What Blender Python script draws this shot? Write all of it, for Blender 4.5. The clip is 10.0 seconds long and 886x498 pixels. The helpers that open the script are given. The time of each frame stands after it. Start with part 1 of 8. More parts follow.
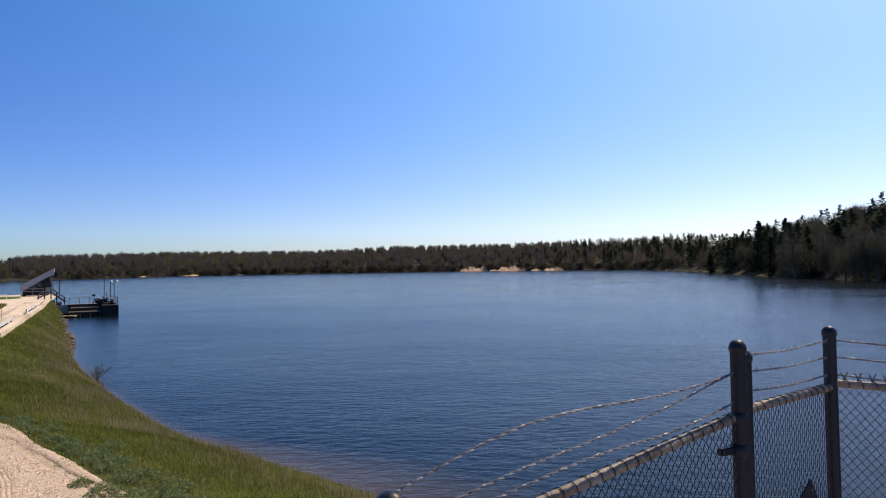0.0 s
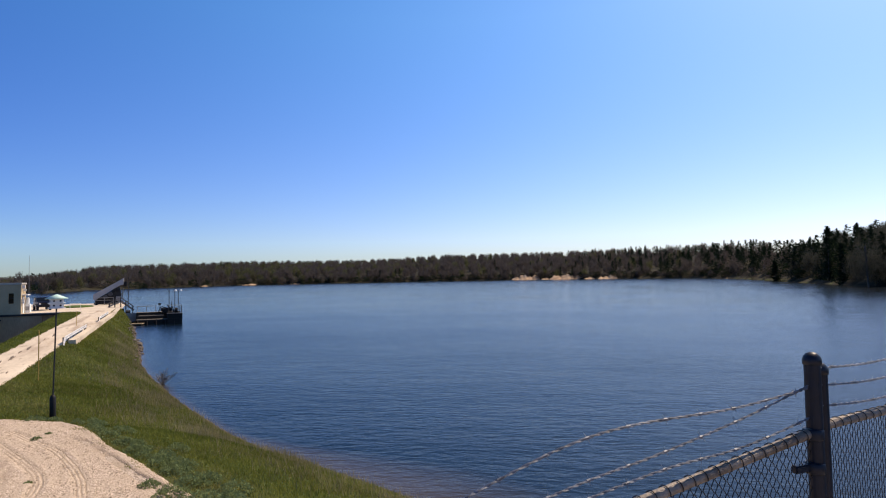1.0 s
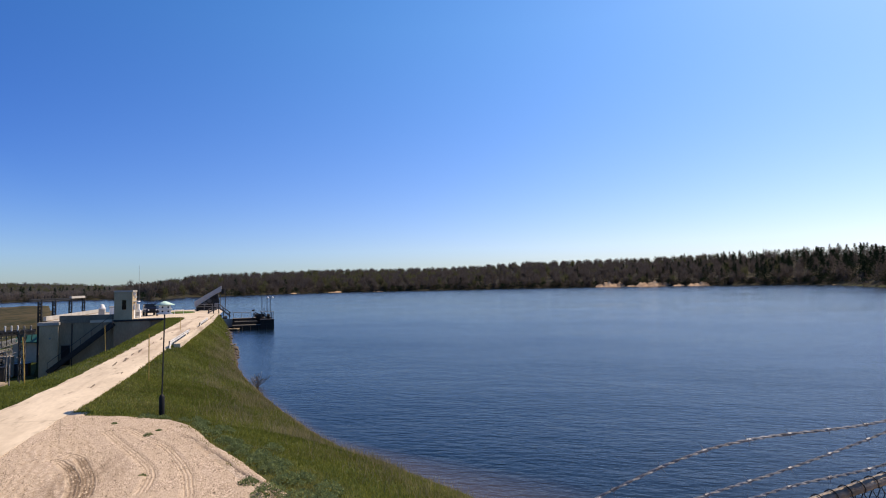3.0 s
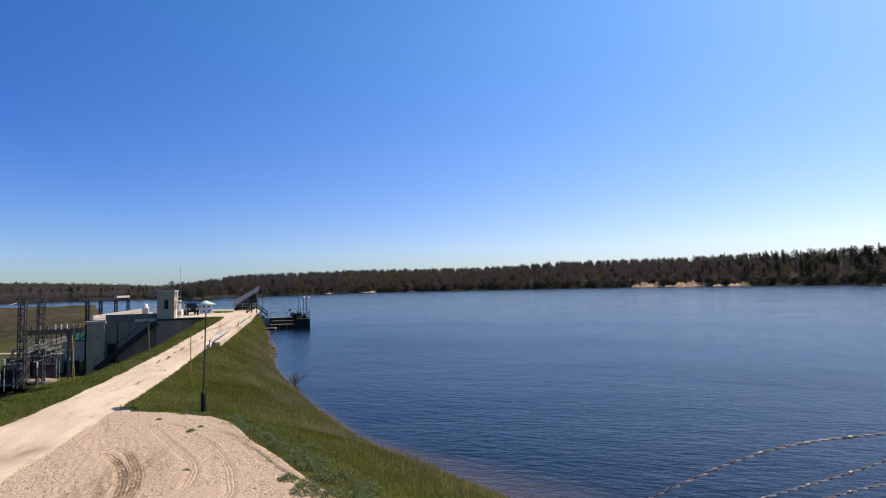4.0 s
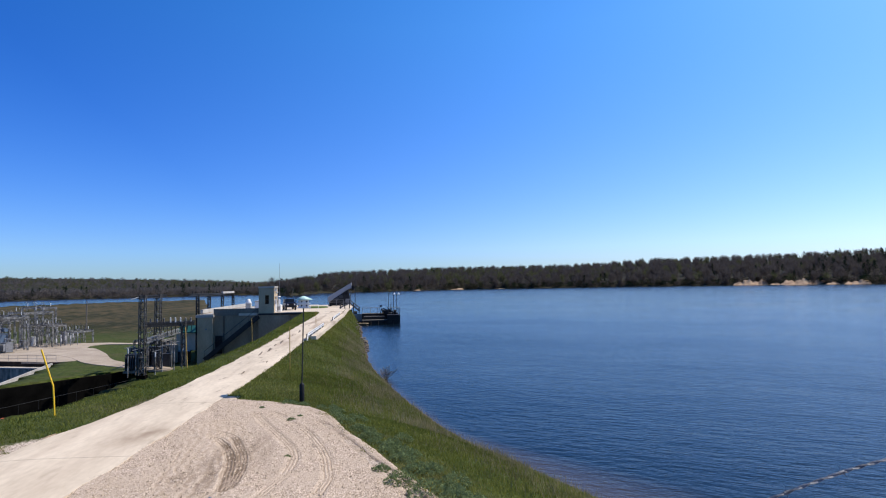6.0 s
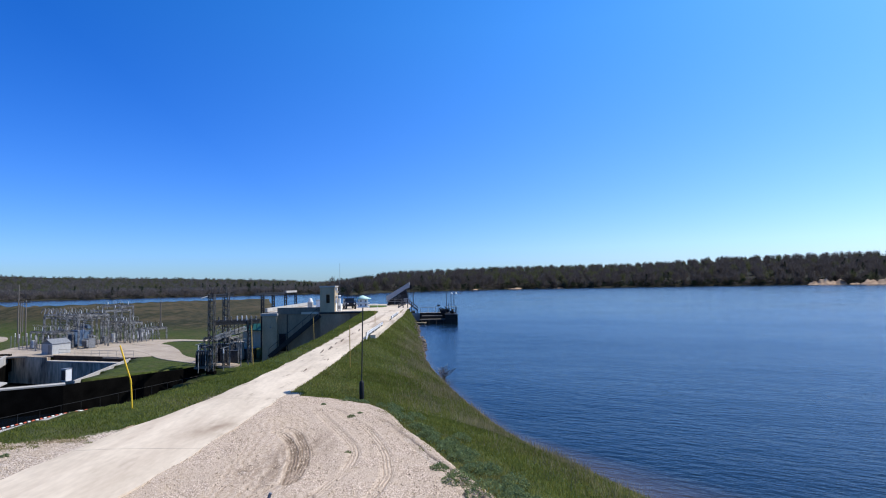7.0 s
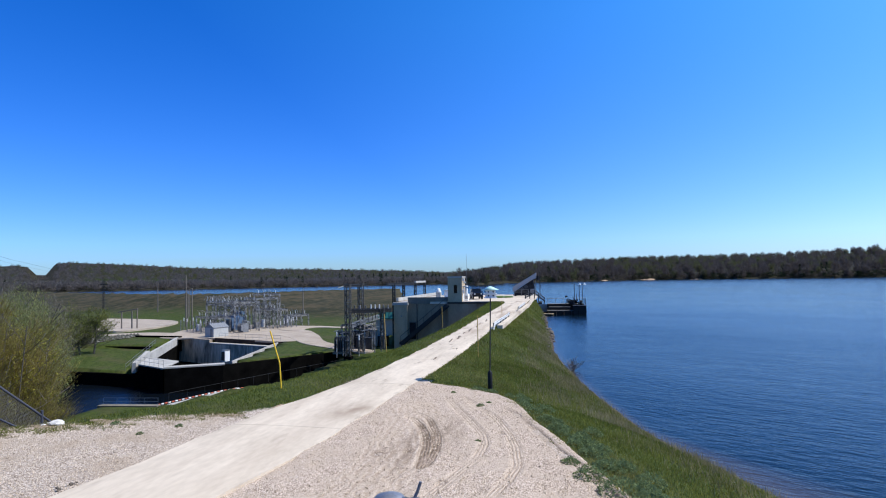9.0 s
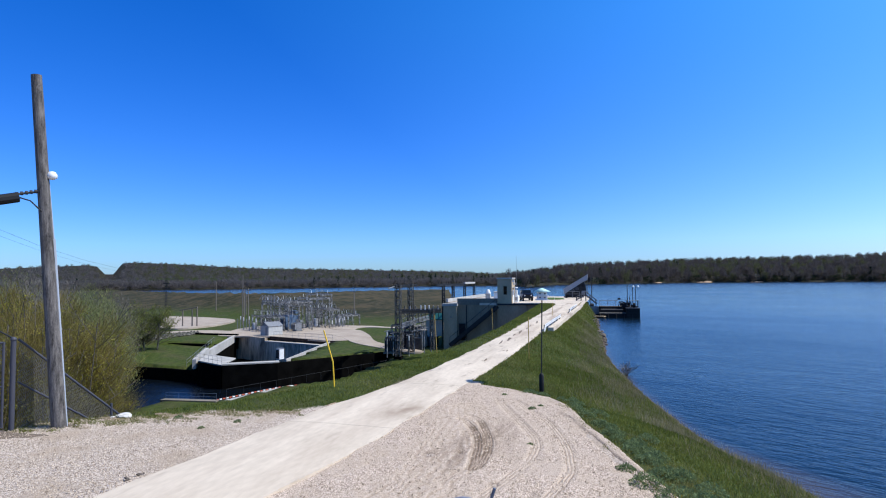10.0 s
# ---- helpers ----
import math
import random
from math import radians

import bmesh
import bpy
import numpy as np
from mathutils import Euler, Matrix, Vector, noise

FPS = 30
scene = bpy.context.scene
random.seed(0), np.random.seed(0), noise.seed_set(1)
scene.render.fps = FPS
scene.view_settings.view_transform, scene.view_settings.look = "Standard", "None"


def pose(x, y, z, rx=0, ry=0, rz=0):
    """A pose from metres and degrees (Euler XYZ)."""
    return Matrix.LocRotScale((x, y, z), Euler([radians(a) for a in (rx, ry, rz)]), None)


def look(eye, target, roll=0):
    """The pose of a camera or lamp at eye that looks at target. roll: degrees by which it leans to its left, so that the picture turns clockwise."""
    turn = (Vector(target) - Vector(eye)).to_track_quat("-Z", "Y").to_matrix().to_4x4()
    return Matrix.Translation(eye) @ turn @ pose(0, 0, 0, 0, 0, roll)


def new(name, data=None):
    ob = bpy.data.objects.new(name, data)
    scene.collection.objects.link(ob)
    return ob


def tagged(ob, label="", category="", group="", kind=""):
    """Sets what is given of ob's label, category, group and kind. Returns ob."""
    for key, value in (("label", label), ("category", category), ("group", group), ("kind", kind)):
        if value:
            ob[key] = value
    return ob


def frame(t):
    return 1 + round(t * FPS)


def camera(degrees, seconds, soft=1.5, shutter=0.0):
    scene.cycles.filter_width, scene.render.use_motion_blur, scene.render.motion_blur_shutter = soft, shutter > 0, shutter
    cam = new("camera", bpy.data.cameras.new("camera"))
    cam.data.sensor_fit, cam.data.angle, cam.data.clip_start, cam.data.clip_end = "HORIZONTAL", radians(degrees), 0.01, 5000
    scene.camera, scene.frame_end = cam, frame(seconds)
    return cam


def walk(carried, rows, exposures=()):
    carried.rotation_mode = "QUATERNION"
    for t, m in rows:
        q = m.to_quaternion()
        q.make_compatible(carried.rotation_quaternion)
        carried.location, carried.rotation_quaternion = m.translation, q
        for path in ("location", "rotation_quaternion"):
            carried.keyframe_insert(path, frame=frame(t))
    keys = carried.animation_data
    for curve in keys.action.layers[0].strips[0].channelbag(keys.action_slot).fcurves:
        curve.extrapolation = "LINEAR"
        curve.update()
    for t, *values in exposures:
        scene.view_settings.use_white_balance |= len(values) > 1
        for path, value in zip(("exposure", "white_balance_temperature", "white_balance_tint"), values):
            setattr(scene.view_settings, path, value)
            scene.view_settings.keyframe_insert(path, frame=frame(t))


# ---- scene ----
cam = camera(73.4, 10.0, soft=1.1)
# seconds, x, y, z, yaw, pitch, roll
PATH = [
    (0.0, 0.004, 0.003, 3.700, 0.03, 1.66, 0.87), (0.5, -0.010, -0.005, 3.703, 2.70, 2.12, 0.90),
    (1.0, -0.023, -0.014, 3.705, 4.97, 2.59, 1.06), (1.5, -0.036, -0.022, 3.707, 7.18, 2.96, 1.26),
    (2.0, -0.050, -0.031, 3.709, 9.18, 3.21, 1.37), (2.5, -0.071, -0.041, 3.708, 10.96, 3.36, 1.28),
    (3.0, -0.092, -0.050, 3.707, 12.72, 3.44, 1.19), (4.5, -0.140, -0.075, 3.701, 17.31, 3.51, 1.06),
    (5.0, -0.146, -0.081, 3.696, 18.74, 3.47, 0.88), (5.5, -0.152, -0.086, 3.690, 21.23, 3.39, 1.17),
    (6.0, -0.158, -0.091, 3.685, 24.36, 3.40, 1.00), (7.5, -0.141, -0.078, 3.696, 32.67, 3.30, 1.09),
    (8.0, -0.135, -0.073, 3.700, 35.79, 2.98, 1.02), (8.5, -0.159, -0.091, 3.704, 39.02, 2.75, 0.73),
    (9.0, -0.183, -0.109, 3.708, 41.98, 2.73, 0.88), (9.5, -0.206, -0.127, 3.713, 44.42, 2.80, 0.78),
    (10.0, -0.230, -0.145, 3.717, 46.71, 2.89, 0.56)]
walk(cam, [(t, pose(x, y, z, 90 + p, r, a)) for t, x, y, z, a, p, r in PATH],
     exposures=[(0, 0.13, 8450, 16), (2.5, 0.10, 8350, 16), (5.0, 0.11, 7900, 15), (6.2, 0.16, 6600, 10), (7.5, 0.23, 6300, 9), (10, 0.26, 6050, 8)])

# ---- light ----
SUN_EL, SUN_AZ = radians(52), radians(46)
world = bpy.data.worlds.new("sky")
scene.world = world
world.use_nodes = True
wn = world.node_tree
sky = wn.nodes.new("ShaderNodeTexSky")
sky.sky_type, sky.sun_disc = 'NISHITA', False
sky.sun_elevation, sky.sun_rotation = SUN_EL, SUN_AZ
sky.altitude, sky.air_density, sky.dust_density, sky.ozone_density = 200, 1.0, 0.5, 2.5
vivid = wn.nodes.new("ShaderNodeHueSaturation")
vivid.inputs["Hue"].default_value, vivid.inputs["Saturation"].default_value = 0.507, 1.42
wn.links.new(sky.outputs[0], vivid.inputs["Color"])
clear = wn.nodes.new("ShaderNodeMix")  # a cleaner, bluer air
clear.data_type, clear.blend_type = 'RGBA', 'MULTIPLY'
clear.inputs[0].default_value = 1.0
way = wn.nodes.new("ShaderNodeTexCoord")
high = wn.nodes.new("ShaderNodeSeparateXYZ")
wn.links.new(way.outputs["Generated"], high.inputs[0])
lift = wn.nodes.new("ShaderNodeMapRange")
lift.inputs[1].default_value, lift.inputs[2].default_value = 0.0, 0.4
wn.links.new(high.outputs[2], lift.inputs[0])
tint = wn.nodes.new("ShaderNodeMix")  # air tint from horizon to zenith
tint.data_type = 'RGBA'
tint.inputs[6].default_value, tint.inputs[7].default_value = (0.75, 0.865, 1.40, 1), (0.78, 0.95, 1.30, 1)
wn.links.new(lift.outputs[0], tint.inputs[0])
toward = wn.nodes.new("ShaderNodeVectorMath")  # paler air towards the sun
toward.operation = 'DOT_PRODUCT'
toward.inputs[1].default_value = (math.sin(SUN_AZ) * math.cos(SUN_EL), math.cos(SUN_AZ) * math.cos(SUN_EL), math.sin(SUN_EL))
wn.links.new(way.outputs["Generated"], toward.inputs[0])
near_sun = wn.nodes.new("ShaderNodeMapRange")
near_sun.inputs[1].default_value, near_sun.inputs[2].default_value = 0.1, 0.85
wn.links.new(toward.outputs["Value"], near_sun.inputs[0])
pale = wn.nodes.new("ShaderNodeMix")
pale.data_type = 'RGBA'
pale.inputs[6].default_value, pale.inputs[7].default_value = (0.68, 0.86, 0.95, 1), (2.7, 1.98, 1.34, 1)
share = wn.nodes.new("ShaderNodeMath")
share.operation = 'MULTIPLY'
wn.links.new(near_sun.outputs[0], share.inputs[0])
low = wn.nodes.new("ShaderNodeMapRange")
low.inputs[3].default_value = 0.25
wn.links.new(lift.outputs[0], low.inputs[0])
wn.links.new(low.outputs[0], share.inputs[1])
wn.links.new(share.outputs[0], pale.inputs[0])
haze = wn.nodes.new("ShaderNodeMix")
haze.data_type, haze.blend_type = 'RGBA', 'MULTIPLY'
haze.inputs[0].default_value = 1.0
wn.links.new(tint.outputs[2], haze.inputs[6])
wn.links.new(pale.outputs[2], haze.inputs[7])
above = wn.nodes.new("ShaderNodeMapRange")
above.inputs[1].default_value, above.inputs[2].default_value = 0.45, 0.85
wn.links.new(high.outputs[2], above.inputs[0])
zenith = wn.nodes.new("ShaderNodeMix")
zenith.data_type, zenith.blend_type = 'RGBA', 'MULTIPLY'
zenith.inputs[7].default_value = (0.5, 0.56, 0.5, 1)
wn.links.new(above.outputs[0], zenith.inputs[0])
wn.links.new(haze.outputs[2], zenith.inputs[6])
wn.links.new(zenith.outputs[2], clear.inputs[7])
wn.links.new(vivid.outputs[0], clear.inputs[6])
wn.links.new(clear.outputs[2], wn.nodes["Background"].inputs[0])
wn.nodes["Background"].inputs[1].default_value = 0.12
sun = new("sun", bpy.data.lights.new("sun", 'SUN'))
sun.data.energy, sun.data.angle, sun.data.color = 4.5, radians(0.55), (1.0, 0.945, 0.875)
to_sun = Vector((math.sin(SUN_AZ) * math.cos(SUN_EL), math.cos(SUN_AZ) * math.cos(SUN_EL), math.sin(SUN_EL)))
sun.matrix_world = look(to_sun * 100, (0, 0, 0))

# ---- plan: s runs along the dam road, w to the lake side of it ----
US, UW = np.array((-0.52, 0.854)), np.array((0.854, 0.52))
LAKE, TAIL, LOW = -2.2, -10.0, -7.0


def P(s, w, z=0.0):
    return Vector((s * US[0] + w * UW[0], s * US[1] + w * UW[1], z))


def to_sw(x, y):
    return x * US[0] + y * US[1], x * UW[0] + y * UW[1]


ROAD_YAW = math.degrees(math.atan2(US[1], US[0])) - 90  # turns +y onto the road's way


# ---- materials ----
def material(name, dark, light, scale=4.0, fine=60.0, rough=0.8, bump=0.3, metal=0.0, contrast=1.0, stretch=(1, 1, 1), fine_mix=0.35, spread=0.0, depth=0.02, spec=0.25, turn=0.0):
    """Two tones broken up by a coarse and a fine noise, with a fine relief."""
    m = bpy.data.materials.new(name)
    m.use_nodes = True
    n, l = m.node_tree.nodes, m.node_tree.links
    b = n["Principled BSDF"]
    tc = n.new("ShaderNodeTexCoord")
    mp = n.new("ShaderNodeMapping")
    mp.vector_type = 'TEXTURE'
    mp.inputs["Rotation"].default_value[2] = radians(turn)
    mp.inputs["Scale"].default_value = [1 / v for v in stretch]
    l.new(tc.outputs["Object"], mp.inputs[0])
    a = n.new("ShaderNodeTexNoise")
    a.inputs["Scale"].default_value, a.inputs["Detail"].default_value = scale, 5
    f = n.new("ShaderNodeTexNoise")
    f.inputs["Scale"].default_value, f.inputs["Detail"].default_value = fine, 4
    l.new(mp.outputs[0], a.inputs["Vector"])
    l.new(mp.outputs[0], f.inputs["Vector"])
    mx = n.new("ShaderNodeMix")
    mx.inputs[0].default_value = fine_mix
    l.new(a.outputs[0], mx.inputs[2])
    l.new(f.outputs[0], mx.inputs[3])
    rmp = n.new("ShaderNodeMapRange")
    half = 0.22 / contrast
    rmp.inputs[1].default_value, rmp.inputs[2].default_value = 0.5 - half, 0.5 + half
    l.new(mx.outputs[0], rmp.inputs[0])
    fac = rmp.outputs[0]
    if spread:
        geo = n.new("ShaderNodeNewGeometry")
        ms = n.new("ShaderNodeMix")
        ms.inputs[0].default_value = spread
        l.new(fac, ms.inputs[2])
        l.new(geo.outputs["Random Per Island"], ms.inputs[3])
        fac = ms.outputs[0]
    col = n.new("ShaderNodeMix")
    col.data_type = 'RGBA'
    col.inputs[6].default_value, col.inputs[7].default_value = (*dark, 1), (*light, 1)
    l.new(fac, col.inputs[0])
    l.new(col.outputs[2], b.inputs["Base Color"])
    b.inputs["Roughness"].default_value, b.inputs["Metallic"].default_value = rough, metal
    b.inputs["Specular IOR Level"].default_value = spec
    if bump:
        bp = n.new("ShaderNodeBump")
        bp.inputs["Strength"].default_value, bp.inputs["Distance"].default_value = bump, depth
        l.new(f.outputs[0], bp.inputs["Height"])
        l.new(bp.outputs[0], b.inputs["Normal"])
    return m


def leafy(name, dark, light, trans=0.3, rough=0.7):
    """Leaves and blades: each its own tone, light passing through."""
    m = bpy.data.materials.new(name)
    m.use_nodes = True
    n, l = m.node_tree.nodes, m.node_tree.links
    geo = n.new("ShaderNodeNewGeometry")
    col = n.new("ShaderNodeMix")
    col.data_type = 'RGBA'
    col.inputs[6].default_value, col.inputs[7].default_value = (*dark, 1), (*light, 1)
    tc = n.new("ShaderNodeTexCoord")
    ns = n.new("ShaderNodeTexNoise")
    ns.inputs["Scale"].default_value = 0.35
    l.new(tc.outputs["Object"], ns.inputs["Vector"])
    mr = n.new("ShaderNodeMapRange")
    mr.inputs[1].default_value, mr.inputs[2].default_value = 0.35, 0.65
    l.new(ns.outputs[0], mr.inputs[0])
    mm = n.new("ShaderNodeMix")
    mm.inputs[0].default_value = 0.5
    l.new(mr.outputs[0], mm.inputs[2])
    l.new(geo.outputs["Random Per Island"], mm.inputs[3])
    l.new(mm.outputs[0], col.inputs[0])
    d, t, add = n.new("ShaderNodeBsdfDiffuse"), n.new("ShaderNodeBsdfTranslucent"), n.new("ShaderNodeMixShader")
    l.new(col.outputs[2], d.inputs[0])
    l.new(col.outputs[2], t.inputs[0])
    add.inputs[0].default_value = trans
    l.new(d.outputs[0], add.inputs[1])
    l.new(t.outputs[0], add.inputs[2])
    n.remove(n["Principled BSDF"])
    l.new(add.outputs[0], n["Material Output"].inputs[0])
    return m


def plain(name, colour, rough=0.5, metal=0.0, vary=0.12):
    return material(name, [c * (1 - vary) for c in colour], [min(1, c * (1 + vary)) for c in colour], 2.0, 40.0, rough, 0.08, metal)


CONCRETE = material("weathered_concrete", (0.13, 0.113, 0.088), (0.29, 0.25, 0.195), 0.5, 9.0, 0.9, 0.3, stretch=(1, 1, 0.35))
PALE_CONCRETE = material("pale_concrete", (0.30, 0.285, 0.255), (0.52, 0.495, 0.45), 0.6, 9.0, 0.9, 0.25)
STEEL = material("galvanised_steel", (0.15, 0.155, 0.16), (0.34, 0.345, 0.35), 3.0, 40.0, 0.5, 0.1, 0.3)
DARK_STEEL = material("dark_steel", (0.012, 0.013, 0.014), (0.04, 0.04, 0.042), 3.0, 30.0, 0.6, 0.1, 0.0)
WHITE_PAINT = plain("white_paint", (0.75, 0.75, 0.73), 0.5, 0, 0.06)
YELLOW = plain("yellow_paint", (0.80, 0.50, 0.03), 0.5)
BLACK = plain("black_rubber", (0.012, 0.012, 0.013), 0.6)
GLASS = bpy.data.materials.new("dark_glass")
GLASS.use_nodes = True
GLASS.node_tree.nodes["Principled BSDF"].inputs["Base Color"].default_value = (0.01, 0.012, 0.015, 1)
GLASS.node_tree.nodes["Principled BSDF"].inputs["Roughness"].default_value = 0.06


# ---- builders ----
def mesh_from(name, verts, faces, mat, smooth=False):
    me = bpy.data.meshes.new(name)
    me.from_pydata([tuple(v) for v in verts], [], [tuple(f) for f in faces])
    me.materials.append(mat)
    if smooth:
        me.shade_smooth()
    me.update()
    return me


def soup(name, tris, mat):
    """One mesh from an n x 3 x 3 array of loose triangles."""
    me = bpy.data.meshes.new(name)
    n = len(tris)
    me.vertices.add(n * 3)
    me.vertices.foreach_set("co", np.asarray(tris, np.float32).ravel())
    me.loops.add(n * 3)
    me.loops.foreach_set("vertex_index", np.arange(n * 3, dtype=np.int32))
    me.polygons.add(n)
    me.polygons.foreach_set("loop_start", np.arange(0, n * 3, 3, dtype=np.int32))
    me.update(calc_edges=True)
    me.validate()
    me.materials.append(mat)
    return me


def thing(name, label, category, at, yaw=0.0, group="", kind=""):
    ob = tagged(new(name), label, category, group, kind)
    ob.matrix_basis = pose(at[0], at[1], at[2], 0, 0, yaw)
    ob.empty_display_size = 0.2
    return ob


def part(name, bm, mat, parent, label=""):
    if isinstance(bm, bpy.types.Mesh):
        me = bm
    else:
        me = bpy.data.meshes.new(name)
        bm.normal_update()
        bm.to_mesh(me)
        bm.free()
        me.materials.append(mat)
    ob = new(name, me)
    ob.parent = parent
    if label:
        ob["label"] = label
    return ob


def box(x0, y0, z0, x1, y1, z1, bevel=0.0, bm=None):
    bm = bm or bmesh.new()
    r = bmesh.ops.create_cube(bm, size=1, matrix=Matrix.Translation(((x0 + x1) / 2, (y0 + y1) / 2, (z0 + z1) / 2)) @ Matrix.Diagonal((x1 - x0, y1 - y0, z1 - z0, 1)))
    if bevel:
        es = {e for v in r["verts"] for e in v.link_edges}
        bmesh.ops.bevel(bm, geom=list(es), offset=bevel, segments=2, affect='EDGES')
    return bm


def bar(a, b, r, bm=None, sides=8, r2=None):
    """A round bar from a to b."""
    bm = bm or bmesh.new()
    a, b = Vector(a), Vector(b)
    q = (b - a).to_track_quat('Z', 'Y').to_matrix().to_4x4()
    bmesh.ops.create_cone(bm, cap_ends=True, segments=sides, radius1=r, radius2=r if r2 is None else r2, depth=(b - a).length,
                          matrix=Matrix.Translation((a + b) / 2) @ q)
    return bm


def beam(a, b, w, h, bm=None):
    """A square bar from a to b."""
    bm = bm or bmesh.new()
    a, b = Vector(a), Vector(b)
    q = (b - a).to_track_quat('Z', 'Y').to_matrix().to_4x4()
    bmesh.ops.create_cube(bm, size=1, matrix=Matrix.Translation((a + b) / 2) @ q @ Matrix.Diagonal((w, h, (b - a).length, 1)))
    return bm


def tube(points, r, sides=5, bm=None):
    """A round wire along points."""
    bm = bm or bmesh.new()
    pts = [Vector(p) for p in points]
    rings = []
    for i, p in enumerate(pts):
        d = (pts[min(i + 1, len(pts) - 1)] - pts[max(i - 1, 0)]).normalized()
        q = d.to_track_quat('Z', 'Y')
        rings.append([bm.verts.new(p + q @ Vector((r * math.cos(k * math.tau / sides), r * math.sin(k * math.tau / sides), 0))) for k in range(sides)])
    for a, b in zip(rings, rings[1:]):
        for k in range(sides):
            bm.faces.new((a[k], a[(k + 1) % sides], b[(k + 1) % sides], b[k]))
    bm.faces.new(rings[0][::-1])
    bm.faces.new(rings[-1])
    return bm


def lathe(profile, bm=None, at=(0, 0, 0), sides=16):
    """A turned shape from (radius, height) pairs."""
    bm = bm or bmesh.new()
    o = Vector(at)
    rings = [[bm.verts.new(o + Vector((max(r, 1e-4) * math.cos(k * math.tau / sides), max(r, 1e-4) * math.sin(k * math.tau / sides), z))) for k in range(sides)] for r, z in profile]
    for a, b in zip(rings, rings[1:]):
        for k in range(sides):
            bm.faces.new((a[k], a[(k + 1) % sides], b[(k + 1) % sides], b[k]))
    bm.faces.new(rings[0][::-1])
    bm.faces.new(rings[-1])
    for f in bm.faces:
        f.smooth = len(f.verts) == 4
    return bm


def curve_at(table, x):
    return np.interp(x, [a for a, _ in table], [b for _, b in table])


rng = np.random.default_rng(7)


def waves(x, y, size, seed=0.0):
    """Smooth rolling noise of about -1 to 1."""
    a = np.sin(x / size + 1.3 + seed) * np.cos(y / size * 1.13 + 0.7 * seed) + 0.6 * np.sin((x * 0.6 + y * 0.8) / size * 2.1 + seed * 2)
    return (a + 0.4 * np.sin((x * 0.8 - y * 0.7) / size * 4.3 + seed)) / 2.0


# ---- ground ----
SHORE_W = [(-40, 20), (-10, 13), (0, 11), (8, 8.7), (14, 6.5), (16, 5.8), (18, 5.0), (19.2, 4.6), (21, 3.8), (23.3, 3.05), (24.6, 2.7), (29.6, 1.75), (33.3, 1.15), (37, 0.65), (40.7, 0.15), (47, -0.4), (53, -0.6), (62, -0.75), (72.6, -1.3), (82.4, -1.5), (92, -2.0), (100, -3.2), (118, -4.0), (122, -30)]
APRON_W = [(-40, 12), (0, 4.5), (8, 1.7), (10.8, 0.72), (12.2, 0.3), (15.1, -0.7), (18.0, -1.6), (18.9, -2.1), (19.9, -3.4), (20.6, -4.8), (22, -4.7), (42, -4.2), (80, -3.4), (90, -3.2), (120, -5.0)]
LEFT_W = [(-40, -30), (0, -20), (11, -15.6), (13.2, -14.2), (14.2, -13.1), (15.4, -12.3), (16.3, -11.5), (17.2, -11.1), (18.4, -10.7), (19.8, -10.2), (21.5, -9.8), (23.7, -9.4), (26.3, -8.8), (30.4, -8.5), (36, -8.2), (45, -8.1), (61, -8.6), (89.0, -9.6), (90.0, -24.6), (125, -24.6)]
FAR_R = [(-95, 190), (-60, 190), (-45, 193), (-36.3, 207), (-30.3, 241), (-26.5, 310), (-25.2, 342), (-21, 500), (-17.2, 566), (-3.6, 654), (11.6, 660), (24.7, 650), (32.5, 560), (36, 520), (38.8, 411), (39.6, 440), (40.4, 520), (54, 500), (66.7, 470), (73.6, 476), (85, 480), (110, 480)]
TREE_EL = [(-95, 5.5), (-60, 5.5), (-45, 6.2), (-36.5, 5.15), (-32, 4.0), (-28.1, 3.2), (-26.2, 2.4), (-21.6, 2.7), (-17.2, 2.5), (-11.6, 2.43), (-3.6, 2.28), (4.6, 2.24), (11.6, 1.88), (24.7, 1.85), (35, 1.56), (38.8, 0.8), (41.5, 0.68), (46, 0.95), (54, 1.2), (64.3, 1.42), (71.4, 1.85), (74, 1.95), (75.15, 1.88), (75.25, 0.8), (76.75, 0.8), (76.9, 1.62), (77.8, 1.72), (79.4, 1.62), (83.4, 1.42), (88, 1.7), (110, 2.0)]
NEAR_BANK = [(30, -49), (57.2, -49), (57.9, -42.6), (60.1, -42.2), (69.6, -39.8), (75, -35.0), (80, -31.0), (86, -26.5)]
TOE_R = [(40, 128), (52, 132), (56, 142), (60, 152), (66, 184), (72, 205), (80, 225), (112, 260)]
CREST_R = [(40, 250), (52, 245), (58, 228), (64, 222), (69, 262), (74, 334), (80, 400), (112, 430)]  # far embankment, by bearing


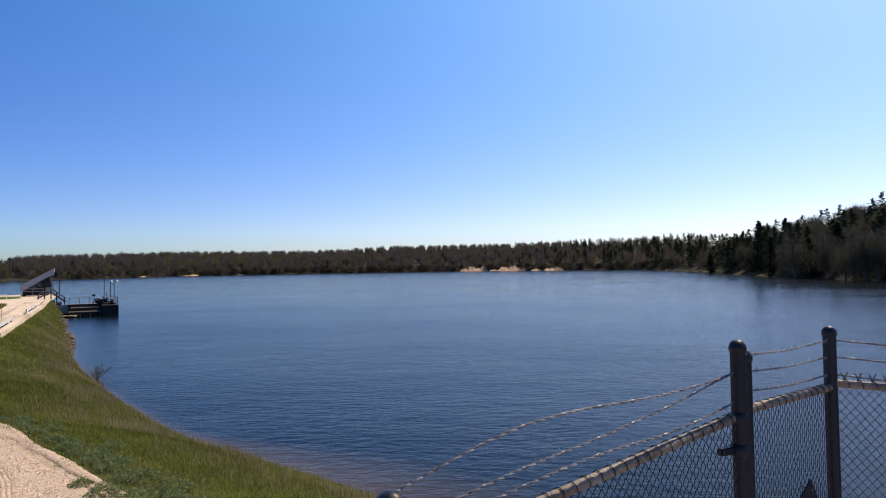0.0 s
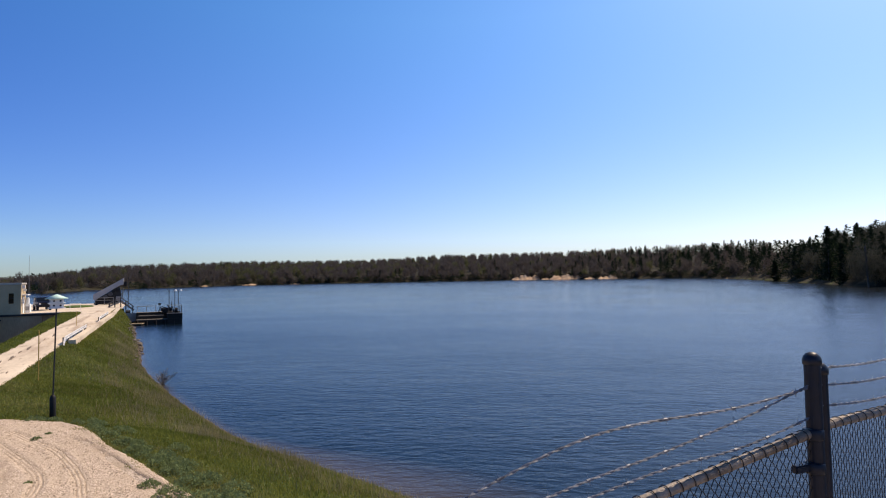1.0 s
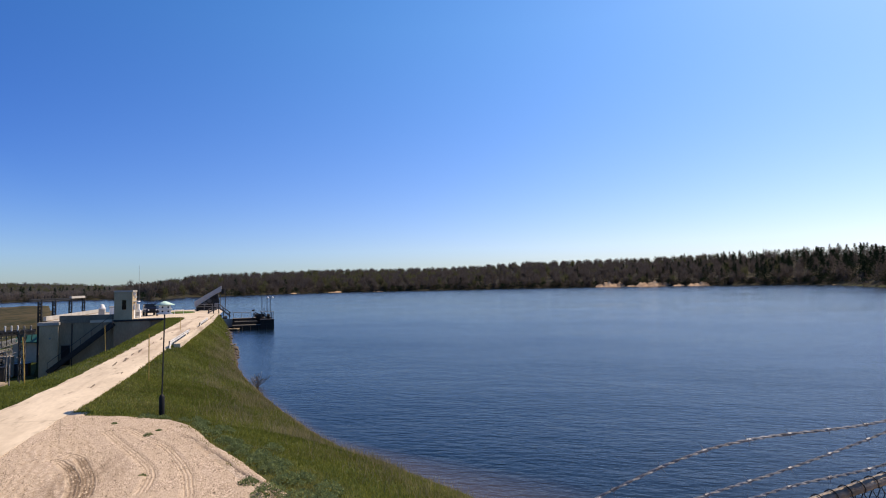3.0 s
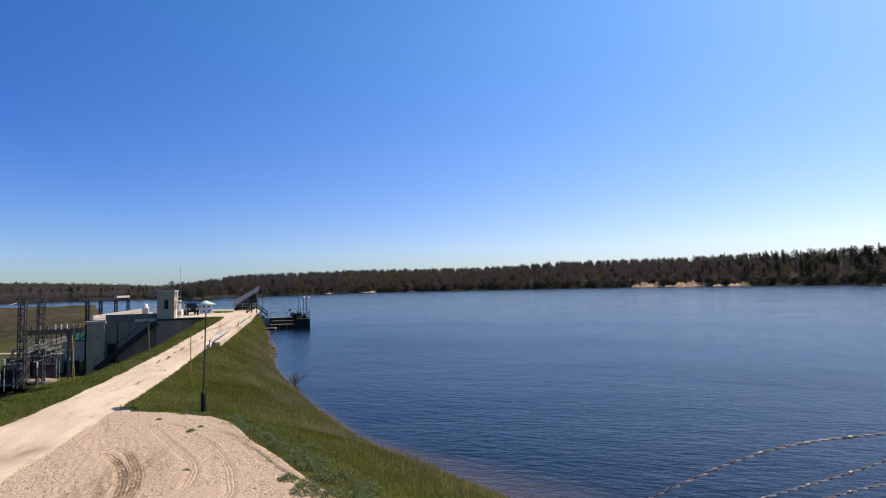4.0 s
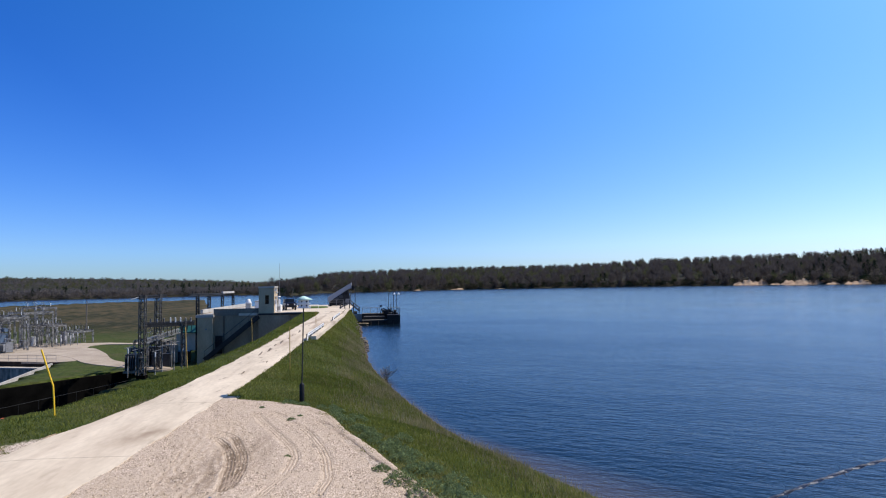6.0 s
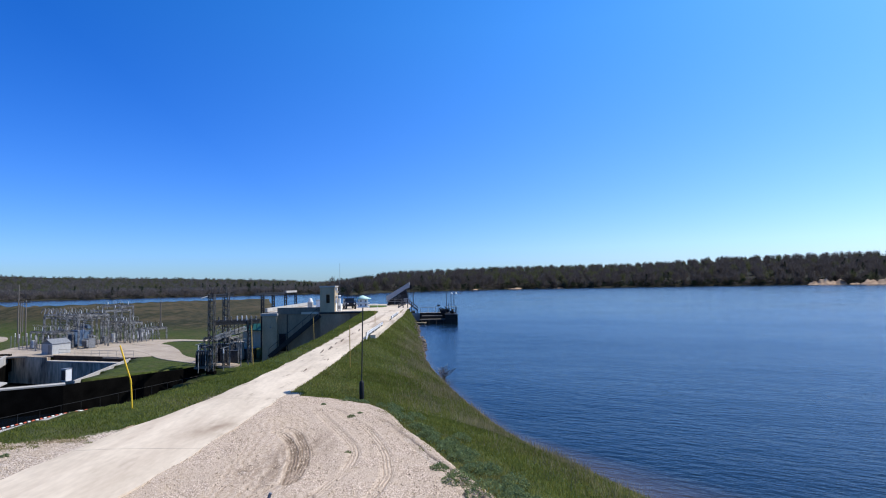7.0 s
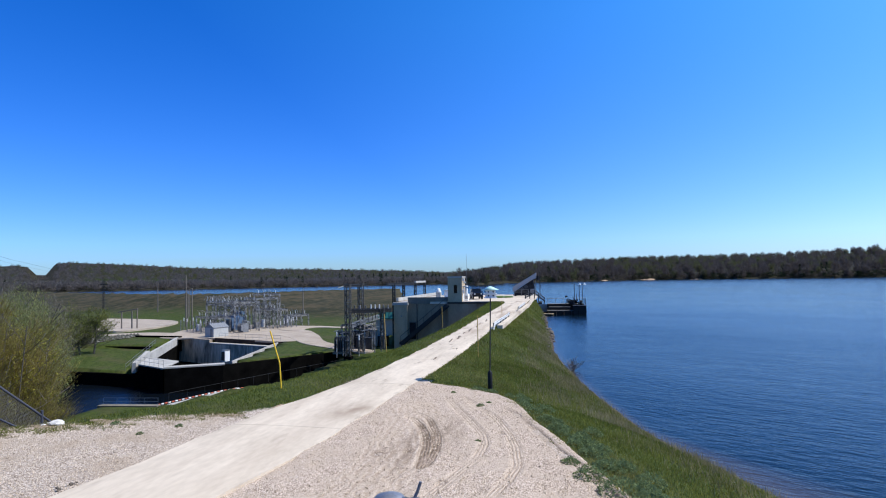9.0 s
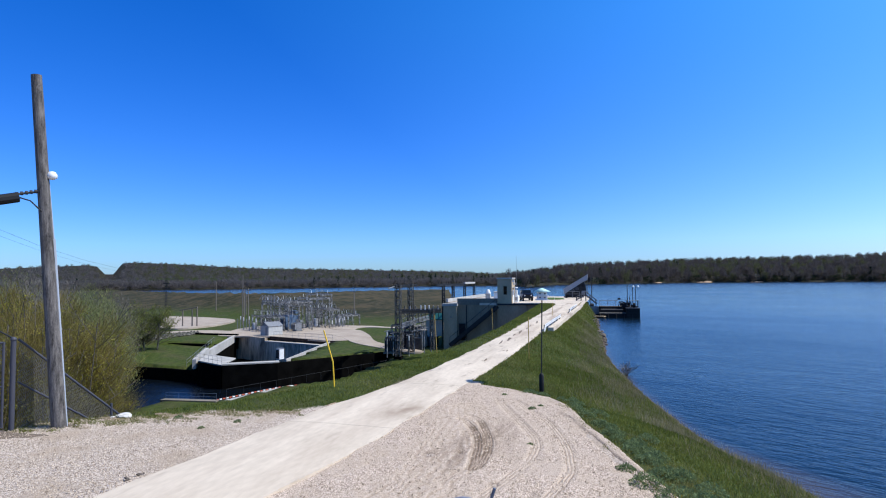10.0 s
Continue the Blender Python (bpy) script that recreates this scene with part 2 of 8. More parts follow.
def ground_z(x, y):
    x, y = np.asarray(x, float), np.asarray(y, float)
    s, w = to_sw(x, y)
    r, az = np.hypot(x, y), np.degrees(np.arctan2(-x, y))
    sh, ap, lf = curve_at(SHORE_W, s), curve_at(APRON_W, s), curve_at(LEFT_W, s)
    z = 0.03 * waves(x, y, 1.7)
    # lake side bank
    k = np.clip((w - ap) / np.maximum(sh - ap, 0.5), 0, 4.0)
    bank = LAKE * np.where(k < 1, 0.55 * k + 0.45 * k * k, 1 + 0.5 * (k - 1)) + 0.05 * waves(x, y, 1.1, 2) * np.clip(k * 4, 0, 1) * np.clip((1.0 - k) * 5, 0.2, 1)
    z = np.where(w > ap, np.maximum(bank, -4.5), z)
    # land side slope
    drop = np.clip(lf - w, 0, None)
    nb = curve_at(NEAR_BANK, s)
    beyond = (w < nb) & (r > 70)
    low = np.where(beyond | (s > 84), LOW, TAIL + 0.35 + np.clip((s - 74) / 8, 0, 1) * 2.5)
    z = np.where(w < lf, np.maximum(-np.where(s > 88.6, 20.0, 0.72) * drop, low), z)
    # terraced lawn on the river's far bank, and the valley beyond it
    lawn = (w < lf) & (az > 68) & (r > 84)
    z = np.where(lawn, np.where(s < 90.6, -8.4 + 0.03 * np.clip(r - 90, 0, 30), LOW) + 0.06 * waves(x, y, 6), z)
    z = np.where((w < lf) & (az > 79) & (r > 30), np.clip(-9.2 + 0.02 * (r - 40), -9.2, LOW) + 0.3 * waves(x, y, 12), z)
    # river and basin bed
    river = tail_area(s, w)
    z = np.where(river & (w < lf), TAIL - 1.5, z)
    # the rise to the far embankment, its crest and the bay behind it
    toe, crest = curve_at(TOE_R, az), curve_at(CREST_R, az)
    up = np.clip((r - toe) / (crest - toe), 0, 1)
    inland = (az > 46) & (az < 112) & (w < -18)
    z = np.where(inland & (r > toe), LOW + (-0.5 - LOW) * up ** 1.1 + 0.2 * waves(x, y, 14) * np.sin(up * math.pi), z)
    z = np.where(inland & (r > crest), np.maximum(-0.5 - 0.35 * (r - crest), -4.5), z)
    z = np.where((az <= 46) & (az > 20) & (s > 120.5), -4.5, z)
    # far shores and hills
    fr = curve_at(FAR_R, az)
    over = r - fr
    depth = 0.55 * fr + 60
    top = 3.7 + (fr + depth) * np.tan(np.radians(curve_at(TREE_EL, az))) - np.where(az > 40, 3.0, 11.5)
    rise = np.where(az > 40, np.clip((over / depth - 0.16) / 0.84, 0, 1) ** 0.9, np.clip(over / depth, 0, 1) ** 0.8)
    hill = LAKE + np.clip(over * 0.35, -2.3, 1.2) + rise * np.maximum(top, 2)
    z = np.where((over > -6) & (np.abs(az) < 112), hill, z)
    z = np.where((np.abs(az) >= 112) & (r > 30), 0.03 * (r - 30), z)
    # the mound that carries the camera
    mound = np.clip(1.9 * (8.0 - r) / 4.6, 0, 1.9)
    return np.where(r < 8, np.maximum(np.maximum(z, 0 if np.ndim(z) == 0 else np.where(w < ap, z, z)) + mound * np.where(w < ap + 3, 1, 0.6), z), z)




def tail_area(s, w):
    """True on the tailrace, the stilling basin and the river."""
    near = np.interp(s, [a for a, _ in NEAR_BANK], [b for _, b in NEAR_BANK])
    x, y = s * US[0] + w * UW[0], s * US[1] + w * UW[1]
    r = np.hypot(x, y)
    az = np.degrees(np.arctan2(-x, y))
    channel = (w < near) & (s > 30) & (s < 84) & (r < np.interp(az, [46, 53, 57, 62.3, 67, 69, 74, 80, 90], [86, 89.5, 86, 83, 83, 89, 98, 104, 104]))
    basin = (s > 67) & (w > -55.9 - 0.5 * (s - 69.8)) & (w < -41.6 - 0.19 * (s - 69.5)) & (s < 79.0 - 0.365 * w) & (r > 80)
    return channel | basin


def axis(*spans):
    out = []
    for a, b, n in spans:
        out.extend(np.linspace(a, b, n, endpoint=False))
    return np.array(out + [spans[-1][1]])


GS = axis((-4000, -600, 6), (-600, -80, 10), (-80, -10, 16), (-10, 50, 150), (50, 130, 110), (130, 420, 60), (420, 1200, 70), (1200, 4000, 12))
GW = axis((-4000, -1300, 10), (-1300, -400, 60), (-400, -130, 60), (-130, -22, 90), (-22, 14, 100), (14, 60, 20), (60, 900, 70), (900, 4000, 12))
S2, W2 = np.meshgrid(GS, GW, indexing='ij')
GX, GY = S2 * US[0] + W2 * UW[0], S2 * US[1] + W2 * UW[1]
GZ = ground_z(GX, GY)


def sheet(name, X, Y, Z, keep=None):
    ns, nw = X.shape
    idx = np.arange(ns * nw).reshape(ns, nw)
    quads = np.stack([idx[:-1, :-1], idx[1:, :-1], idx[1:, 1:], idx[:-1, 1:]], -1).reshape(-1, 4)[:, ::-1]
    if keep is not None:
        quads = quads[keep.reshape(-1)]
    me = bpy.data.meshes.new(name)
    me.vertices.add(ns * nw)
    me.vertices.foreach_set("co", np.stack([X, Y, Z], -1).astype(np.float32).ravel())
    me.loops.add(len(quads) * 4)
    me.loops.foreach_set("vertex_index", quads.astype(np.int32).ravel())
    me.polygons.add(len(quads))
    me.polygons.foreach_set("loop_start", np.arange(0, len(quads) * 4, 4, dtype=np.int32))
    me.polygons.foreach_set("use_smooth", np.ones(len(quads), bool))
    me.update(calc_edges=True)
    return me


def attribute(me, name, values):
    a = me.attributes.new(name, 'FLOAT', 'POINT')
    a.data.foreach_set("value", np.asarray(values, np.float32).ravel())


ground_mesh = sheet("ground", GX, GY, GZ)
ap2, sh2 = curve_at(APRON_W, S2), curve_at(SHORE_W, S2)
R2, AZ2 = np.hypot(GX, GY), np.degrees(np.arctan2(-GX, GY))
soft = lambda v, wide: np.clip(0.5 + v / wide, 0, 1)
gravel = np.where(S2 < 21.2, soft(ap2 - W2, 0.5) * soft(W2 - np.interp(S2, [8, 11.5, 13.2, 13.9, 14.8, 15.1, 15.6, 16.6, 18, 20], [-20, -17, -14.2, -12.5, -11.5, -10.2, -9.0, -8.2, -7.8, -7.5]), 1.2), 0)
gravel = np.maximum(gravel, np.where((W2 > -6.9) & (W2 < -5.2) & (S2 >= 20), 0.8, 0))
gravel = np.maximum(gravel, np.where((S2 > 86) & (S2 < 122) & (W2 > -18) & (W2 < -3.6), 1, 0))
fr2 = curve_at(FAR_R, AZ2)
wild = np.where(R2 > fr2 - 30, 1.0, 0.0)
sand = np.where((W2 > sh2 - 0.15) & (R2 < 150) & (W2 > -10), 1.0, 0.0)
dry = np.where((AZ2 > 46) & (W2 < -18) & (R2 > 125), np.clip(0.25 + 0.9 * (R2 - curve_at(TOE_R, AZ2)) / 70, 0, 1), 0.0)
for nm, val in (("gravel", gravel), ("wild", wild), ("sand", sand), ("dry", dry)):
    attribute(ground_mesh, nm, val)


def ground_material():
    m = bpy.data.materials.new("ground_cover")
    m.use_nodes = True
    n, l = m.node_tree.nodes, m.node_tree.links
    b = n["Principled BSDF"]
    b.inputs["Roughness"].default_value = 0.95
    b.inputs["Specular IOR Level"].default_value = 0.15
    tc = n.new("ShaderNodeTexCoord")

    def noise_at(scale, detail=5):
        t = n.new("ShaderNodeTexNoise")
        t.inputs["Scale"].default_value, t.inputs["Detail"].default_value = scale, detail
        l.new(tc.outputs["Object"], t.inputs["Vector"])
        return t.outputs[0]

    def ramp(v, lo, hi):
        t = n.new("ShaderNodeMapRange")
        t.inputs[1].default_value, t.inputs[2].default_value = lo, hi
        l.new(v, t.inputs[0])
        return t.outputs[0]

    def blend(f, a, c):
        t = n.new("ShaderNodeMix")
        t.data_type = 'RGBA'
        l.new(f, t.inputs[0])
        for v, k in ((a, 6), (c, 7)):
            if isinstance(v, tuple):
                t.inputs[k].default_value = (*v, 1)
            else:
                l.new(v, t.inputs[k])
        return t.outputs[2]

    def mask(name, noise_out, amount):
        a = n.new("ShaderNodeAttribute")
        a.attribute_name = name
        ad = n.new("ShaderNodeMath")
        ad.operation = 'MULTIPLY_ADD'
        l.new(noise_out, ad.inputs[0])
        ad.inputs[1].default_value = amount
        l.new(a.outputs["Fac"], ad.inputs[2])
        return ramp(ad.outputs[0], 0.5 + amount / 2 - 0.12, 0.5 + amount / 2 + 0.12)

    big, mid, fine, grit = noise_at(0.25), noise_at(1.6), noise_at(9), noise_at(38, 3)
    sm = n.new("ShaderNodeMapping")
    sm.inputs["Scale"].default_value = (0.16, 0.022, 0.6)
    l.new(tc.outputs["Object"], sm.inputs[0])
    sn = n.new("ShaderNodeTexNoise")
    sn.inputs["Scale"].default_value, sn.inputs["Detail"].default_value = 1.0, 8
    l.new(sm.outputs[0], sn.inputs["Vector"])
    streak = sn.outputs[0]
    rm = n.new("ShaderNodeMix")
    rm.inputs[0].default_value = 0.55
    l.new(streak, rm.inputs[2])
    l.new(noise_at(0.5, 8), rm.inputs[3])
    rough_mix = rm.outputs[0]
    grass = blend(ramp(mid, 0.35, 0.65), (0.030, 0.045, 0.007), (0.064, 0.083, 0.016))
    grass = blend(ramp(big, 0.5, 0.75), grass, (0.075, 0.07, 0.03))
    grass = blend(mask("dry", mid, 0.5), grass, blend(ramp(rough_mix, 0.42, 0.6), (0.022, 0.025, 0.008), (0.08, 0.062, 0.031)))
    vo = n.new("ShaderNodeTexVoronoi")
    vo.inputs["Scale"].default_value = 42
    l.new(tc.outputs["Object"], vo.inputs["Vector"])
    pick = n.new("ShaderNodeSeparateColor")
    l.new(vo.outputs["Color"], pick.inputs[0])
    stone = blend(pick.outputs[0], (0.20, 0.152, 0.115), (0.72, 0.605, 0.49))
    dust = blend(pick.outputs[1], (0.34, 0.265, 0.195), (0.49, 0.395, 0.30))
    stone = blend(ramp(noise_at(0.8), 0.48, 0.66), stone, dust)
    sandy = blend(ramp(fine, 0.3, 0.7), (0.045, 0.033, 0.022), (0.11, 0.08, 0.053))
    litter = blend(ramp(big, 0.4, 0.6), (0.017, 0.016, 0.009), (0.036, 0.033, 0.019))
    c = blend(mask("sand", fine, 0.5), grass, sandy)
    c = blend(mask("gravel", fine, 0.7), c, stone)
    c = blend(mask("wild", fine, 0.3), c, litter)
    l.new(c, b.inputs["Base Color"])
    bp = n.new("ShaderNodeBump")
    bp.inputs["Strength"].default_value, bp.inputs["Distance"].default_value = 0.6, 0.04
    l.new(grit, bp.inputs["Height"])
    l.new(bp.outputs[0], b.inputs["Normal"])
    return m


ground_mesh.materials.append(ground_material())
tagged(new("ground", ground_mesh), "grassy dam banks, pale gravel and wooded shores", "ground", kind="structure")


# ---- water ----
def water_material(name, deep, shallow, ripple, rough, gloss):
    m = bpy.data.materials.new(name)
    m.use_nodes = True
    n, l = m.node_tree.nodes, m.node_tree.links
    b = n["Principled BSDF"]
    b.inputs["IOR"].default_value, b.inputs["Roughness"].default_value = 1.33, rough
    b.inputs["Specular IOR Level"].default_value = gloss
    b.inputs["Specular Tint"].default_value = (0.69, 0.87, 1.0, 1)
    a = n.new("ShaderNodeAttribute")
    a.attribute_name = "shallow"
    c = n.new("ShaderNodeMix")
    c.data_type = 'RGBA'
    c.inputs[6].default_value, c.inputs[7].default_value = (*deep, 1), (*shallow, 1)
    l.new(a.outputs["Fac"], c.inputs[0])
    l.new(c.outputs[2], b.inputs["Base Color"])
    tc = n.new("ShaderNodeTexCoord")
    ca = n.new("ShaderNodeAttribute")  # weakens ripples and roughness where it is high
    ca.attribute_name = "ripple_fade"
    last = None
    for scale, turn, squeeze, strength, dist in ((1.5, 12, 2.2, ripple, 0.12), (4.5, -10, 2.0, ripple * 0.9, 0.04), (0.3, 25, 1.6, ripple * 0.5, 0.4), (0.06, 10, 2.0, ripple * 0.3, 1.0)):
        mp = n.new("ShaderNodeMapping")
        mp.inputs["Rotation"].default_value[2] = radians(turn)
        mp.inputs["Scale"].default_value = (1, squeeze, 1)
        l.new(tc.outputs["Object"], mp.inputs[0])
        t = n.new("ShaderNodeTexNoise")
        t.inputs["Scale"].default_value, t.inputs["Detail"].default_value = scale, 3
        l.new(mp.outputs[0], t.inputs["Vector"])
        bp = n.new("ShaderNodeBump")
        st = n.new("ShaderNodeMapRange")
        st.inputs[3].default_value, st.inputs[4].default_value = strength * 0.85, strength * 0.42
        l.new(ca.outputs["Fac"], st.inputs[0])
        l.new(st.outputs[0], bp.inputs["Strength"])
        bp.inputs["Distance"].default_value = dist
        l.new(t.outputs[0], bp.inputs["Height"])
        if last:
            l.new(last, bp.inputs["Normal"])
        last = bp.outputs[0]
    l.new(last, b.inputs["Normal"])
    gust = n.new("ShaderNodeTexNoise")  # patches ruffled by the wind
    gust.inputs["Scale"].default_value, gust.inputs["Detail"].default_value = 0.035, 6
    gm = n.new("ShaderNodeMapping")
    gm.inputs["Rotation"].default_value[2] = radians(12)
    gm.inputs["Scale"].default_value = (0.8, 1.3, 1)
    l.new(tc.outputs["Object"], gm.inputs[0])
    l.new(gm.outputs[0], gust.inputs["Vector"])
    gr = n.new("ShaderNodeMapRange")
    gr.inputs[1].default_value, gr.inputs[2].default_value = 0.38, 0.62
    gr.inputs[3].default_value, gr.inputs[4].default_value = rough * 0.85, rough * 1.2
    l.new(gust.outputs[0], gr.inputs[0])
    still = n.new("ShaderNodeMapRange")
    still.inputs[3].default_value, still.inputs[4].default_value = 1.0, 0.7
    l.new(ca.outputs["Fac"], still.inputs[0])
    ro = n.new("ShaderNodeMath")
    ro.operation = 'MULTIPLY'
    l.new(gr.outputs[0], ro.inputs[0])
    l.new(still.outputs[0], ro.inputs[1])
    l.new(ro.outputs[0], b.inputs["Roughness"])
    return m


def centres(A):
    return (A[:-1, :-1] + A[1:, 1:]) / 2


CX, CY, CS, CW = centres(GX), centres(GY), centres(S2), centres(W2)
CAZ = np.degrees(np.arctan2(-CX, CY))
lake_cells = ((CW > -8) & (CS < 118)) | ((CS >= 118) & (CAZ <= 46)) | ((CAZ > 46) & (np.hypot(CX, CY) > curve_at(CREST_R, CAZ) - 3))
lake_cells &= (CS > -200) & (np.hypot(CX, CY) < curve_at(FAR_R, np.degrees(np.arctan2(-CX, CY))) + 60) & (centres(GZ) < LAKE + 2.5)
lake_mesh = sheet("lake", GX, GY, np.full_like(GX, LAKE), lake_cells)
# fade grows with distance from the viewpoint, so far water reflects brighter
attribute(lake_mesh, "ripple_fade", np.clip((R2 - 25) / 110, 0, 1))
attribute(lake_mesh, "shallow", np.clip(1 - (W2 - sh2) / (0.5 + 2.8 * np.clip((24 - S2) / 8, 0, 1)), 0, 1) * (R2 < 120))
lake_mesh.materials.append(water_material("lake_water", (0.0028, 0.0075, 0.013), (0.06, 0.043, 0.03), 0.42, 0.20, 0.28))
tagged(new("water", lake_mesh), "blue rippled lake water reaching the wooded shore", "water", kind="structure")
river_mesh = sheet("river", GX, GY, np.full_like(GX, TAIL), (CW < -20) & (CS > 5) & (CS < 100) & (np.hypot(CX, CY) > 45) & (centres(GZ) < TAIL + 3) & (CX < -30) & ~((CS > 70.5) & (CW > -55.9 - 0.5 * (CS - 69.8)) & (CW < -41.0 - 0.19 * (CS - 69.5))))
attribute(river_mesh, "shallow", np.zeros(GX.size))
attribute(river_mesh, "ripple_fade", np.zeros(GX.size))
river_mesh.materials.append(water_material("river_water", (0.003, 0.005, 0.008), (0.05, 0.05, 0.03), 0.5, 0.24, 0.2))
tagged(new("water_tailrace", river_mesh), "dark still tailrace water below the dam", "water", kind="structure")

# ---- far woods ----
def crown_tris(n, height, width, base, size):
    """n loose leaf clumps filling a ragged upright crown, in metres."""
    h = rng.random(n) ** 0.8
    prof = np.sin(np.clip(h * 0.78 + 0.2, 0, 1) * math.pi) ** 0.5
    rad = width / 2 * prof * np.sqrt(rng.random(n)) * (0.75 + 0.5 * rng.random(n))
    a = rng.random(n) * math.tau
    c = np.stack([rad * np.cos(a), rad * np.sin(a), base + h * (height - base)], 1)
    t = c[:, None, :] + rng.normal(0, 1, (n, 3, 3)) * size * np.array((1, 1, 0.9))
    return t


def stem_tris(height, r, lean=0.03, limbs=7):
    """A thin tapered trunk with a few upward limbs."""
    out = []
    top = np.array((rng.normal(0, lean) * height, rng.normal(0, lean) * height, height))
    def stick(a, b, ra):
        for k in range(3):
            q = k * math.tau / 3
            o1 = np.array((math.cos(q), math.sin(q), 0)) * ra
            o2 = np.array((math.cos(q + 2.1), math.sin(q + 2.1), 0)) * ra
            out.append((a + o1, a + o2, b))
    stick(np.zeros(3), top, r)
    for k in range(limbs):
        f = 0.3 + 0.6 * rng.random()
        a = top * f
        q = rng.random() * math.tau
        ln = height * (0.5 - 0.3 * f)
        b = a + np.array((math.cos(q) * ln * 0.5, math.sin(q) * ln * 0.5, ln * 0.8))
        stick(a, b, r * 0.5 * (1 - f) + 0.03)
    return np.array(out)


def twig_crown(n, height, width, base, length, wide, lobed=0.0, tangle=0.25):
    """A rounded bare crown: sprays of fine twigs fanning up and out."""
    u = rng.normal(0, 1, (n, 3))
    u /= np.linalg.norm(u, axis=1)[:, None]
    p = u * (rng.random(n) ** 0.45)[:, None]
    if lobed:
        lc = rng.normal(0, 1, (6, 3))
        lc *= (lobed / np.linalg.norm(lc, axis=1))[:, None]
        p = p * (1 - 0.6 * lobed) + lc[rng.integers(0, 6, n)]
    axes = np.array((width / 2, width / 2, (height - base) / 2))
    tip = p * axes + np.array((0, 0, (height + base) / 2))
    way = p * np.array((0.6, 0.6, 0.3)) + np.array((0, 0, 0.8)) + rng.normal(0, tangle, (n, 3))
    way *= (length * (0.5 + rng.random(n)) / np.linalg.norm(way, axis=1))[:, None]
    q = rng.random(n) * math.tau
    side = np.stack([np.cos(q), np.sin(q), 0 * q], 1) * wide / 2
    root = tip - way
    return np.stack([root - side, root + side, tip], 1)


def pine_tris(height, width, limbs, clumps, size, first=0.12):
    """Uneven tiers of limbs carrying flat clumps of needles."""
    out = []
    for k in range(limbs):
        f = first + (1 - first) * (k + rng.random() * 0.7) / limbs
        a = rng.random() * math.tau
        ln = width / 2 * min(1.0, 1.5 * (1.04 - f)) ** 0.8 * (0.4 + 0.7 * rng.random())
        q = 0.1 + 0.9 * rng.random(clumps)
        c = np.stack([math.cos(a) * ln * q, math.sin(a) * ln * q, f * height + 0.12 * ln * q], 1) + rng.normal(0, 1, (clumps, 3)) * np.array((0.13, 0.13, 0.05)) * (ln + 0.5)
        out.append(c[:, None, :] + rng.normal(0, size, (clumps, 3, 3)) * np.array((1, 1, 0.7)))
    return np.concatenate(out)


def placed(t, x, y, z, k=1.0):
    q = rng.random() * math.tau
    c, s = math.cos(q), math.sin(q)
    m = np.array(((c, s, 0), (-s, c, 0), (0, 0, 1))) * k
    return t @ m + np.array((x, y, z))


BARE = [np.concatenate([twig_crown(300, 14, 10.5 + (k % 3), 0.5, 2.4, 0.42, 0.25), crown_tris(44, 8, 8, -0.5, 0.5), stem_tris(13, 0.2, 0.03, 3)]) for k in range(12)]
FINE = [np.concatenate([twig_crown(1150, 14, 9.5 + (k % 3), 0.5, 1.9, 0.19, 0.3), crown_tris(130, 9, 8, -0.5, 0.32), stem_tris(13.0, 0.2), stem_tris(12.0, 0.16)]) for k in range(8)]
PINE = [pine_tris(14.5, 8.5 + (k % 3), 46, 10, 0.42, 0.03) for k in range(8)]
CANOPY = [np.concatenate([twig_crown(150, 6.4, 7.6, -0.5, 0.95, 0.4), crown_tris(28, 5, 6, -0.4, 0.36)]) for _ in range(8)]
BRUSH = [crown_tris(420, 4.6, 8.0, -0.6, 0.26) for _ in range(5)]
BRUSH_FAR = [crown_tris(150, 5.0, 9.0, -0.6, 0.45) for _ in range(5)]
wood = {"bare": [], "oak": [], "bud": [], "hill": [], "green": [], "pine": [], "brush": []}


def on_bearing(az, r):
    return -math.sin(radians(az)) * r, math.cos(radians(az)) * r


def plant(kind, shapes, az, r, tall):
    x, y = on_bearing(az, r)
    z = float(ground_z(x, y)) - 0.3
    if z > LAKE - 0.5:
        wood[kind].append(placed(shapes[int(rng.integers(len(shapes)))], x, y, z, tall * (0.92 + 0.16 * rng.random())))


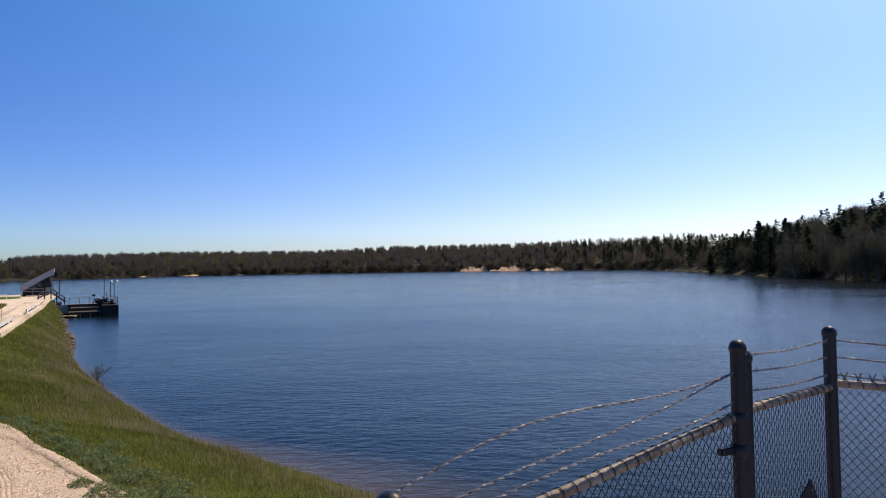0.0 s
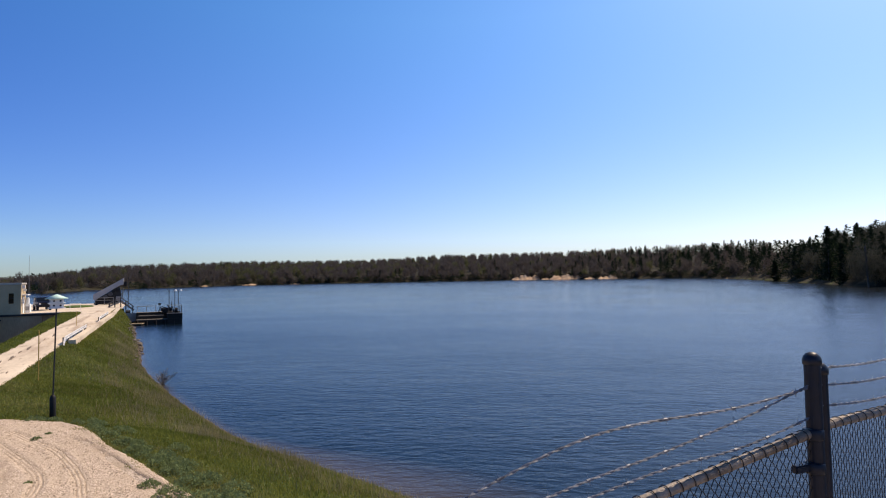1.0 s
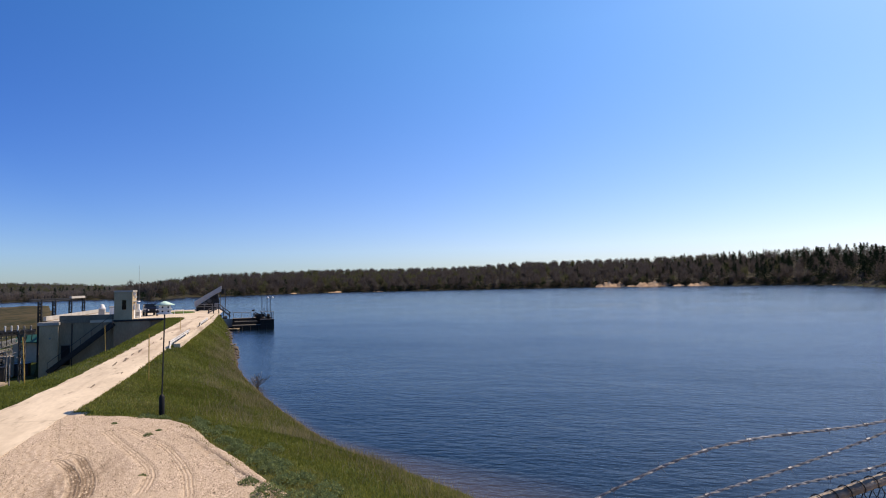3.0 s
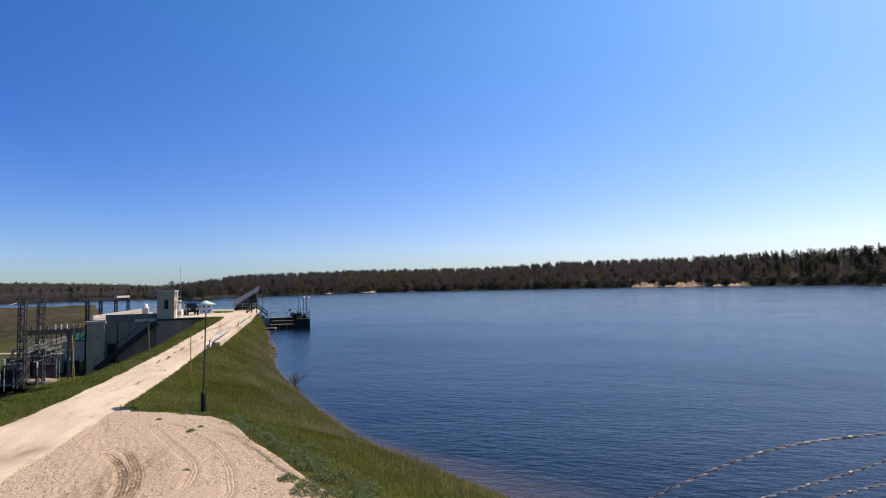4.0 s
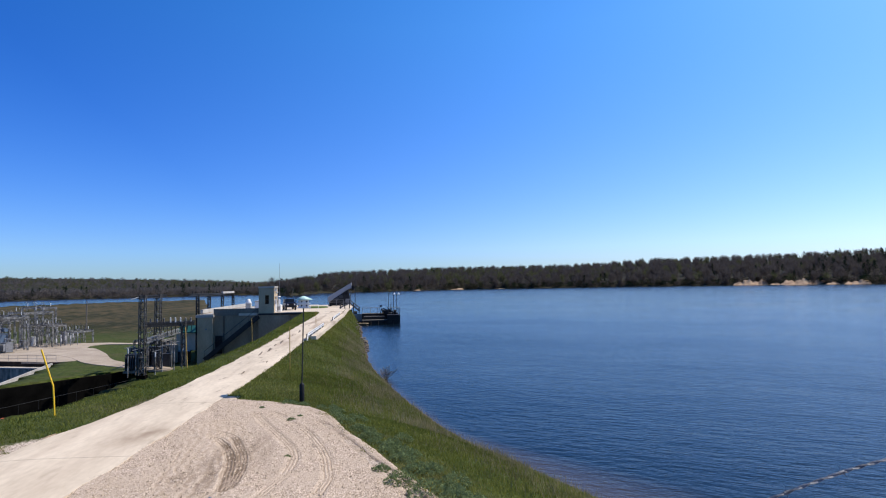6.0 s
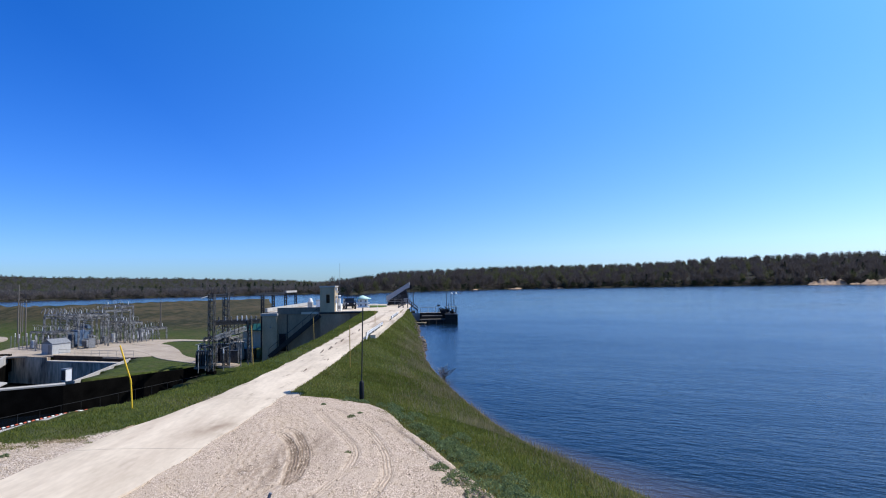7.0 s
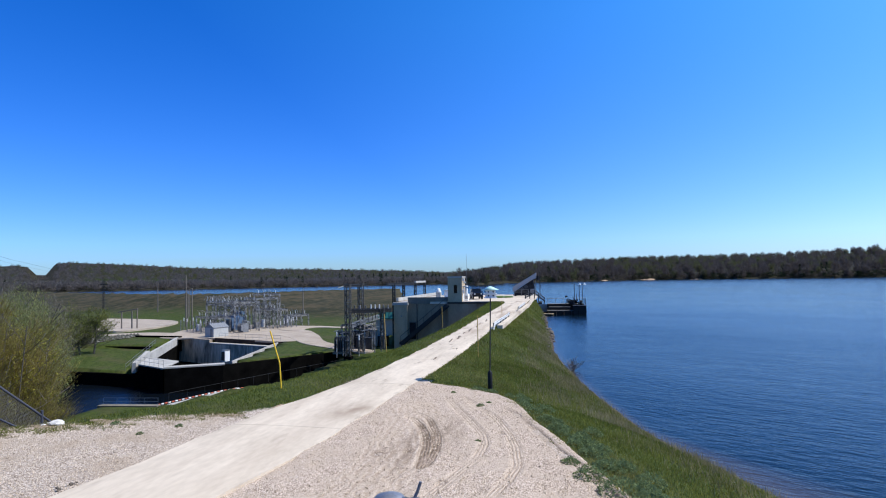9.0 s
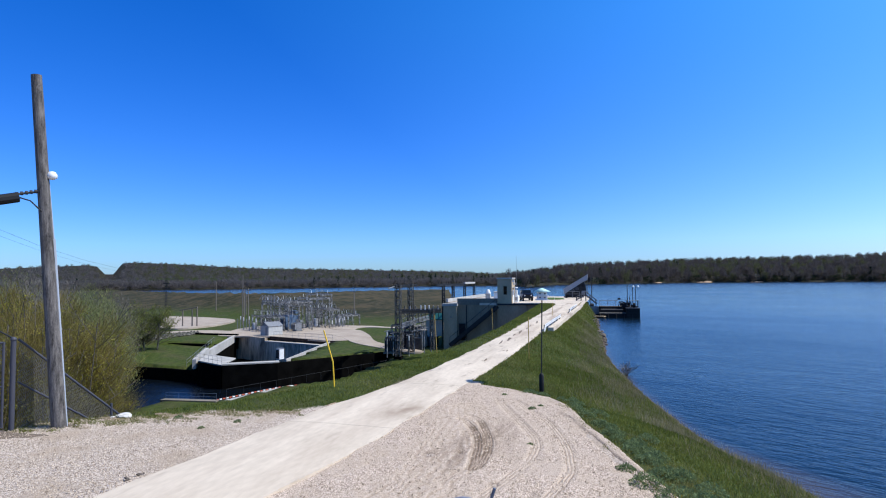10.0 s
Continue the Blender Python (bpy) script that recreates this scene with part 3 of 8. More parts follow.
PINE_SHARE = [(-95, 0.3), (-33, 0.22), (-28, 0.5), (-25, 0.65), (-20, 0.6), (-15, 0.45), (-10, 0.25), (-6, 0.1), (0, 0.03), (20, 0.02), (38, 0.02), (41, 0.2), (52, 0.12), (60, 0.02), (66, 0.0), (75, 0.0), (110, 0.05)]
BUD_SHARE = [(-95, 0.12), (-20, 0.08), (0, 0.10), (12, 0.25), (22, 0.35), (36, 0.25), (41, 0.4), (60, 0.45), (78, 0.45), (110, 0.5)]
az = -42.0
while az < 90:
    fr = float(curve_at(FAR_R, az))
    deep = 0.55 * fr + 60
    hilly = az > 40.2
    step = math.degrees((3.1 if hilly else 3.9) / fr)
    rows = 19 if hilly else 13 if fr < 330 else 10
    clumped = 0.5 + 0.9 * math.sin(az * 5.1) * math.sin(az * 2.3 + 1)
    for i in range(rows):
        a = az + rng.normal(0, step)
        r = fr + 1.0 + deep * 0.95 * ((i + rng.random() * 0.9) / rows) ** 1.1
        v, b = rng.random(), rng.random()
        budding = float(curve_at(BUD_SHARE, az)) * (0.3 + clumped)
        if v < float(curve_at(PINE_SHARE, az)) * (clumped + 0.5 if fr > 345 else 1.0) * (0 if hilly and i > 6 else 1):
            plant("pine", PINE, a, r, 0.55 if hilly else 0.9 if az < -8 else 0.78)
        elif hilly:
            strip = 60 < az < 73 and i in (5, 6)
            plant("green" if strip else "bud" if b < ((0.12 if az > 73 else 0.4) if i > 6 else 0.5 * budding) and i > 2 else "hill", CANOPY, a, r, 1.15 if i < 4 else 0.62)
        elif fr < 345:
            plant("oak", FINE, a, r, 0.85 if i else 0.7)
        else:
            plant("bud" if b < budding else "bare", BARE, a, r, 0.9 if i else 0.78)
    if az < 78:
        for i in range(3 if az > -18 else 6):
            a, r = az + rng.normal(0, step), fr + 1.5 + 4.0 * i + 2 * rng.random()
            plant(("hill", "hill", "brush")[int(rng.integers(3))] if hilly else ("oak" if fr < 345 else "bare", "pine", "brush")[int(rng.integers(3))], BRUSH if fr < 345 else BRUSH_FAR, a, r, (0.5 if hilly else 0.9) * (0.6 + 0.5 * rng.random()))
    az += step
BARE_MAT = leafy("bare_twigs", (0.064, 0.054, 0.048), (0.158, 0.134, 0.116), 0.4)
# paler twigs: the distance haze over the hill is put into the colour
HILL_MAT = leafy("hazed_hillside_twigs", (0.10, 0.088, 0.078), (0.22, 0.192, 0.168), 0.45)
BUD_MAT = leafy("budding_leaves", (0.075, 0.08, 0.036), (0.17, 0.168, 0.078), 0.4)
FRESH_MAT = leafy("fresh_spring_leaves", (0.075, 0.1, 0.03), (0.15, 0.18, 0.06), 0.4)
# darker copy of the bare twigs: the point's backlit shade is in its colour
SHADED_TWIG_MAT = leafy("shaded_bare_twigs", (0.042, 0.044, 0.036), (0.11, 0.112, 0.086), 0.35)
PINE_MAT = leafy("pine_needles", (0.012, 0.021, 0.012), (0.034, 0.052, 0.026), 0.15)
BRUSH_MAT = leafy("shore_brush", (0.03, 0.03, 0.02), (0.085, 0.08, 0.052), 0.3)
for key, mat, lab in (("oak", SHADED_TWIG_MAT, "bare grey-brown trees on the near wooded point"), ("bare", BARE_MAT, "bare grey-brown spring woods on the far shore"), ("hill", HILL_MAT, "bare woods on the far hillside, paled by haze in the colour"), ("bud", BUD_MAT, "trees in pale green bud on the far shore"),
                      ("green", FRESH_MAT, "strip of fresh green trees on the far hillside"), ("pine", PINE_MAT, "dark green pines on the far shore"), ("brush", BRUSH_MAT, "low brown brush along the far waterline")):
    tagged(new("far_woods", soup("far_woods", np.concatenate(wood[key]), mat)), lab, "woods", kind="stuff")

PINE_BARK = material("pine_bark", (0.05, 0.04, 0.03), (0.12, 0.1, 0.08), 1, 8, 0.9, 0.3)
# eroded sand bluffs on the far shore
BLUFF = material("orange_sand_bluff", (0.24, 0.15, 0.09), (0.56, 0.40, 0.26), 0.22, 1.6, 0.95, 0.5, depth=0.4, contrast=1.3)


def sand_bluff(azc, width, height, r):
    """A slumped sand face with a ragged brow."""
    n, m = 26, 9
    vs, fs = [], []
    seed = abs(azc) * 3
    for i in range(n):
        u = (i / (n - 1) - 0.5) * width
        env = max(0.0, 1 - abs(2 * u / width) ** 5) * (0.72 + 0.18 * math.sin(u * 0.45 + seed) + 0.12 * math.sin(u * 1.3 + seed))
        for j in range(m):
            f = j / (m - 1)
            gully = 0.7 * math.sin(u * 0.9 + seed + 2 * f) + 0.4 * math.sin(u * 2.3 + seed)
            vs.append((u + 0.5 * math.sin(f * 5 + u), 9.0 * f ** 0.9 + gully * f * (1.2 - f), -0.5 + env * height * f))
    for i in range(n - 1):
        for j in range(m - 1):
            a = i * m + j
            fs.append((a, a + m, a + m + 1, a + 1))
    back = len(vs)
    for i in range(n):
        x, y, z = vs[i * m + m - 1]
        vs.append((x, y + 5, z - 0.4))
    for i in range(n - 1):
        a = i * m + m - 1
        fs.append((a, a + m, back + i + 1, back + i))
    ob = tagged(new("sand_bluff", mesh_from("sand_bluff", vs, fs, BLUFF, True)), "eroded orange-tan sand bluff at the far waterline", "bluff", "far shore bluffs")
    ob.matrix_basis = pose(-math.sin(radians(azc)) * r, math.cos(radians(azc)) * r, LAKE, 0, 0, azc)
    return ob


for azc, width, height in ((-3.0, 33, 6.6), (-6.9, 40, 6.4), (-10.7, 24, 4.6), (23.0, 16, 2.2), (-21.0, 12, 1.6), (-8.9, 12, 2.6), (-5.0, 14, 2.4), (27, 12, 1.6), (19, 18, 1.4)):
    sand_bluff(azc, width, height, float(curve_at(FAR_R, azc)) - 8.0)
for azc, d, h, wide in ((-28.0, 283, 23.0, 0.5), (-28.9, 262, 17.0, 0.6), (-33.6, 232, 15.0, 0.55), (-31.6, 236, 12.0, 0.7), (-24.2, 350, 13.0, 0.6)):
    x, y = on_bearing(azc, d)
    wp = thing("pine_tree", "tall dark white pine on the lake shore", "tree", (x, y, float(ground_z(x, y)) - 0.3), 0, "shore pines")
    part("trunk", bar((0, 0, 0), (0.2, 0.1, h * 0.96), 0.35, None, 8, 0.05), PINE_BARK, wp)
    part("crown", soup("crown", pine_tris(h, h * wide, 110, 34, 0.28, 0.06), PINE_MAT), None, wp)


def shore_oak(azc, d, h, width):
    """A tall bare oak: a pale trunk, rising limbs and a broad twiggy crown."""
    x, y = on_bearing(azc, d)
    ob = thing("oak_tree", "tall bare oak with a pale trunk on the shore", "tree", (x, y, float(ground_z(x, y)) - 0.3), rng.random() * 360, "shore oaks")
    bm = bmesh.new()
    top = Vector((rng.normal(0, 0.4), rng.normal(0, 0.4), h * 0.9))
    tube([(0, 0, 0), top * 0.3 + Vector((0.15, 0, 0)), top * 0.65, top], 0.26, 7, bm)
    for k in range(12):
        p = top * (0.35 + 0.5 * rng.random())
        a, ln = rng.random() * math.tau, width * (0.18 + 0.16 * rng.random())
        q = p + Vector((math.cos(a) * ln, math.sin(a) * ln, ln * (0.7 + 0.6 * rng.random())))
        tube([p, p.lerp(q, 0.5) + Vector((0, 0, -0.1 * ln)), q], 0.045, 4, bm)
    part("trunk", bm, OAK_BARK, ob)
    part("crown", soup("crown", twig_crown(3400, h, width, h * 0.2, 1.3, 0.085, 0.45, 0.5), SHADED_TWIG_MAT), None, ob)


OAK_BARK = material("pale_oak_bark", (0.055, 0.05, 0.042), (0.17, 0.15, 0.125), 1, 8, 0.9, 0.3)
for azc, d, h, width in ((-30.6, 226, 17.0, 11), (-32.7, 224, 17.0, 10), (-34.6, 207, 18.0, 12), (-35.4, 203, 17.0, 11), (-36.2, 204, 18.0, 11), (-37.0, 200, 17.5, 12), (-34.0, 214, 15.0, 9)):
    shore_oak(azc, d, h, width)
# ---- road and plaza ----
ROAD_L = [(-30, -10.5), (2, -9.2), (10, -8.7), (13.8, -8.4), (16.6, -8.1), (18, -7.8), (20, -7.5), (22.5, -7.3), (26.2, -7.1), (31.4, -6.95), (40, -6.8), (54, -6.9), (75, -6.95), (84, -7.2), (90, -8.0)]
ROAD_R = [(-30, -8.0), (2, -6.6), (9.5, -5.9), (12.5, -5.5), (15.7, -5.3), (21.6, -5.05), (28.2, -4.75), (42, -4.6), (75, -4.0), (90, -4.0)]
def road_material():
    """Worn concrete with brown wheel stains running along it."""
    m = material("worn_concrete", (0.44, 0.362, 0.268), (0.77, 0.657, 0.508), 0.9, 9.0, 0.9, 0.10, contrast=0.8, stretch=(1, 0.3, 1), fine_mix=0.35, turn=ROAD_YAW)
    n, l = m.node_tree.nodes, m.node_tree.links
    b = n["Principled BSDF"]
    base = b.inputs["Base Color"].links[0].from_socket
    tc = n.new("ShaderNodeTexCoord")

    def streaks(scale, along, detail, lo, hi):
        mp = n.new("ShaderNodeMapping")
        mp.vector_type = 'TEXTURE'
        mp.inputs["Rotation"].default_value[2] = radians(ROAD_YAW)
        mp.inputs["Scale"].default_value = (1, 1 / along, 1)
        l.new(tc.outputs["Object"], mp.inputs[0])
        t = n.new("ShaderNodeTexNoise")
        t.inputs["Scale"].default_value, t.inputs["Detail"].default_value = scale, detail
        l.new(mp.outputs[0], t.inputs["Vector"])
        r = n.new("ShaderNodeMapRange")
        r.inputs[1].default_value, r.inputs[2].default_value = lo, hi
        l.new(t.outputs[0], r.inputs[0])
        return r.outputs[0]

    along = n.new("ShaderNodeVectorMath")
    along.operation = 'DOT_PRODUCT'
    along.inputs[1].default_value = (US[0], US[1], 0)
    l.new(tc.outputs["Object"], along.inputs[0])
    used = n.new("ShaderNodeMapRange")
    used.inputs[1].default_value, used.inputs[2].default_value = 12, 28
    used.inputs[3].default_value, used.inputs[4].default_value = 0.2, 1.0
    l.new(along.outputs["Value"], used.inputs[0])
    for fac, tone in ((streaks(1.1, 0.1, 7, 0.5, 0.72), (0.30, 0.215, 0.15)), (streaks(3.0, 0.25, 6, 0.62, 0.75), (0.20, 0.145, 0.105))):
        mx = n.new("ShaderNodeMix")
        mx.data_type = 'RGBA'
        less = n.new("ShaderNodeMath")
        less.operation = 'MULTIPLY'
        l.new(fac, less.inputs[0])
        l.new(used.outputs[0], less.inputs[1])
        l.new(less.outputs[0], mx.inputs[0])
        l.new(base, mx.inputs[6])
        mx.inputs[7].default_value = (*tone, 1)
        base = mx.outputs[2]
    # mud carried onto the road where vehicles turn in
    away = n.new("ShaderNodeVectorMath")
    away.operation = 'DISTANCE'
    away.inputs[1].default_value = P(15.9, -5.7, 0.05)
    l.new(tc.outputs["Object"], away.inputs[0])
    mud = n.new("ShaderNodeMapRange")
    mud.inputs[1].default_value, mud.inputs[2].default_value = 1.5, 0.2
    l.new(away.outputs["Value"], mud.inputs[0])
    less = n.new("ShaderNodeMath")
    less.operation = 'MULTIPLY'
    l.new(mud.outputs[0], less.inputs[0])
    l.new(streaks(2.2, 0.4, 6, 0.3, 0.75), less.inputs[1])
    mx = n.new("ShaderNodeMix")
    mx.data_type = 'RGBA'
    l.new(less.outputs[0], mx.inputs[0])
    l.new(base, mx.inputs[6])
    mx.inputs[7].default_value = (0.26, 0.185, 0.125, 1)
    l.new(mx.outputs[2], b.inputs["Base Color"])
    return m


ROAD_MAT = road_material()
CRACK = material("dark_crack", (0.085, 0.066, 0.05), (0.2, 0.155, 0.115), 2, 20, 0.95, 0.2)


def road_slab(s0, s1):
    """One cast bay of the road, edges ragged."""
    ss = np.arange(s0, s1 + 0.001, (s1 - s0) / 10)
    vs, fs = [], []
    for s in ss:
        a = curve_at(ROAD_L, s) + 0.04 * math.sin(s * 1.9) + 0.03 * math.sin(s * 5.3 + 1)
        b = curve_at(ROAD_R, s) + (0.5 if s < 20 else 0.3) * (0.05 * math.sin(s * 2.3 + 2) + 0.035 * math.sin(s * 6.1) + 0.025 * math.sin(s * 13.7))
        for k in range(9):
            w = a + (b - a) * k / 8
            x, y, _ = P(s, w)
            crown = 0.03 * (1 - (k / 4 - 1) ** 2)
            vs.append((x, y, 0.05 + crown + 0.012 * waves(x, y, 0.9)))
    n = len(ss)
    for i in range(n - 1):
        for k in range(8):
            fs.append((i * 9 + k + 1, i * 9 + k, (i + 1) * 9 + k, (i + 1) * 9 + k + 1))
    top = len(vs)
    ring = [(i * 9) for i in range(n)] + [(n - 1) * 9 + k for k in range(1, 9)] + [i * 9 + 8 for i in range(n - 2, -1, -1)] + [k for k in range(7, 0, -1)]
    for i in ring:
        vs.append((vs[i][0], vs[i][1], -0.15))
    for i in range(len(ring)):
        j = (i + 1) % len(ring)
        fs.append((ring[i], ring[j], top + j, top + i))
    return mesh_from("slab", vs, fs, ROAD_MAT)


road = tagged(new("road"), "pale worn concrete road along the dam crest", "road", kind="structure")
edges = [-28, -18, -8, 2, 8, 14, 20, 26, 32, 38, 44, 50, 56, 62, 68, 74, 80, 88.4]
for a, b in zip(edges, edges[1:]):
    part("slab", road_slab(a + 0.006, b - 0.006), None, road)
plaza = tagged(new("pavement"), "pale concrete yard at the end of the dam", "pavement", kind="structure")
bm = box(-7.5, 0, -0.3, 7.9, 31, 0.05)
part("yard_slab", bm, ROAD_MAT, plaza)
plaza.matrix_basis = pose(*P(88.45, -11.4, 0), 0, 0, ROAD_YAW)


def ragged_patch(name, label, category, s, w, rs, rw, mat, z, turn=0.0, seed=1):
    """A thin uneven patch lying on the ground."""
    bm = bmesh.new()
    r = random.Random(seed)
    n = 40
    c = bm.verts.new((0, 0, z + 0.03))
    rim = []
    rough = [0.6 + 0.6 * r.random() for _ in range(n)]
    for k in range(n):
        a = k * math.tau / n
        q = (rough[k - 1] + 2 * rough[k] + rough[(k + 1) % n]) / 4 * (0.85 + 0.15 * math.sin(3 * a + seed))
        x, y = rs * q * math.cos(a), rw * q * math.sin(a)
        rim.append(bm.verts.new((y, x, z - 0.01)))
    for k in range(n):
        bm.faces.new((c, rim[(k + 1) % n], rim[k]))
    ob = thing(name, label, category, P(s, w, 0), ROAD_YAW + turn)
    part("surface", bm, mat, ob)
    return ob


# ---- concrete works below the dam ----
STREAKED = material("streaked_concrete", (0.16, 0.12, 0.085), (0.74, 0.60, 0.43), 0.8, 4.0, 0.9, 0.3, contrast=1.5, stretch=(1, 1, 0.2))
# near-black concrete: the deep shade on these walls is put into the colour
SHADE_BLACK = material("shade_black_concrete", (0.002, 0.002, 0.002), (0.009, 0.0085, 0.0075), 0.8, 8, 0.9, 0.3, spec=0.0)


RUST_WALL = material("dark_rust_wall", (0.012, 0.009, 0.007), (0.06, 0.042, 0.03), 1.2, 8, 0.9, 0.3)


def wall_run(name, label, pts, thick, bottom, mat, cap=None):
    """A wall along (s, w, top height) points."""
    ob = tagged(new(name), label, "wall", kind="structure")
    for (s0, w0, t0), (s1, w1, t1) in zip(pts, pts[1:]):
        a, b = P(s0, w0), P(s1, w1)
        d = (b - a).normalized()
        nrm = Vector((d.y, -d.x, 0)) * thick
        bm = bmesh.new()
        q = [a, b, b - nrm, a - nrm]
        tops = [t0, t1, t1, t0]
        lo = [bm.verts.new((v.x, v.y, bottom)) for v in q]
        hi = [bm.verts.new((v.x, v.y, t)) for v, t in zip(q, tops)]
        bm.faces.new(lo[::-1])
        bm.faces.new(hi)
        for k in range(4):
            bm.faces.new((lo[k], lo[(k + 1) % 4], hi[(k + 1) % 4], hi[k]))
        bmesh.ops.recalc_face_normals(bm, faces=bm.faces)
        part("wall_panel", bm, mat, ob)
        if cap:
            up = 0.18
            bm = bmesh.new()
            e = Vector((d.y, -d.x, 0)) * 0.08
            q = [a + e, b + e, b - nrm - e, a - nrm - e]
            lo = [bm.verts.new((v.x, v.y, t + 0.003)) for v, t in zip(q, tops)]
            hi = [bm.verts.new((v.x, v.y, t + up)) for v, t in zip(q, tops)]
            bm.faces.new(lo[::-1])
            bm.faces.new(hi)
            for k in range(4):
                bm.faces.new((lo[k], lo[(k + 1) % 4], hi[(k + 1) % 4], hi[k]))
            bmesh.ops.recalc_face_normals(bm, faces=bm.faces)
            part("coping", bm, cap, ob)
    return ob


wall_run("wall_tailrace", "concrete wall of the tailrace, coloured black for its shade", [(66.0, -47.6, -7.0), (69.5, -41.8, -7.0), (81.6, -32.8, -7.0), (92, -26.5, -7.0)], 0.7, -11.5, SHADE_BLACK)
wall_run("wall_landing", "river wall under the landing, coloured black for its shade", [(73.0, -52.6, -7.1), (66.0, -47.6, -7.05)], 0.7, -11.5, SHADE_BLACK)
wall_run("wall_basin", "grey weathered concrete wall behind the stilling basin", [(102.9, -71.0, -7.0), (99.5, -62.5, -7.0)], 0.6, -11.5, STREAKED)
wall_run("wall_basin_low", "grey weathered concrete basin wall with a pale coping", [(99.5, -62.5, -7.75), (94.1, -46.6, -7.75)], 0.6, -11.5, STREAKED, PALE_CONCRETE)
wall_run("wall_yard_edge", "dark rust-stained wall under the substation yard", [(101.3, -62.6, -6.9), (95.9, -46.4, -6.95)], 0.3, -9.0, RUST_WALL)
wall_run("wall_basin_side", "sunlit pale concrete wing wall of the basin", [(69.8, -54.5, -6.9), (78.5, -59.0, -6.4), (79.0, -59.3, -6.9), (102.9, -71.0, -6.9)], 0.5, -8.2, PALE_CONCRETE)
wall_run("wall_basin_foot", "foot of the basin wing wall, coloured black for its shade", [(69.8, -54.5, -8.203), (79.0, -59.3, -8.203), (102.9, -71.0, -8.203)], 0.5, -11.5, SHADE_BLACK)
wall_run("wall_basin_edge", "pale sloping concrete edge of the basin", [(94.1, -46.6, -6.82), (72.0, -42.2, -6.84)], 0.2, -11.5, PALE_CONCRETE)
wall_run("wall_terrace", "dark retaining wall of the upper lawn terrace", [(90.3, -76.4, -7.25), (89.7, -65.4, -7.2)], 0.4, -9.5, SHADE_BLACK)
wall_run("wall_terrace_upper", "dark retaining wall under the gravel yard", [(103.0, -81.0, -6.65), (102.1, -70.2, -6.65)], 0.4, -9.5, SHADE_BLACK)
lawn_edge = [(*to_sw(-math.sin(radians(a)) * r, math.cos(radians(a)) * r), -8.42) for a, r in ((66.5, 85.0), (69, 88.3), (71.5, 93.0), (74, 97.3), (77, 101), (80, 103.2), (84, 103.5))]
wall_run("wall_river", "river bank wall under the lawn, coloured black for its shade", lawn_edge, 0.5, -11.5, SHADE_BLACK)
walkway = thing("walkway", "pale concrete walkway across the basin mouth", "walkway", P(66.0, -47.6, -7.0), 0, kind="structure")
a, b = P(66.0, -47.6), P(69.7, -41.7)
bm = bmesh.new()
d = (b - a).normalized()
nn = Vector((-d.y, d.x, 0)) * 1.3
for z in (0.004, 0.16):
    for v in (Vector((0, 0, 0)), b - a, b - a + nn, nn):
        bm.verts.new((v.x, v.y, z))
bm.verts.ensure_lookup_table()
v = list(bm.verts)
for f in ((3, 2, 1, 0), (4, 5, 6, 7), (0, 1, 5, 4), (1, 2, 6, 5), (2, 3, 7, 6), (3, 0, 4, 7)):
    bm.faces.new([v[i] for i in f])
part("deck", bm, PALE_CONCRETE, walkway)
def railing(name, label, s0, w0, s1, w1, z0, z1, n, height=1.0, mat=DARK_STEEL, rails=2, r=0.035, group=""):
    ob = thing(name, label, "railing", P(s0, w0, z0), 0, group)
    o = Vector(P(s0, w0, z0))
    a, b = Vector((0, 0, 0)), P(s1, w1, z1) - o
    for k in range(n + 1):
        p = a.lerp(b, k / n)
        part("post", bar(p + Vector((0, 0, -0.1)), p + Vector((0, 0, height)), r), mat, ob)
    for k in range(rails):
        h = height * (k + 1) / rails - 0.02
        part("rail", bar(a + Vector((0, 0, h)), b + Vector((0, 0, h)), r), mat, ob)
    return ob


railing("railing", "grey pipe railing on the tailrace landing", 69.9, -54.6, 66.4, -48.0, -7.0, -7.0, 6, 1.0, STEEL, 2, 0.02)
railing("railing", "grey pipe railing above the basin", 101.0, -61.5, 95.9, -46.8, -6.9, -6.9, 9, 1.0, STEEL, 2, 0.022)
railing("railing", "thin steel railing over the terrace lawn", 69.8, -56.0, 92.0, -68.0, -7.9, -7.1, 8, 0.9, STEEL, 2, 0.018)
cab = thing("kiosk", "white metal control cabinet with its shaded side coloured dark", "cabinet", P(71.9, -42.9, -6.84), ROAD_YAW - 20)
part("body", box(-0.36, -0.4, 0, 0.36, 0.4, 1.4, 0.02), WHITE_PAINT, cab)
part("roof", box(-0.41, -0.45, 1.403, 0.41, 0.45, 1.47, 0.02), STEEL, cab)
# dark sheet over the front: the cabinet's shaded side put into colour
part("door", box(-0.3, -0.43, 0.12, 0.3, -0.403, 1.3), DARK_STEEL, cab)

# orange float boom over the tailrace
ORANGE = plain("orange_float", (0.5, 0.1, 0.05), 0.5)
boom = thing("float_boom", "orange and white float boom across the tailrace", "float boom", P(58.0, -49.0, TAIL), 0)
o = boom.matrix_basis.translation.copy()
pts = [P(58.6 + 1.3 * k, curve_at([(58.6, -43.6), (62, -42.6), (67.5, -40.9), (80, -31.5)], 58.6 + 1.3 * k), TAIL + 0.18) - o for k in range(10)]
part("cable", tube(pts, 0.03), DARK_STEEL, boom)
for i in range(9):
    for k in range(3):
        p = pts[i].lerp(pts[i + 1], (k + 0.5) / 3)
        q = (pts[i + 1] - pts[i]).normalized() * 0.15
        part("float", bar(p - q, p + q, 0.085), ORANGE if (i * 3 + k) % 2 else WHITE_PAINT, boom)
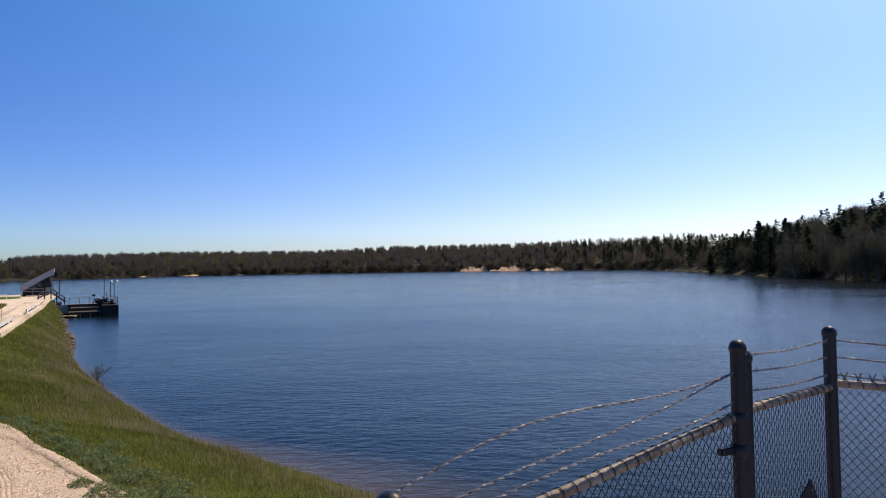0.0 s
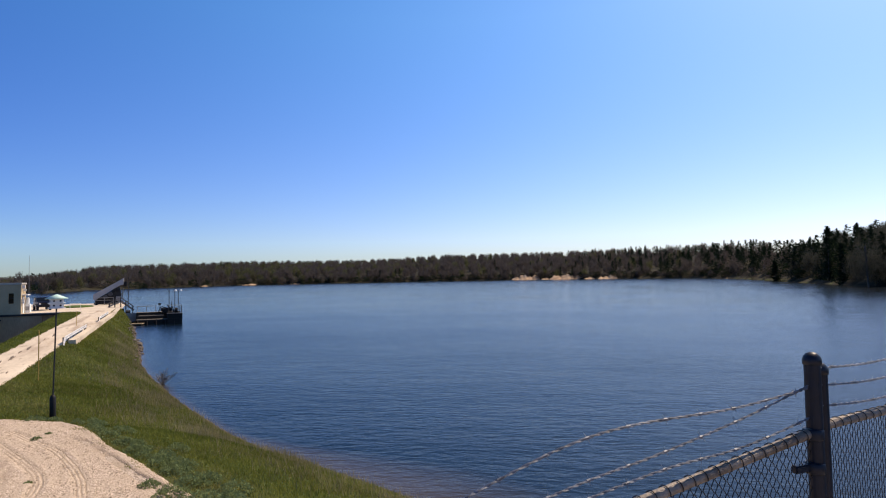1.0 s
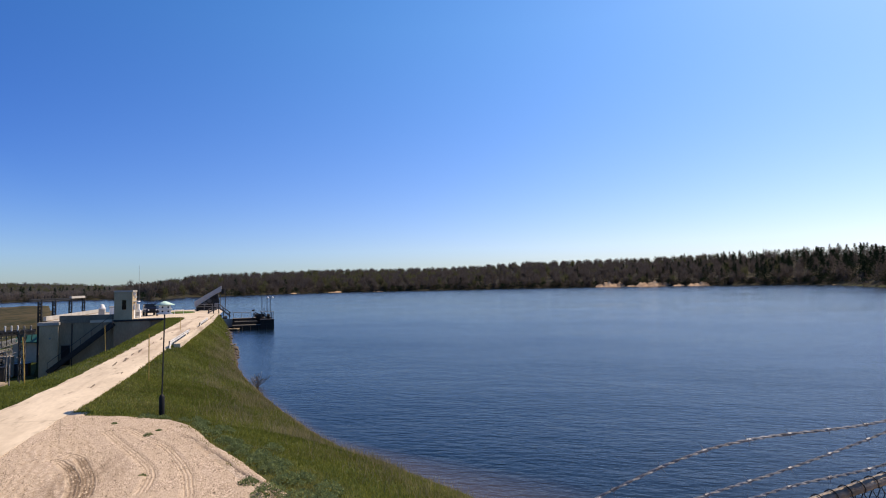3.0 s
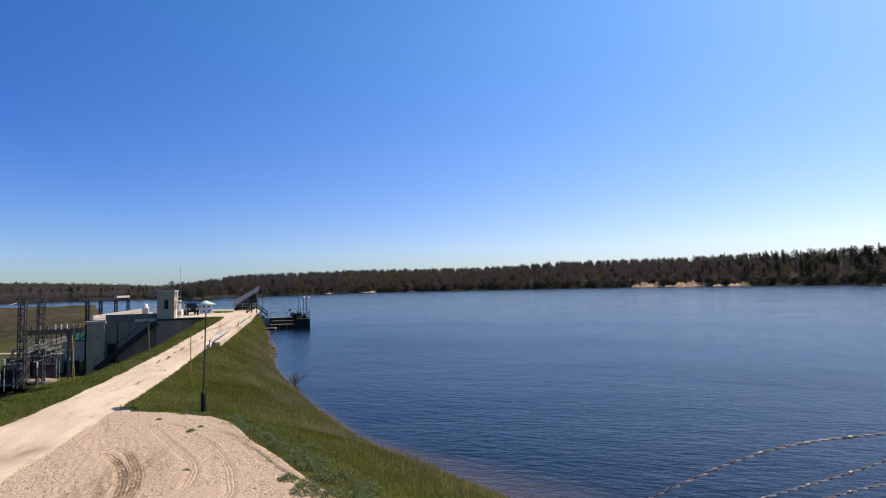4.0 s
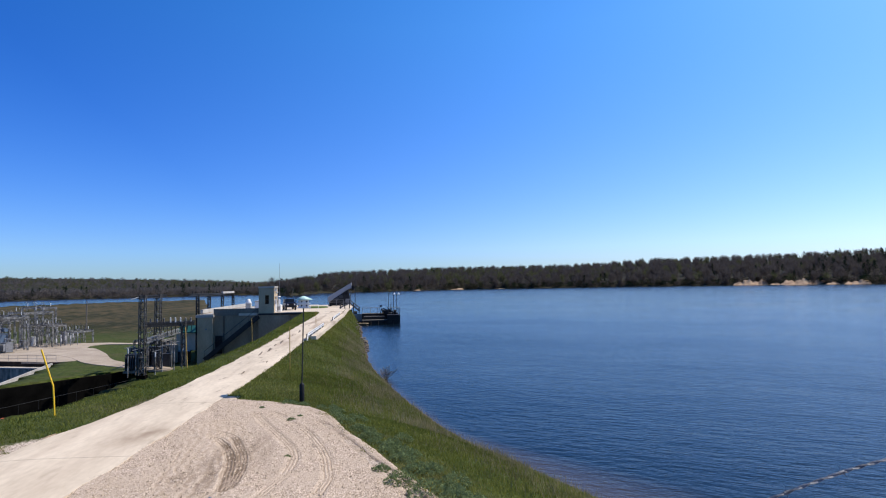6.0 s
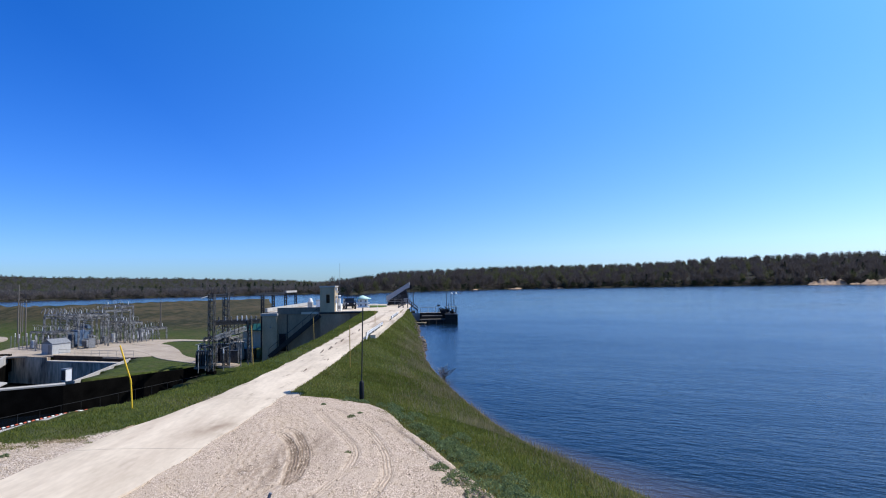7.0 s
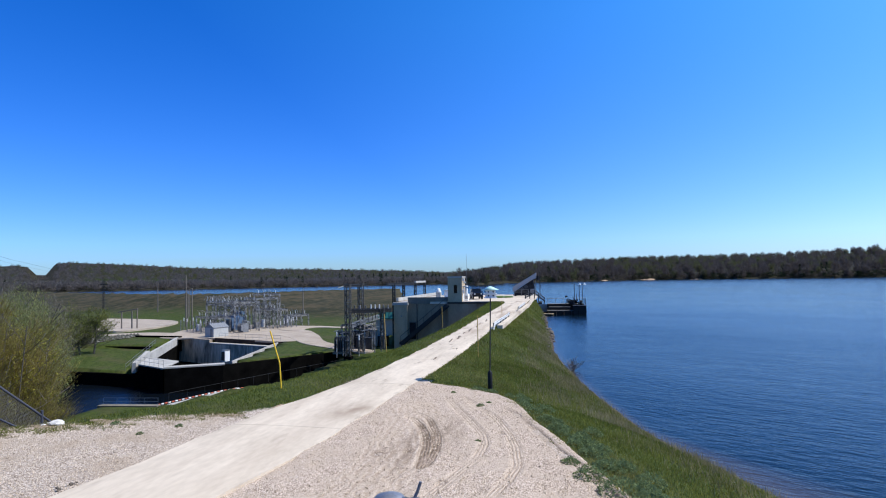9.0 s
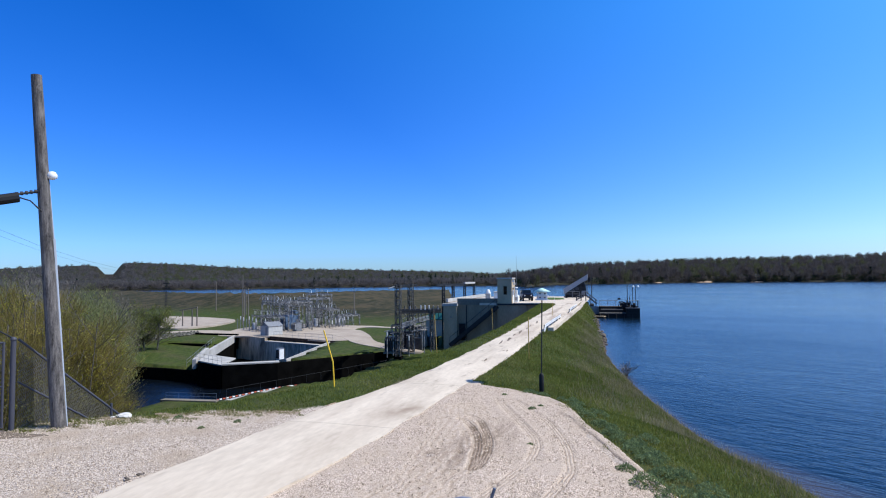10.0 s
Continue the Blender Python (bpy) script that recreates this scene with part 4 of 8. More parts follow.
strip = thing("bank_edging", "pale concrete edging along the near river bank", "edging", P(60.0, -44.6, TAIL), 0, kind="structure")
o = strip.matrix_basis.translation.copy()
for (s0, w0), (s1, w1) in (((57.5, -49.1), (58.1, -42.5)), ((58.1, -42.5), (69.6, -39.7)), ((69.6, -39.7), (80, -30.8))):
    part("kerb", beam(P(s0, w0, TAIL - 0.2) - o, P(s1, w1, TAIL - 0.2) - o, 0.8, 0.8), PALE_CONCRETE if s0 < 65 else SHADE_BLACK, strip)
yard_pts = [(57.6, -49.0), (58.2, -42.4), (57.3, -42.2), (56.7, -49.0)]
quay = thing("quay", "pale weathered concrete quay at the tailrace", "quay", P(56.5, -45.5, TAIL + 0.25), 0, kind="structure")
bm = bmesh.new()
ring = [P(s, w) - P(56.5, -45.5) for s, w in yard_pts]
lo, hi = [bm.verts.new((v.x, v.y, -1.2)) for v in ring], [bm.verts.new((v.x, v.y, 0.22)) for v in ring]
bm.faces.new(hi)
for k in range(4):
    bm.faces.new((lo[k], lo[(k + 1) % 4], hi[(k + 1) % 4], hi[k]))
bmesh.ops.recalc_face_normals(bm, faces=bm.faces)
part("slab", bm, CONCRETE, quay)
railing("railing", "pale blue pipe railing along the quay", 57.4, -48.8, 58.0, -42.6, TAIL + 0.45, TAIL + 0.45, 4, 0.75, plain("blue_grey_pipe", (0.10, 0.13, 0.17), 0.5), 2, 0.014)
railing("cable_rail", "dark cable barrier along the near river bank", 60.4, -43.0, 84, -27.0, TAIL + 0.35, TAIL + 1.8, 14, 0.9, DARK_STEEL, 1, 0.018)

# ---- powerhouse and tower ----
CREAM = material("cream_concrete", (0.33, 0.255, 0.16), (0.56, 0.445, 0.29), 0.7, 10, 0.9, 0.2, stretch=(1, 1, 0.4))
WALL_GREY = material("grey_wall", (0.20, 0.148, 0.094), (0.39, 0.30, 0.197), 0.55, 7, 0.9, 0.25, contrast=1.2, stretch=(1, 1, 0.3))
ph = thing("powerhouse", "grey concrete powerhouse with a flat parapet roof", "building", P(88.6, -24.3, -7.2), ROAD_YAW)
part("wall", box(1.9, 0, 0, 8.15, 0.4, 7.3), WALL_GREY, ph)
part("wall", box(0, 0.41, 0, 0.4, 30, 7.3), WALL_GREY, ph)
part("wall", box(7.75, 0.41, 0, 8.15, 30, 7.3), WALL_GREY, ph)
part("wall", box(0, 30.01, 0, 8.15, 30.4, 7.3), WALL_GREY, ph)
part("roof", box(0.41, 0.41, 7.0, 7.74, 30, 7.25), PALE_CONCRETE, ph)
part("parapet", box(1.9, -0.06, 7.31, 8.15, 0.3, 7.92, 0.02), CONCRETE, ph)
part("parapet", box(0, 0.31, 7.31, 0.35, 30.3, 7.85, 0.02), PALE_CONCRETE, ph)
part("parapet", box(7.8, 0.31, 7.31, 8.15, 30.3, 7.6, 0.02), PALE_CONCRETE, ph)
part("cornice", box(1.9, -0.1, 6.95, 8.15, -0.003, 7.3, 0.01), CONCRETE, ph)
pier = part("pier", box(-0.2, -0.45, 0, 1.89, 0.4, 6.75), CREAM, ph)
part("pier_cap", box(-0.4, -0.65, 6.753, 2.05, 0.5, 7.15, 0.03), PALE_CONCRETE, pier)
dr = part("door", box(2.15, -0.05, 1.6, 3.15, -0.004, 4.1), BLACK, ph)
part("door_frame", box(2.05, -0.08, 4.103, 3.25, -0.004, 4.25), CONCRETE, dr)
part("wall_lamp", box(0.9, -0.55, 5.0, 1.1, -0.453, 5.2), STEEL, ph)
part("drainpipe", bar((3.35, -0.1, 1.5), (3.35, -0.1, 6.9), 0.06), DARK_STEEL, ph)
# the stair down its wall; its dark colour stands for its shadow band
st = thing("stair", "stair running down the powerhouse wall, coloured dark with its shadow", "stair", P(87.4, -16.2, -0.2), ROAD_YAW)
for y in (-0.5, 0.55):
    part("stringer", beam((0.2, y, -0.25), (-7.0, y, -6.05), 0.06, 0.6), DARK_STEEL, st)
for k in range(26):
    f = (k + 0.5) / 26
    part("tread", box(0.2 - 7.2 * f - 0.14, -0.48, -0.05 - 5.75 * f, 0.2 - 7.2 * f + 0.14, 0.53, -5.75 * f), DARK_STEEL, st)
for k in range(7):
    f = k / 6
    part("baluster", bar((0.2 - 7.2 * f, -0.5, -5.8 * f), (0.2 - 7.2 * f, -0.5, 0.95 - 5.8 * f), 0.025), DARK_STEEL, st)
part("handrail", bar((0.2, -0.5, 0.95), (-7.0, -0.5, -4.85), 0.03), DARK_STEEL, st)

retain = tagged(new("wall_yard"), "weathered grey retaining wall under the yard", "wall", kind="structure")
retain.matrix_basis = pose(*P(88.4, -16.1, 0), 0, 0, ROAD_YAW)
part("wall_face", box(0, -0.45, -7.5, 4.4, 0, -0.25), WALL_GREY, retain)
part("wall_face", box(4.41, -0.2, -7.5, 7.2, 0, -0.25), WALL_GREY, retain)
part("deck_edge", box(0, -0.6, -0.247, 7.2, 0.04, -0.02), DARK_STEEL, retain)

TWH = 3.85  # height of the tower walls
tw = thing("stair_tower", "small cream concrete stair tower with a dark window", "tower", P(88.0, -16.05, -0.25), ROAD_YAW)
part("front_wall", box(0, 0, 0, 0.9, 0.25, TWH), CREAM, tw)
part("front_wall", box(1.42, 0, 0, 2.15, 0.25, TWH), CREAM, tw)
part("front_wall", box(0.9, 0, 0, 1.42, 0.25, 1.55), CREAM, tw)
part("front_wall", box(0.9, 0, 2.8, 1.42, 0.25, TWH), CREAM, tw)
part("side_wall", box(1.9, 0.251, 0, 2.15, 3.2, TWH), CREAM, tw)
part("side_wall", box(0, 0.251, 0, 0.25, 3.2, TWH), CREAM, tw)
part("back_wall", box(0.251, 2.95, 0, 1.899, 3.2, TWH), CREAM, tw)
part("roof", box(-0.08, -0.1, TWH + 0.003, 2.24, 3.28, TWH + 0.22, 0.02), PALE_CONCRETE, tw)
wn1 = part("window", box(0.91, 0.1, 1.56, 1.41, 0.14, 2.79), GLASS, tw)
part("window_frame", box(0.91, 0.06, 2.14, 1.41, 0.098, 2.2), DARK_STEEL, wn1)
part("door", box(2.153, 1.0, 0.3, 2.2, 2.0, 2.3), WHITE_PAINT, tw)
part("wall_lamp", box(2.153, 1.3, 3.0, 2.45, 1.6, 3.3, 0.03), WHITE_PAINT, tw)
part("cable_box", box(2.153, 0.35, 1.5, 2.4, 0.75, 2.1, 0.03), WHITE_PAINT, tw)
part("bracket", box(2.153, 0.3, 3.35, 2.5, 0.55, 3.75, 0.03), WHITE_PAINT, tw)
part("hood", box(2.153, 0.7, 2.5, 2.75, 2.4, 2.62), WHITE_PAINT, tw)
unit = thing("vent_unit", "white ventilation cabinet beside the tower", "cabinet", P(90.6, -13.65, 0.05), ROAD_YAW)
part("body", box(-0.2, -0.4, 0, 0.35, 0.6, 1.1, 0.05), WHITE_PAINT, unit)
part("duct", box(-0.15, -0.3, 1.103, 0.2, 0.3, 1.9, 0.05), WHITE_PAINT, unit)
part("grille", box(-0.12, -0.43, 0.3, 0.28, -0.403, 0.8), STEEL, unit)

# on the roof
vent = thing("roof_vent", "pale concrete chimney vent on the powerhouse roof", "vent", P(99, -19.6, 0.05), ROAD_YAW)
part("shaft", box(-0.4, -0.4, 0, 0.4, 0.4, 1.1, 0.02), PALE_CONCRETE, vent)
part("cowl", lathe([(0.42, 1.103), (0.46, 1.16), (0.46, 1.3), (0.3, 1.5), (0.28, 1.75), (0.05, 1.85)], sides=14), WHITE_PAINT, vent)
hut = thing("roof_housing", "white low housing on the powerhouse roof", "housing", P(104, -17.6, 0.05), ROAD_YAW)
part("body", box(-1.7, -1.5, 0, 1.6, 2.5, 1.25, 0.03), WHITE_PAINT, hut)
part("lid", box(-1.8, -1.6, 1.253, 1.7, 2.6, 1.4, 0.02), PALE_CONCRETE, hut)


DULL_STEEL = material("dull_grey_steel", (0.025, 0.025, 0.026), (0.42, 0.415, 0.40), 1.6, 30, 0.6, 0.1, 0.1, contrast=2.0)


def lattice(parent, name, x, y, z0, z1, half, mat, r=0.035, step=None):
    """A square lattice column, as one part."""
    bm = bmesh.new()
    step = step or half * 2.4
    cs = [(x + a * half, y + b * half) for a, b in ((-1, -1), (1, -1), (1, 1), (-1, 1))]
    for cx, cy in cs:
        beam((cx, cy, z0), (cx, cy, z1), r * 2.2, r * 2.2, bm)
    z, flip = z0, 0
    while z < z1 - 0.05:
        zz = min(z + step, z1)
        for k in range(4):
            a, b = cs[k], cs[(k + 1) % 4]
            if (k + flip) % 2:
                a, b = b, a
            beam((*a, z), (*b, zz), r * 1.5, r * 1.5, bm)
        z, flip = zz, flip + 1
    return part(name, bm, mat, parent)


def lattice_beam(parent, name, a, b, half, mat, r=0.03):
    bm = bmesh.new()
    a, b = Vector(a), Vector(b)
    d = (b - a).normalized()
    side = Vector((-d.y, d.x, 0)).normalized() * half
    up = Vector((0, 0, half))
    n = max(3, int((b - a).length / (half * 2.2)))
    for sx in (-1, 1):
        for sz in (-1, 1):
            beam(a + side * sx + up * sz, b + side * sx + up * sz, r * 2, r * 2, bm)
        for k in range(n):
            p, q = a.lerp(b, k / n), a.lerp(b, (k + 1) / n)
            beam(p + side * sx - up, q + side * sx + up, r * 1.4, r * 1.4, bm)
            beam(p + side * sx + up, q + side * sx - up, r * 1.4, r * 1.4, bm)
    return part(name, bm, mat, parent)


def insulator(parent, p, h=0.7, r=0.1, mat=None):
    prof, z = [], 0.0
    while z < h:
        prof += [(r, z), (r * 0.55, z + h * 0.08)]
        z += h * 0.16
    return part("insulator", lathe(prof, at=p, sides=8), mat or STEEL, parent)


row = thing("steel_gantry", "dark steel gantry carrying lines beside the powerhouse roof", "gantry", P(92, -25.9, LOW), ROAD_YAW)
for y, top in ((1.4, 9.75), (7.8, 9.7), (16.4, 9.65), (24.6, 9.6)):
    lattice(row, "column", 0, y, 0, top, 0.18, DARK_STEEL, 0.045)
lattice_beam(row, "girder", (0, -2.8, 9.8), (0, 16.4, 9.65), 0.13, DARK_STEEL, 0.04)
part("header", box(-0.15, 16.4, 9.75, 0.15, 25.0, 10.1), PALE_CONCRETE, row)
for y in (-1.5, 0.2, 3.0, 4.6, 6.2, 10.0, 12.0, 14.0):
    insulator(row, (0.05, y, 9.95), 0.35, 0.07, DARK_STEEL)

# ---- switchgear in front of the powerhouse ----
MAST_STEEL = material("weathered_mast_steel", (0.02, 0.019, 0.017), (0.16, 0.15, 0.135), 2.2, 20, 0.65, 0.1, 0.1, contrast=1.5)
gear = thing("mast_frame", "dark galvanised lattice mast frame of the switchyard", "lattice mast", P(78.3, -28.3, LOW), ROAD_YAW)
for y in (0, 5.5):
    lattice(gear, "mast", 0, y, 0, 10.0, 0.33, MAST_STEEL, 0.042, 0.62)
    for z in (2.2, 3.3, 4.5, 6.2, 7.4, 8.6):
        part("gusset", box(-0.36, y - 0.36, z, 0.36, y + 0.36, z + 0.06), MAST_STEEL, gear)
for y in (0, 2.75, 5.5):
    part("spike", bar((0, y, 9.6), (0, y, 10.9), 0.05), MAST_STEEL, gear)
lattice_beam(gear, "crossarm", (0, -1.5, 9.75), (0, 8.2, 9.75), 0.15, DARK_STEEL, 0.04)
part("arm_tip", bar((0.0, -1.5, 9.75), (-0.5, -2.4, 9.5), 0.06), STEEL, gear)
ends = Vector((0, 0.3, 6.2)), Vector((4.9, 4.3, 6.1))
lattice_beam(gear, "girder", ends[0], ends[1], 0.2, DARK_STEEL, 0.055)
lattice_beam(gear, "girder", ends[0] + Vector((-0.4, 1.6, 0.1)), ends[1] + Vector((-0.4, 1.6, 0.1)), 0.16, DARK_STEEL, 0.05)
lattice_beam(gear, "walkway_girder", (0.2, 0.2, 4.25), (2.1, 7.8, 5.0), 0.24, STEEL, 0.04)
lattice(gear, "column", 3.95, 3.2, 0.6, 6.5, 0.24, MAST_STEEL, 0.05, 0.55)
for f in (0.52, 0.62, 0.72):
    insulator(gear, ends[0].lerp(ends[1], f) + Vector((0, 0, 0.25)), 0.6, 0.10, WHITE_PAINT)
for f in (0.12, 0.25, 0.38, 0.82, 0.93):
    insulator(gear, ends[0].lerp(ends[1], f) + Vector((-0.2, 0.8, 0.25)), 0.5, 0.12, DULL_STEEL)
for k in range(12):
    p = ends[0].lerp(ends[1], (k + 0.5) / 12)
    part("hanger", bar(p - Vector((0, 0, 0.2)), p + Vector((rng.normal(0, 0.25), rng.normal(0, 0.25), -0.7 - 0.9 * rng.random())), 0.045), DARK_STEEL, gear)
for y in (0, 5.5):
    part("footing", box(-0.5, y - 0.5, -0.3, 0.5, y + 0.5, 0.1), SHADE_BLACK, gear)
for k, (x, y, h) in enumerate(((-1.3, -1.0, 2.9), (-1.2, 1.2, 2.4), (-1.1, 3.4, 3.1), (1.2, 1.0, 2.2), (1.3, 3.2, 2.6), (2.4, 4.4, 2.9), (2.9, 6.2, 2.4), (1.4, 6.6, 3.0))):
    part("switch_post", bar((x, y, 0), (x, y, h), 0.07), DULL_STEEL, gear)
    insulator(gear, (x, y, h), 0.6, 0.11, WHITE_PAINT if k % 3 == 0 else DULL_STEEL)
    part("switch_blade", bar((x - 0.4, y, h + 0.65), (x + 0.5, y + 0.5, h + 0.85), 0.05), STEEL, gear)


def transformer(s, w, z, k=1.0, yaw=0.0, mat=None, label="grey oil-filled transformer with cooling fins and bushings"):
    ob = thing("transformer", label, "transformer", P(s, w, z), ROAD_YAW + yaw, "switchyard transformers")
    m = mat or STEEL
    part("tank", box(-1.0 * k, -0.8 * k, 0.2 * k, 1.0 * k, 0.8 * k, 2.3 * k, 0.05 * k), m, ob)
    part("base", box(-1.2 * k, -1.0 * k, -0.1, 1.2 * k, 1.0 * k, 0.197 * k), CONCRETE, ob)
    for i in range(7):
        x = (-0.9 + 0.3 * i) * k
        part("fin", box(x - 0.05 * k, -1.25 * k, 0.5 * k, x + 0.05 * k, -0.803 * k, 2.1 * k), m, ob)
    for i in range(3):
        insulator(ob, ((-0.6 + 0.6 * i) * k, 0, 2.303 * k), 0.9 * k, 0.12 * k, STEEL)
    part("conservator", bar((-0.9 * k, 0.6 * k, 2.75 * k), (0.9 * k, 0.6 * k, 2.75 * k), 0.28 * k, None, 12), m, ob)
    return ob


GREY_DARK = plain("dark_grey_paint", (0.06, 0.063, 0.068), 0.5)
transformer(83, -30.9, LOW, 1.0, 10, GREY_DARK)
transformer(89, -30.2, LOW, 1.15, 10, GREY_DARK)
transformer(94, -30.6, LOW, 1.0, -5, GREY_DARK)


def cabinet(s, w, z, wx, wy, h, mat, label, yaw=0.0):
    ob = thing("switch_cabinet", label, "cabinet", P(s, w, z), ROAD_YAW + yaw)
    part("body", box(-wx / 2, -wy / 2, 0, wx / 2, wy / 2, h, 0.03), mat, ob)
    part("door", box(-wx * 0.42, -wy / 2 - 0.04, h * 0.08, wx * 0.42, -wy / 2 - 0.003, h * 0.92), mat, ob)
    part("roof", box(-wx * 0.55, -wy * 0.58, h + 0.003, wx * 0.55, wy * 0.55, h + 0.07), mat, ob)
    part("handle", bar((wx * 0.3, -wy / 2 - 0.08, h * 0.45), (wx * 0.3, -wy / 2 - 0.08, h * 0.6), 0.025), BLACK, ob)
    return ob


cabinet(91, -28.6, LOW, 1.0, 0.9, 2.6, PALE_CONCRETE, "pale grey upright switch cabinet")
cabinet(87.4, -28.9, LOW, 2.4, 1.3, 1.7, GREY_DARK, "low dark grey switch cabinet")
cabinet(92.4, -28.0, LOW, 2.6, 1.3, 1.5, GREY_DARK, "low dark grey switch cabinet")
GREEN_ROOF = plain("green_roof", (0.012, 0.075, 0.06), 0.6)
shed2 = thing("shed", "small beige shed with a green metal roof", "shed", P(111.2, -31.2, LOW), ROAD_YAW + 62)
part("wall", box(-2.2, -2.2, 0, 2.2, 2.2, 3.1), plain("beige_siding", (0.42, 0.37, 0.28), 0.7), shed2)
bm = bmesh.new()
for x0, x1 in ((-2.8, 0.0), (2.8, 0.0)):
    vs = [bm.verts.new(v) for v in ((x0, -2.6, 3.05), (x0, 2.6, 3.05), (x1, 2.6, 4.0), (x1, -2.6, 4.0), (x0, -2.6, 3.2), (x0, 2.6, 3.2), (x1, 2.6, 4.15), (x1, -2.6, 4.15))]
    for f in ((0, 1, 2, 3), (7, 6, 5, 4), (0, 4, 5, 1), (1, 5, 6, 2), (2, 6, 7, 3), (3, 7, 4, 0)):
        bm.faces.new([vs[i] for i in f])
bmesh.ops.recalc_face_normals(bm, faces=bm.faces)
part("roof", bm, GREEN_ROOF, shed2)
part("door", box(1.0, -2.25, 0.1, 1.9, -2.203, 2.2), WHITE_PAINT, shed2)
part("gable_board", box(-2.2, -2.24, 2.9, 2.2, -2.203, 3.05), WHITE_PAINT, shed2)


# ---- outdoor substation ----
def bay(s, w, yaw, span, depth, h, n, seed):
    """A pipe-and-angle bus bay hung with switches and insulators."""
    r = random.Random(seed)
    ob = thing("substation_bay", "grey steel substation bay crowded with switches and insulators", "substation", P(s, w, LOW), ROAD_YAW + yaw, "substation bays")
    for i in range(n + 1):
        x = -span / 2 + span * i / n
        for y in (0, depth):
            lattice(ob, "column", x, y, 0, h, 0.10, DULL_STEEL, 0.02, 0.5)
        lattice_beam(ob, "girder", (x, 0, h - 0.2), (x, depth, h - 0.2), 0.10, DULL_STEEL, 0.02)
    for y in (0, depth):
        lattice_beam(ob, "girder", (-span / 2, y, h), (span / 2, y, h), 0.11, DULL_STEEL, 0.022)
    for i in range(n * 3):
        x = -span / 2 + span * (i + 0.5) / (n * 3)
        for y in (depth * 0.15, depth * 0.85):
            insulator(ob, (x, y, h + 0.25), 0.6, 0.075, WHITE_PAINT if (i + int(y)) % 4 == 0 else DULL_STEEL)
            part("switch_arm", bar((x - 0.3, y, h + 1.0), (x + 0.3, y - 0.5, h + 1.0 + r.random() * 0.5), 0.05), DULL_STEEL, ob)
        insulator(ob, (x, depth * 0.5, h * 0.5), 0.7, 0.09, DULL_STEEL)
        part("jumper", tube([(x, depth * 0.15, h), (x + 0.1, depth * 0.3, h * 0.8), (x, depth * 0.5, h * 0.62), (x - 0.1, depth * 0.6, h * 0.35)], 0.03, 4), DARK_STEEL, ob)
    for i in range(n * 4):
        x = -span / 2 + span * (i + 0.5) / (n * 4)
        part("support", bar((x, depth * (0.3 + 0.4 * (i % 2)), 0), (x, depth * (0.3 + 0.4 * (i % 2)), h * 0.48), 0.05, None, 6), DULL_STEEL, ob)
        insulator(ob, (x, depth * (0.3 + 0.4 * (i % 2)), h * 0.48), 0.5, 0.08, WHITE_PAINT if i % 5 == 0 else DULL_STEEL)
    for k in range(3):
        z = h * (0.5 + 0.16 * k)
        part("busbar", bar((-span / 2, depth * 0.5, z), (span / 2, depth * 0.5, z), 0.06), DULL_STEEL, ob)
    return ob


bay(121, -73.5, -33, 13, 4.5, 5.4, 4, 8)
bay(124, -64.5, -33, 8, 3.5, 4.2, 3, 9)
bay(85.5, -30.2, 0, 3.4, 6.0, 3.8, 2, 6)
bay(112.5, -71.5, -33, 9.0, 3.0, 3.2, 4, 10)
bay(115.5, -70.0, -33, 12.5, 5.5, 6.2, 3, 1)
bay(119.5, -65.2, -33, 5.0, 5.0, 6.8, 1, 2)
bay(128, -61.5, -33, 6.0, 4.5, 2.6, 2, 3)
bank_ = thing("insulator_bank", "rows of white insulators on low steel stands", "substation", P(123.5, -60.5, LOW), ROAD_YAW - 33)
for i in range(4):
    for k in range(3):
        x, y, h = -2.6 + 1.5 * i + 0.3 * (k % 2), 1.6 * k, 0.8 + 0.35 * k + 0.25 * (i % 2)
        part("stand", bar((x, y, 0), (x, y, h), 0.07), STEEL, bank_)
        insulator(bank_, (x, y, h), 0.75, 0.13, WHITE_PAINT)
for k in range(3):
    part("busbar", bar((-3, 1.6 * k, 1.8 + 0.35 * k), (3, 1.6 * k, 1.8 + 0.35 * k), 0.05), STEEL, bank_)
bay(129, -67.5, -33, 7.0, 2.5, 7.4, 1, 4)
hoop = thing("bus_hoops", "grey tubular bus hoops over the substation", "substation", P(117.5, -72.0, LOW + 6.2), ROAD_YAW - 33)
for k in range(6):
    x = -5.5 + 1.5 * k
    part("hoop", tube([(x + 0.62 * math.cos(a), 0.3 * math.sin(a), 0.75 * math.sin(a) + 0.4) for a in np.linspace(-0.3, 3.45, 11)], 0.06, 6), STEEL, hoop)
    insulator(hoop, (x + 0.6, 0, -0.3), 0.6, 0.09, WHITE_PAINT)
for k in range(14):
    x, y = -7 + 1.05 * k, -3.5 - 1.1 * (k % 3)
    part("post", bar((x, y, -6.2), (x, y, -4.6 + 0.5 * (k % 2)), 0.06), STEEL, hoop)
    insulator(hoop, (x, y, -4.6 + 0.5 * (k % 2)), 0.7, 0.10, WHITE_PAINT if k % 2 else STEEL)
transformer(116.5, -66.9, LOW, 1.4, -30, plain("blue_grey_paint", (0.10, 0.15, 0.22), 0.5), "large blue-grey transformer in the substation")
transformer(113.5, -63.5, LOW, 0.8, -30)
for k in range(6):
    cabinet(117 + 2.2 * k, -76 + 2.6 * k + (k % 2) * 2, LOW, 1.0, 0.8, 1.3 + 0.5 * (k % 3), STEEL if k % 2 else WHITE_PAINT, "grey steel substation cabinet", -33)
